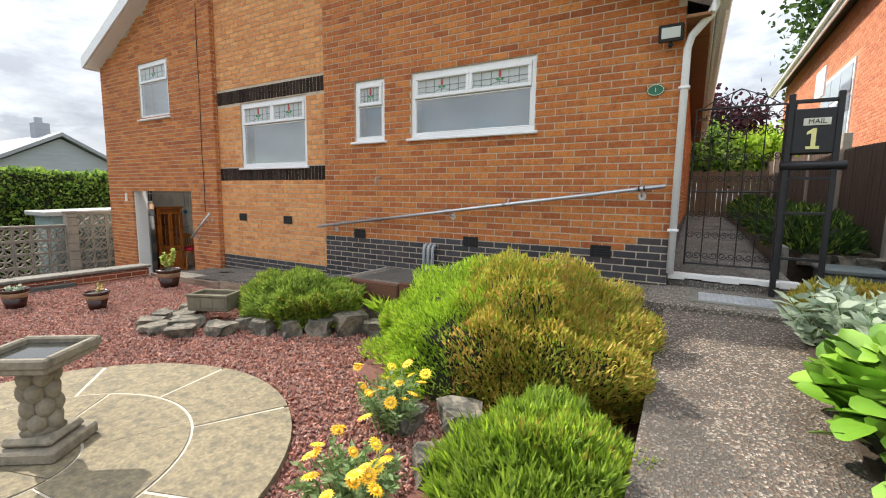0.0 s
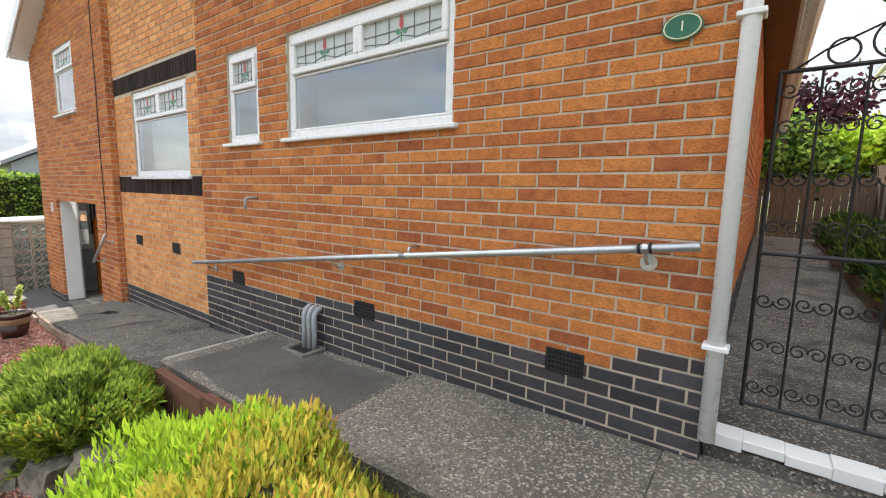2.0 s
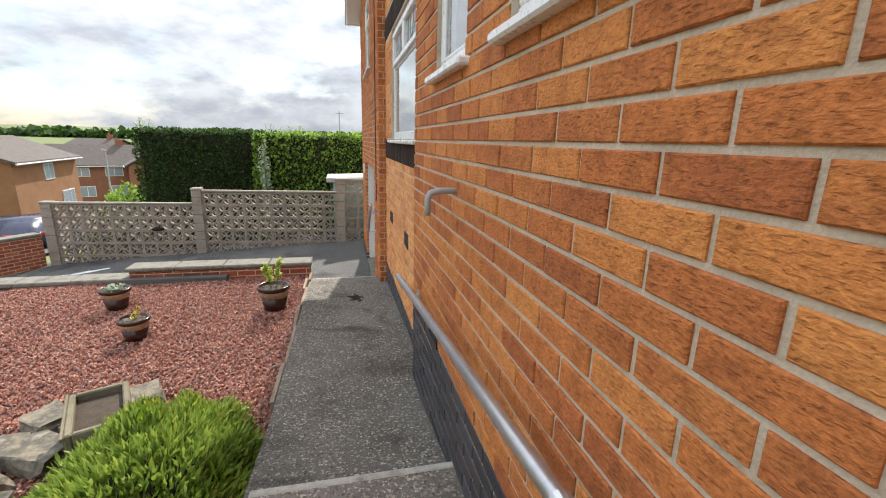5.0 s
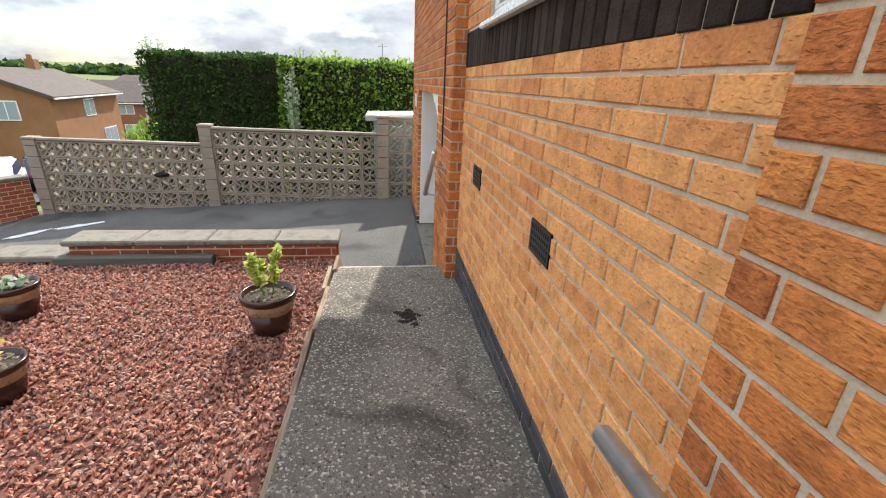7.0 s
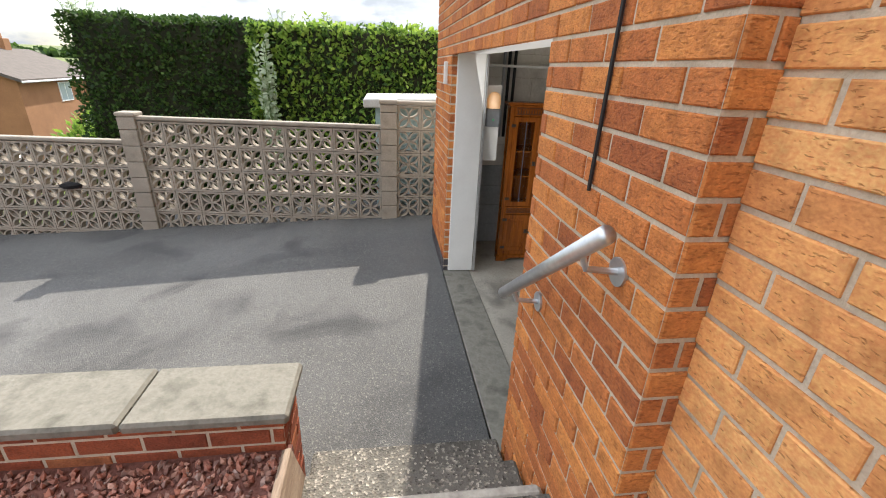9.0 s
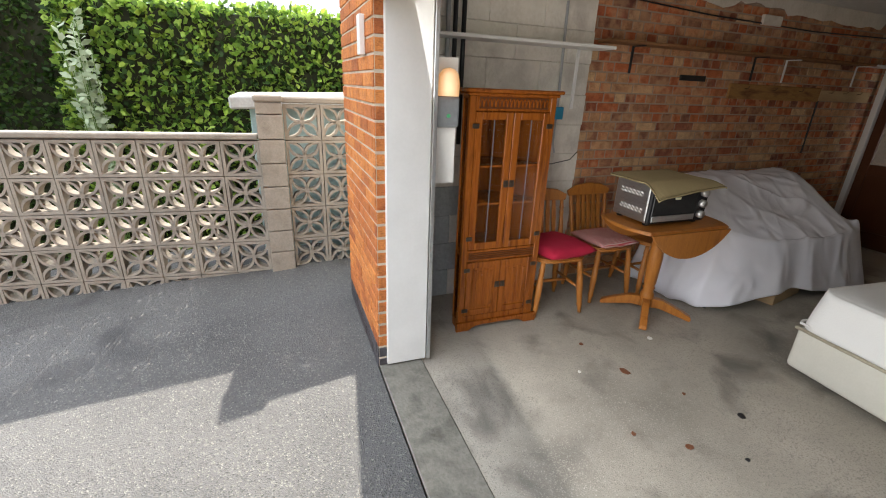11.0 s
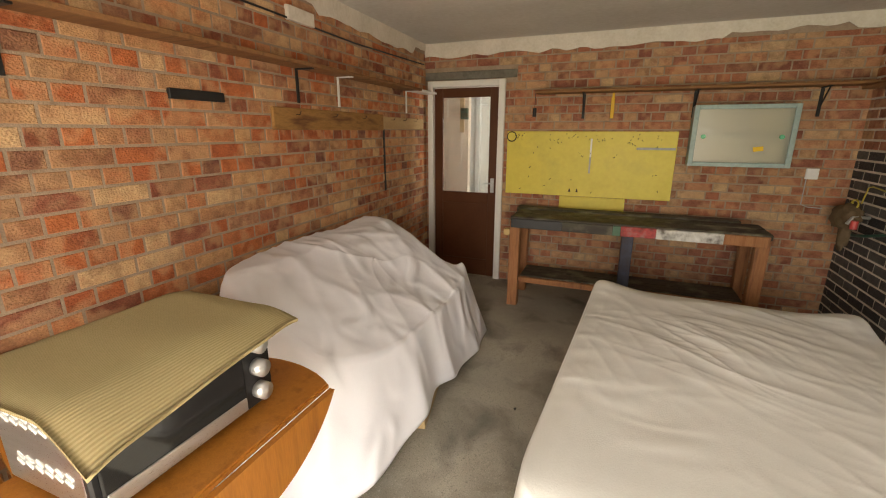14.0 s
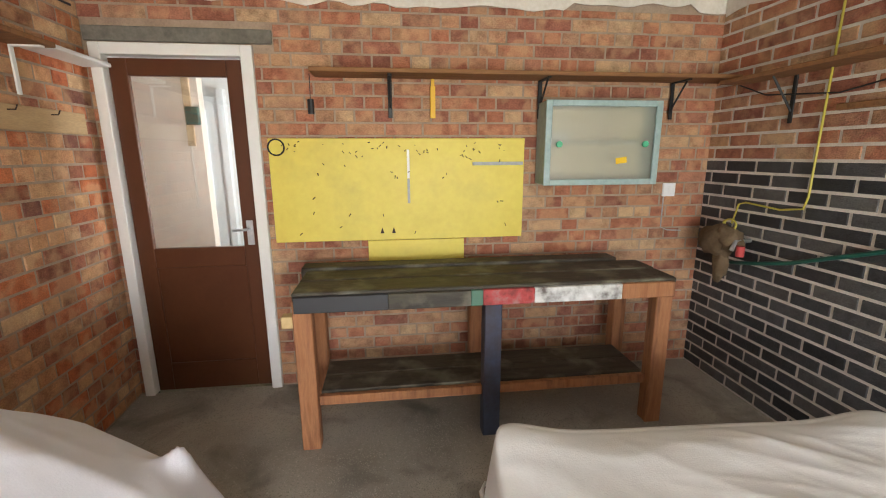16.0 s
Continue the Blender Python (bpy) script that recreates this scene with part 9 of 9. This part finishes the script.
for lo, hi in (((-0.36, -0.17, -0.245), (-0.322, -0.155, 0.245)), ((0.322, -0.17, -0.245), (0.36, -0.155, 0.245)), ((-0.322, -0.17, 0.21), (0.322, -0.155, 0.245)), ((-0.322, -0.17, -0.245), (0.322, -0.155, -0.21))):
    part("front_frame", boxed(lo, hi, 0.003), BLUEP, wc)
part("shelf", boxed((-0.335, -0.12, 0.0), (0.335, -0.014, 0.012), 0.002), BLUEP, wc)
for lo, hi, y in ((-0.33, 0.02, -0.150), (-0.01, 0.33, -0.143)):
    p = part("glass_door", boxed((lo, y, -0.215), (hi, y + 0.004, 0.215), 0), FROSTED, wc)
    p.visible_shadow = False
for x in (-0.27, 0.27):
    part("knob", tube(bmesh.new(), [(x, -0.152, -0.005), (x, -0.168, -0.005)], 0.018, 14), plain("green_knob", (0.10, 0.48, 0.26), 0.4) if "green_knob" not in bpy.data.materials else bpy.data.materials["green_knob"], wc, "green round knob")
part("sticker", boxed((-0.035, -0.1445, -0.018), (0.035, -0.1435, 0.018), 0, pose(0.13, -0.006, -0.10, 0, -8, 0)), plain("yellow_label", (0.80, 0.52, 0.02), 0.5), wc, "yellow paper sticker")
part("pale_parcel", boxed((-0.31, -0.11, 0.012), (-0.18, -0.03, 0.075), 0.02), WHITEPAINT, wc)

shelf = thing("wall_shelf", "long narrow brown shelf on steel brackets", "shelf", (-9.05, 10.40, 1.90))
part("board", boxed((-1.25, -0.20, 0.0), (1.24, 0.0, 0.022), 0.003), ROUGHWOOD, shelf)
for x in (-0.83, 0.07, 0.93):
    bm = box(boxed((x - 0.012, -0.012, -0.22), (x + 0.012, -0.004, 0.0), 0.002), (x - 0.012, -0.17, -0.008), (x + 0.012, -0.004, 0.0), 0.002)
    tube(bm, [(x, -0.14, -0.008), (x, -0.01, -0.16)], 0.006, 6)
    part("bracket", bm, DARKIRON, shelf, "dark steel shelf bracket")
tagged(part("brush", box(boxed((-9.645, 10.385, 1.68), (-9.615, 10.40, 1.86), 0.003), (-9.64, 10.388, 1.86), (-9.62, 10.398, 1.90), 0.002), plain("yellow_plastic", (0.75, 0.45, 0.02), 0.5)), "yellow spirit level hung on the wall", "tool")
tagged(part("hanging_weight", tube(tube(bmesh.new(), [(-10.33, 10.39, 1.70), (-10.33, 10.39, 1.78)], 0.018, 10), [(-10.33, 10.39, 1.78), (-10.33, 10.40, 1.92)], 0.002, 5), BLACKPLASTIC), "small black weight hanging on a cord", "weight")
sw = thing("light_switch", "white plastic switch plate with cable", "switch", (-8.065, 10.412, 1.235))
part("plate", boxed((-0.043, -0.012, -0.043), (0.043, 0.004, 0.043), 0.003), UPVC, sw)
part("rocker", boxed((-0.012, -0.018, -0.018), (0.012, -0.011, 0.018), 0.003), UPVC, sw)
part("cable", tube(bmesh.new(), [(-0.03, -0.002, -0.045), (-0.03, -0.002, -0.25), (0.02, -0.002, -0.27), (0.12, -0.002, -0.275)], 0.004, 5), GREYPIPE, sw)

# ---- east wall: gas pipe, cloth bundle on a vice, hose, shelf ----
YPIPE = plain("yellow_gas_pipe", (0.50, 0.43, 0.07), 0.4)
gp = part("gas_pipe", tube(bmesh.new(), [(-7.82, 9.65, 2.3), (-7.82, 9.663, 1.25), (-7.82, 9.68, 1.19), (-7.82, 9.81, 1.17), (-7.82, 10.04, 1.185), (-7.82, 10.09, 1.17), (-7.83, 10.112, 1.05)], 0.0055, 8), YPIPE, None, "", True)
tagged(gp, "thin yellow pipe running down the wall", "pipe")
coil = part("cord_coil", tube(bmesh.new(), [(-7.89 + 0.004 * (k % 3), 10.06 + (0.05 + 0.008 * math.sin(k)) * math.cos(0.55 * k), 1.05 + 0.035 * math.sin(0.55 * k)) for k in range(40)], 0.005, 5), YPIPE, None, "", True)
tagged(coil, "small coil of yellow cord", "cord")
bundle = thing("cloth_bundle", "brown rag bundle hung over a wall tap", "cloth", (-7.90, 10.12, 0.95))
RAG = surf("brown_rag", [(0.10, 0.065, 0.035), (0.17, 0.12, 0.07)], 9, 0.95, 60, 0.4)
for k, (o, q) in enumerate((((0, 0, 0), (0.07, 0.13, 0.10)), ((0, -0.08, 0.02), (0.06, 0.09, 0.07)), ((0, -0.04, -0.14), (0.035, 0.045, 0.13)))):
    bm = bmesh.new()
    bmesh.ops.create_icosphere(bm, subdivisions=3, radius=1)
    for v in bm.verts:
        f = 1 + 0.35 * noise.noise(v.co * 1.8 + Vector((k * 5, 0, 0))) + 0.15 * noise.noise(v.co * 5)
        v.co = Vector((v.co.x * q[0], v.co.y * q[1], v.co.z * q[2])) * f + Vector(o)
    part("rag", bm, RAG, bundle, "", True)
part("tap", tube(bmesh.new(), [(0.08, -0.15, 0.02), (-0.02, -0.16, 0.02), (-0.05, -0.17, -0.03)], 0.012, 8), GALV, bundle)
part("red_tin", tube(bmesh.new(), [(-0.02, -0.20, -0.06), (-0.02, -0.20, 0.0)], 0.022, 12), plain("red_tin", (0.5, 0.06, 0.06), 0.4), bundle)
hose = part("hose", tube(bmesh.new(), [(-7.88, 10.09, 0.815), (-7.84, 9.9, 0.85), (-7.83, 9.69, 0.905), (-7.83, 9.27, 1.06), (-7.83, 8.8, 1.15), (-7.83, 8.2, 1.18), (-7.83, 7.6, 1.14), (-7.83, 7.0, 1.2)], 0.011, 8), plain("green_hose", (0.012, 0.10, 0.075), 0.35), None, "", True)
tagged(hose, "dark green hose looped along the wall", "hose")
sh2 = thing("wall_shelf", "rough timber shelf high on the side wall", "shelf", (-7.80, 8.5, 1.86))
part("board", boxed((-0.16, -1.6, 0.0), (0.0, 1.7, 0.022), 0.003), ROUGHWOOD, sh2)
part("batten", boxed((-0.03, -1.6, -0.20), (-0.004, 1.1, -0.17), 0.003), ROUGHWOOD, sh2)
for y in (-1.0, 0.3, 1.35):
    part("bracket", tube(boxed((-0.012, y - 0.012, -0.24), (-0.004, y + 0.012, 0), 0.002), [(-0.14, y, -0.01), (-0.01, y, -0.18)], 0.006, 6), DARKIRON, sh2, "dark steel shelf bracket")
wire = part("loose_wire", tube(bmesh.new(), [(-7.82, 10.3, 1.90), (-7.83, 10.0, 1.78), (-7.82, 9.6, 1.74), (-7.82, 9.2, 1.80), (-7.82, 8.7, 1.95)], 0.004, 5), BLACKPLASTIC)
tagged(wire, "thin black wire sagging along the wall", "cable")
bs = part("brass_stand", tube(bmesh.new(), [(-7.92, 8.35, 0.0), (-7.86, 8.40, 0.85)], 0.014, 10), YPIPE, None, "", True)
tagged(bs, "yellow pole leaning on the black wall", "pole")

# ---- west wall: shelves, boards, meter board ----
sh3 = thing("wall_shelf", "long dusty timber shelf on the brick wall", "shelf", (-11.36, 8.6, 1.93))
part("board", boxed((0.0, -2.1, 0.0), (0.15, 1.35, 0.022), 0.003), ROUGHWOOD, sh3)
part("pale_board", boxed((0.0, 1.36, 0.0), (0.14, 1.78, 0.020), 0.003), WHITEPAINT, sh3)
for y in (-1.75, -0.3, 0.15, 1.3):
    part("bracket", box(boxed((0.004, y - 0.012, -0.20), (0.012, y + 0.012, 0), 0.002), (0.004, y - 0.012, -0.008), (0.13, y + 0.012, 0.0), 0.002), WHITEPAINT if y > 0 else DARKIRON, sh3, "flat steel shelf bracket")
bd = thing("hanging_board", "rough timber board fixed along the brick wall", "board", (-11.362, 9.05, 1.63))
part("plank", boxed((0.0, -1.0, -0.06), (0.022, 0.35, 0.07), 0.004), surf("scorched_plank", [(0.22, 0.10, 0.03), (0.34, 0.18, 0.06), (0.14, 0.06, 0.025)], 4, 0.8, 50, 0.2, stretch=(4, 0.8, 4)), bd)
part("plank", boxed((0.0, 0.35, -0.05), (0.020, 1.25, 0.055), 0.004), surf("pale_plank", [(0.42, 0.28, 0.14), (0.52, 0.37, 0.20)], 4, 0.8, 50, 0.2, stretch=(4, 0.8, 4)), bd)
for y in (-0.8, -0.4, 0.0, 0.5, 0.75, 1.0):
    part("hook", tube(bmesh.new(), [(0.02, y, 0.03), (0.05, y, 0.03), (0.06, y, 0.05)], 0.003, 5), NAIL, bd)
tagged(part("iron_strap", boxed((-11.366, 9.42, 1.05), (-11.352, 9.44, 1.58), 0.002), DARKIRON), "rusty iron strap hanging on the brick wall", "strap")
tagged(part("iron_plate", boxed((-11.366, 7.42, 1.70), (-11.345, 7.72, 1.745), 0.003), DARKIRON), "dark iron plate on the brick wall", "plate")
tagged(part("junction_box", boxed((-11.366, 8.25, 2.19), (-11.335, 8.50, 2.27), 0.004), OLDPLASTER), "white patch box high on the wall", "box")
tagged(part("wall_cable", tube(bmesh.new(), [(-11.352, 6.5, 2.26), (-11.352, 7.6, 2.21), (-11.352, 9.0, 2.19), (-11.352, 10.35, 2.22)], 0.006, 6), BLACKPLASTIC), "black cable along the wall top", "cable")
sh4 = thing("wall_shelf", "narrow white shelf on the painted blockwork", "shelf", (-11.345, 5.7, 1.87))
part("board", boxed((0.0, -0.75, 0.0), (0.20, 0.80, 0.022), 0.003), WHITEPAINT, sh4)
for y in (-0.4, 0.62):
    part("bracket", boxed((0.0, y - 0.012, -0.42), (0.016, y + 0.012, 0), 0.002), WHITEPAINT, sh4)
mb = thing("meter_board", "white painted board carrying an alarm box", "board", (-10.615, 4.99, 1.39))
part("panel", boxed((-0.02, -0.075, -0.32), (0.0, 0.092, 0.33), 0.003), WHITEPAINT, mb)
alarm = thing("wall_lamp", "grey lamp unit with a glowing amber dome", "lamp", (-10.613, 5.008, 1.51), 90)
alarm.scale = (1.2, 1.2, 1.2)
part("body", boxed((-0.052, -0.06, -0.11), (0.052, 0.0, 0.02), 0.012, None, 2), surf("slate_grey_plastic", [(0.13, 0.14, 0.15), (0.17, 0.18, 0.19)], 6, 0.45, 40, 0.04), alarm)
part("dome", lathe(bmesh.new(), [(0.046, 0.0), (0.048, 0.05), (0.042, 0.085), (0.026, 0.105), (0.002, 0.112)], 20, (0, -0.048, 0.02)), plain("amber_dome", (0.75, 0.55, 0.38), 0.4, emit=(1.0, 0.42, 0.06), power=0.13), alarm, "amber translucent dome, lit", True)
part("button", tube(bmesh.new(), [(0, -0.058, -0.06), (0, -0.066, -0.06)], 0.008, 10), plain("button_green", (0.05, 0.3, 0.12), 0.4), alarm)
conduit = thing("conduit", "grey conduit pipes beside the blockwork", "pipe", (-11.30, 5.25, 1.5))
for dy in (0, 0.05, 0.11):
    part("pipe", tube(bmesh.new(), [(0, dy, -0.3), (0, dy, 0.85)], 0.016, 8), BLACKPLASTIC if dy else GREYPIPE, conduit, "", True)
sock = thing("isolator_switch", "blue isolator box with a grey conduit drop", "switch", (-11.335, 6.18, 1.42))
part("box", boxed((0, -0.04, -0.045), (0.045, 0.04, 0.045), 0.004), plain("blue_plastic", (0.03, 0.25, 0.42), 0.4), sock)
part("conduit", tube(bmesh.new(), [(0.015, 0.0, 0.045), (0.015, -0.02, 0.75)], 0.010, 8), GREYPIPE, sock)
part("cable", tube(bmesh.new(), [(0.015, 0, -0.045), (0.015, 0, -0.22), (0.02, 0.02, -0.30)], 0.007, 6), GREYPIPE, sock)
tagged(part("thin_cable", tube(bmesh.new(), [(-11.34, 5.95, 1.03), (-11.34, 6.2, 1.03), (-11.34, 6.38, 1.06), (-11.34, 6.44, 1.12)], 0.004, 5), BLACKPLASTIC), "thin black cable on the painted blocks", "cable")

# ---- litter on the garage floor ----
r = random.Random(21)
LEAFDRY = plain("dry_leaf", (0.16, 0.06, 0.025), 0.8)
CHIP = plain("white_chip", (0.75, 0.74, 0.70), 0.8)
for i, (x, y, s, mat, lab) in enumerate([(-10.27, 6.46, 0.022, CHIP, "white plaster chip"), (-10.02, 6.02, 0.035, LEAFDRY, "curled brown dry leaf"), (-10.35, 5.95, 0.018, LEAFDRY, "small brown dry leaf"), (-9.52, 6.35, 0.022, BLACKPLASTIC, "dark scrap of rubber"), (-10.1, 5.75, 0.012, CHIP, "white plaster chip"),
                                         (-9.75, 6.2, 0.012, LEAFDRY, "small brown dry leaf"), (-9.45, 5.9, 0.02, LEAFDRY, "brown dry leaf"), (-9.3, 6.1, 0.014, BLACKPLASTIC, "dark scrap of rubber"), (-9.6, 5.7, 0.014, LEAFDRY, "small brown dry leaf"), (-10.5, 7.25, 0.012, BLACKPLASTIC, "dark scrap of rubber"), (-9.95, 8.2, 0.012, BLACKPLASTIC, "dark scrap of rubber")]):
    bm = bmesh.new()
    o = [(s * r.uniform(0.6, 1.1) * math.cos(2 * math.pi * k / 7), s * r.uniform(0.5, 1.0) * math.sin(2 * math.pi * k / 7)) for k in range(7)]
    prism(bm, o, 0, 0.006)
    ob = part("litter", bm, mat)
    ob.matrix_world = pose(x, y, 0.001, 0, 0, i * 40)
    tagged(ob, lab + " on the concrete floor", "litter")
WETSOIL = surf("dark_wet_soil", [(0.009, 0.007, 0.005), (0.022, 0.016, 0.012)], 30, 0.95, 120, 0.6)
spill = thing("dropped_soil", "clump of dark soil dropped on the path", "soil clump", (-6.66, 4.27, 0.566), -12)
r = random.Random(31)
for k in range(34):
    q = r.uniform(0.012, 0.034)
    bm = mound(bmesh.new(), (0, 0, 0), (q * r.uniform(0.9, 1.7), q, q * 0.45), k + 6, 0.8, 1.0, 14, 4)
    part("clod", bm, WETSOIL, spill, "", True).matrix_basis = pose(r.gauss(0.04, 0.085), r.gauss(0, 0.034), -0.003, 0, -4, r.uniform(0, 360))
bm = bmesh.new()
for k in range(70):
    bmesh.ops.create_icosphere(bm, subdivisions=1, radius=r.uniform(0.003, 0.009), matrix=Matrix.Translation((r.gauss(0.08, 0.17), r.gauss(0, 0.09), 0.001)))
part("crumb", bm, WETSOIL, spill)["kind"] = "stuff"

# things fixed to the west wall stand square to it
for ob in (sh3, bd, sh4, sock, conduit, *[o for o in bpy.data.objects if o.parent is None and o.name in ("iron_strap", "iron_plate", "junction_box", "wall_cable", "thin_cable")]):
    ob.matrix_world = SKEW @ Matrix.Translation((0.065, 0, 0)) @ ob.matrix_world
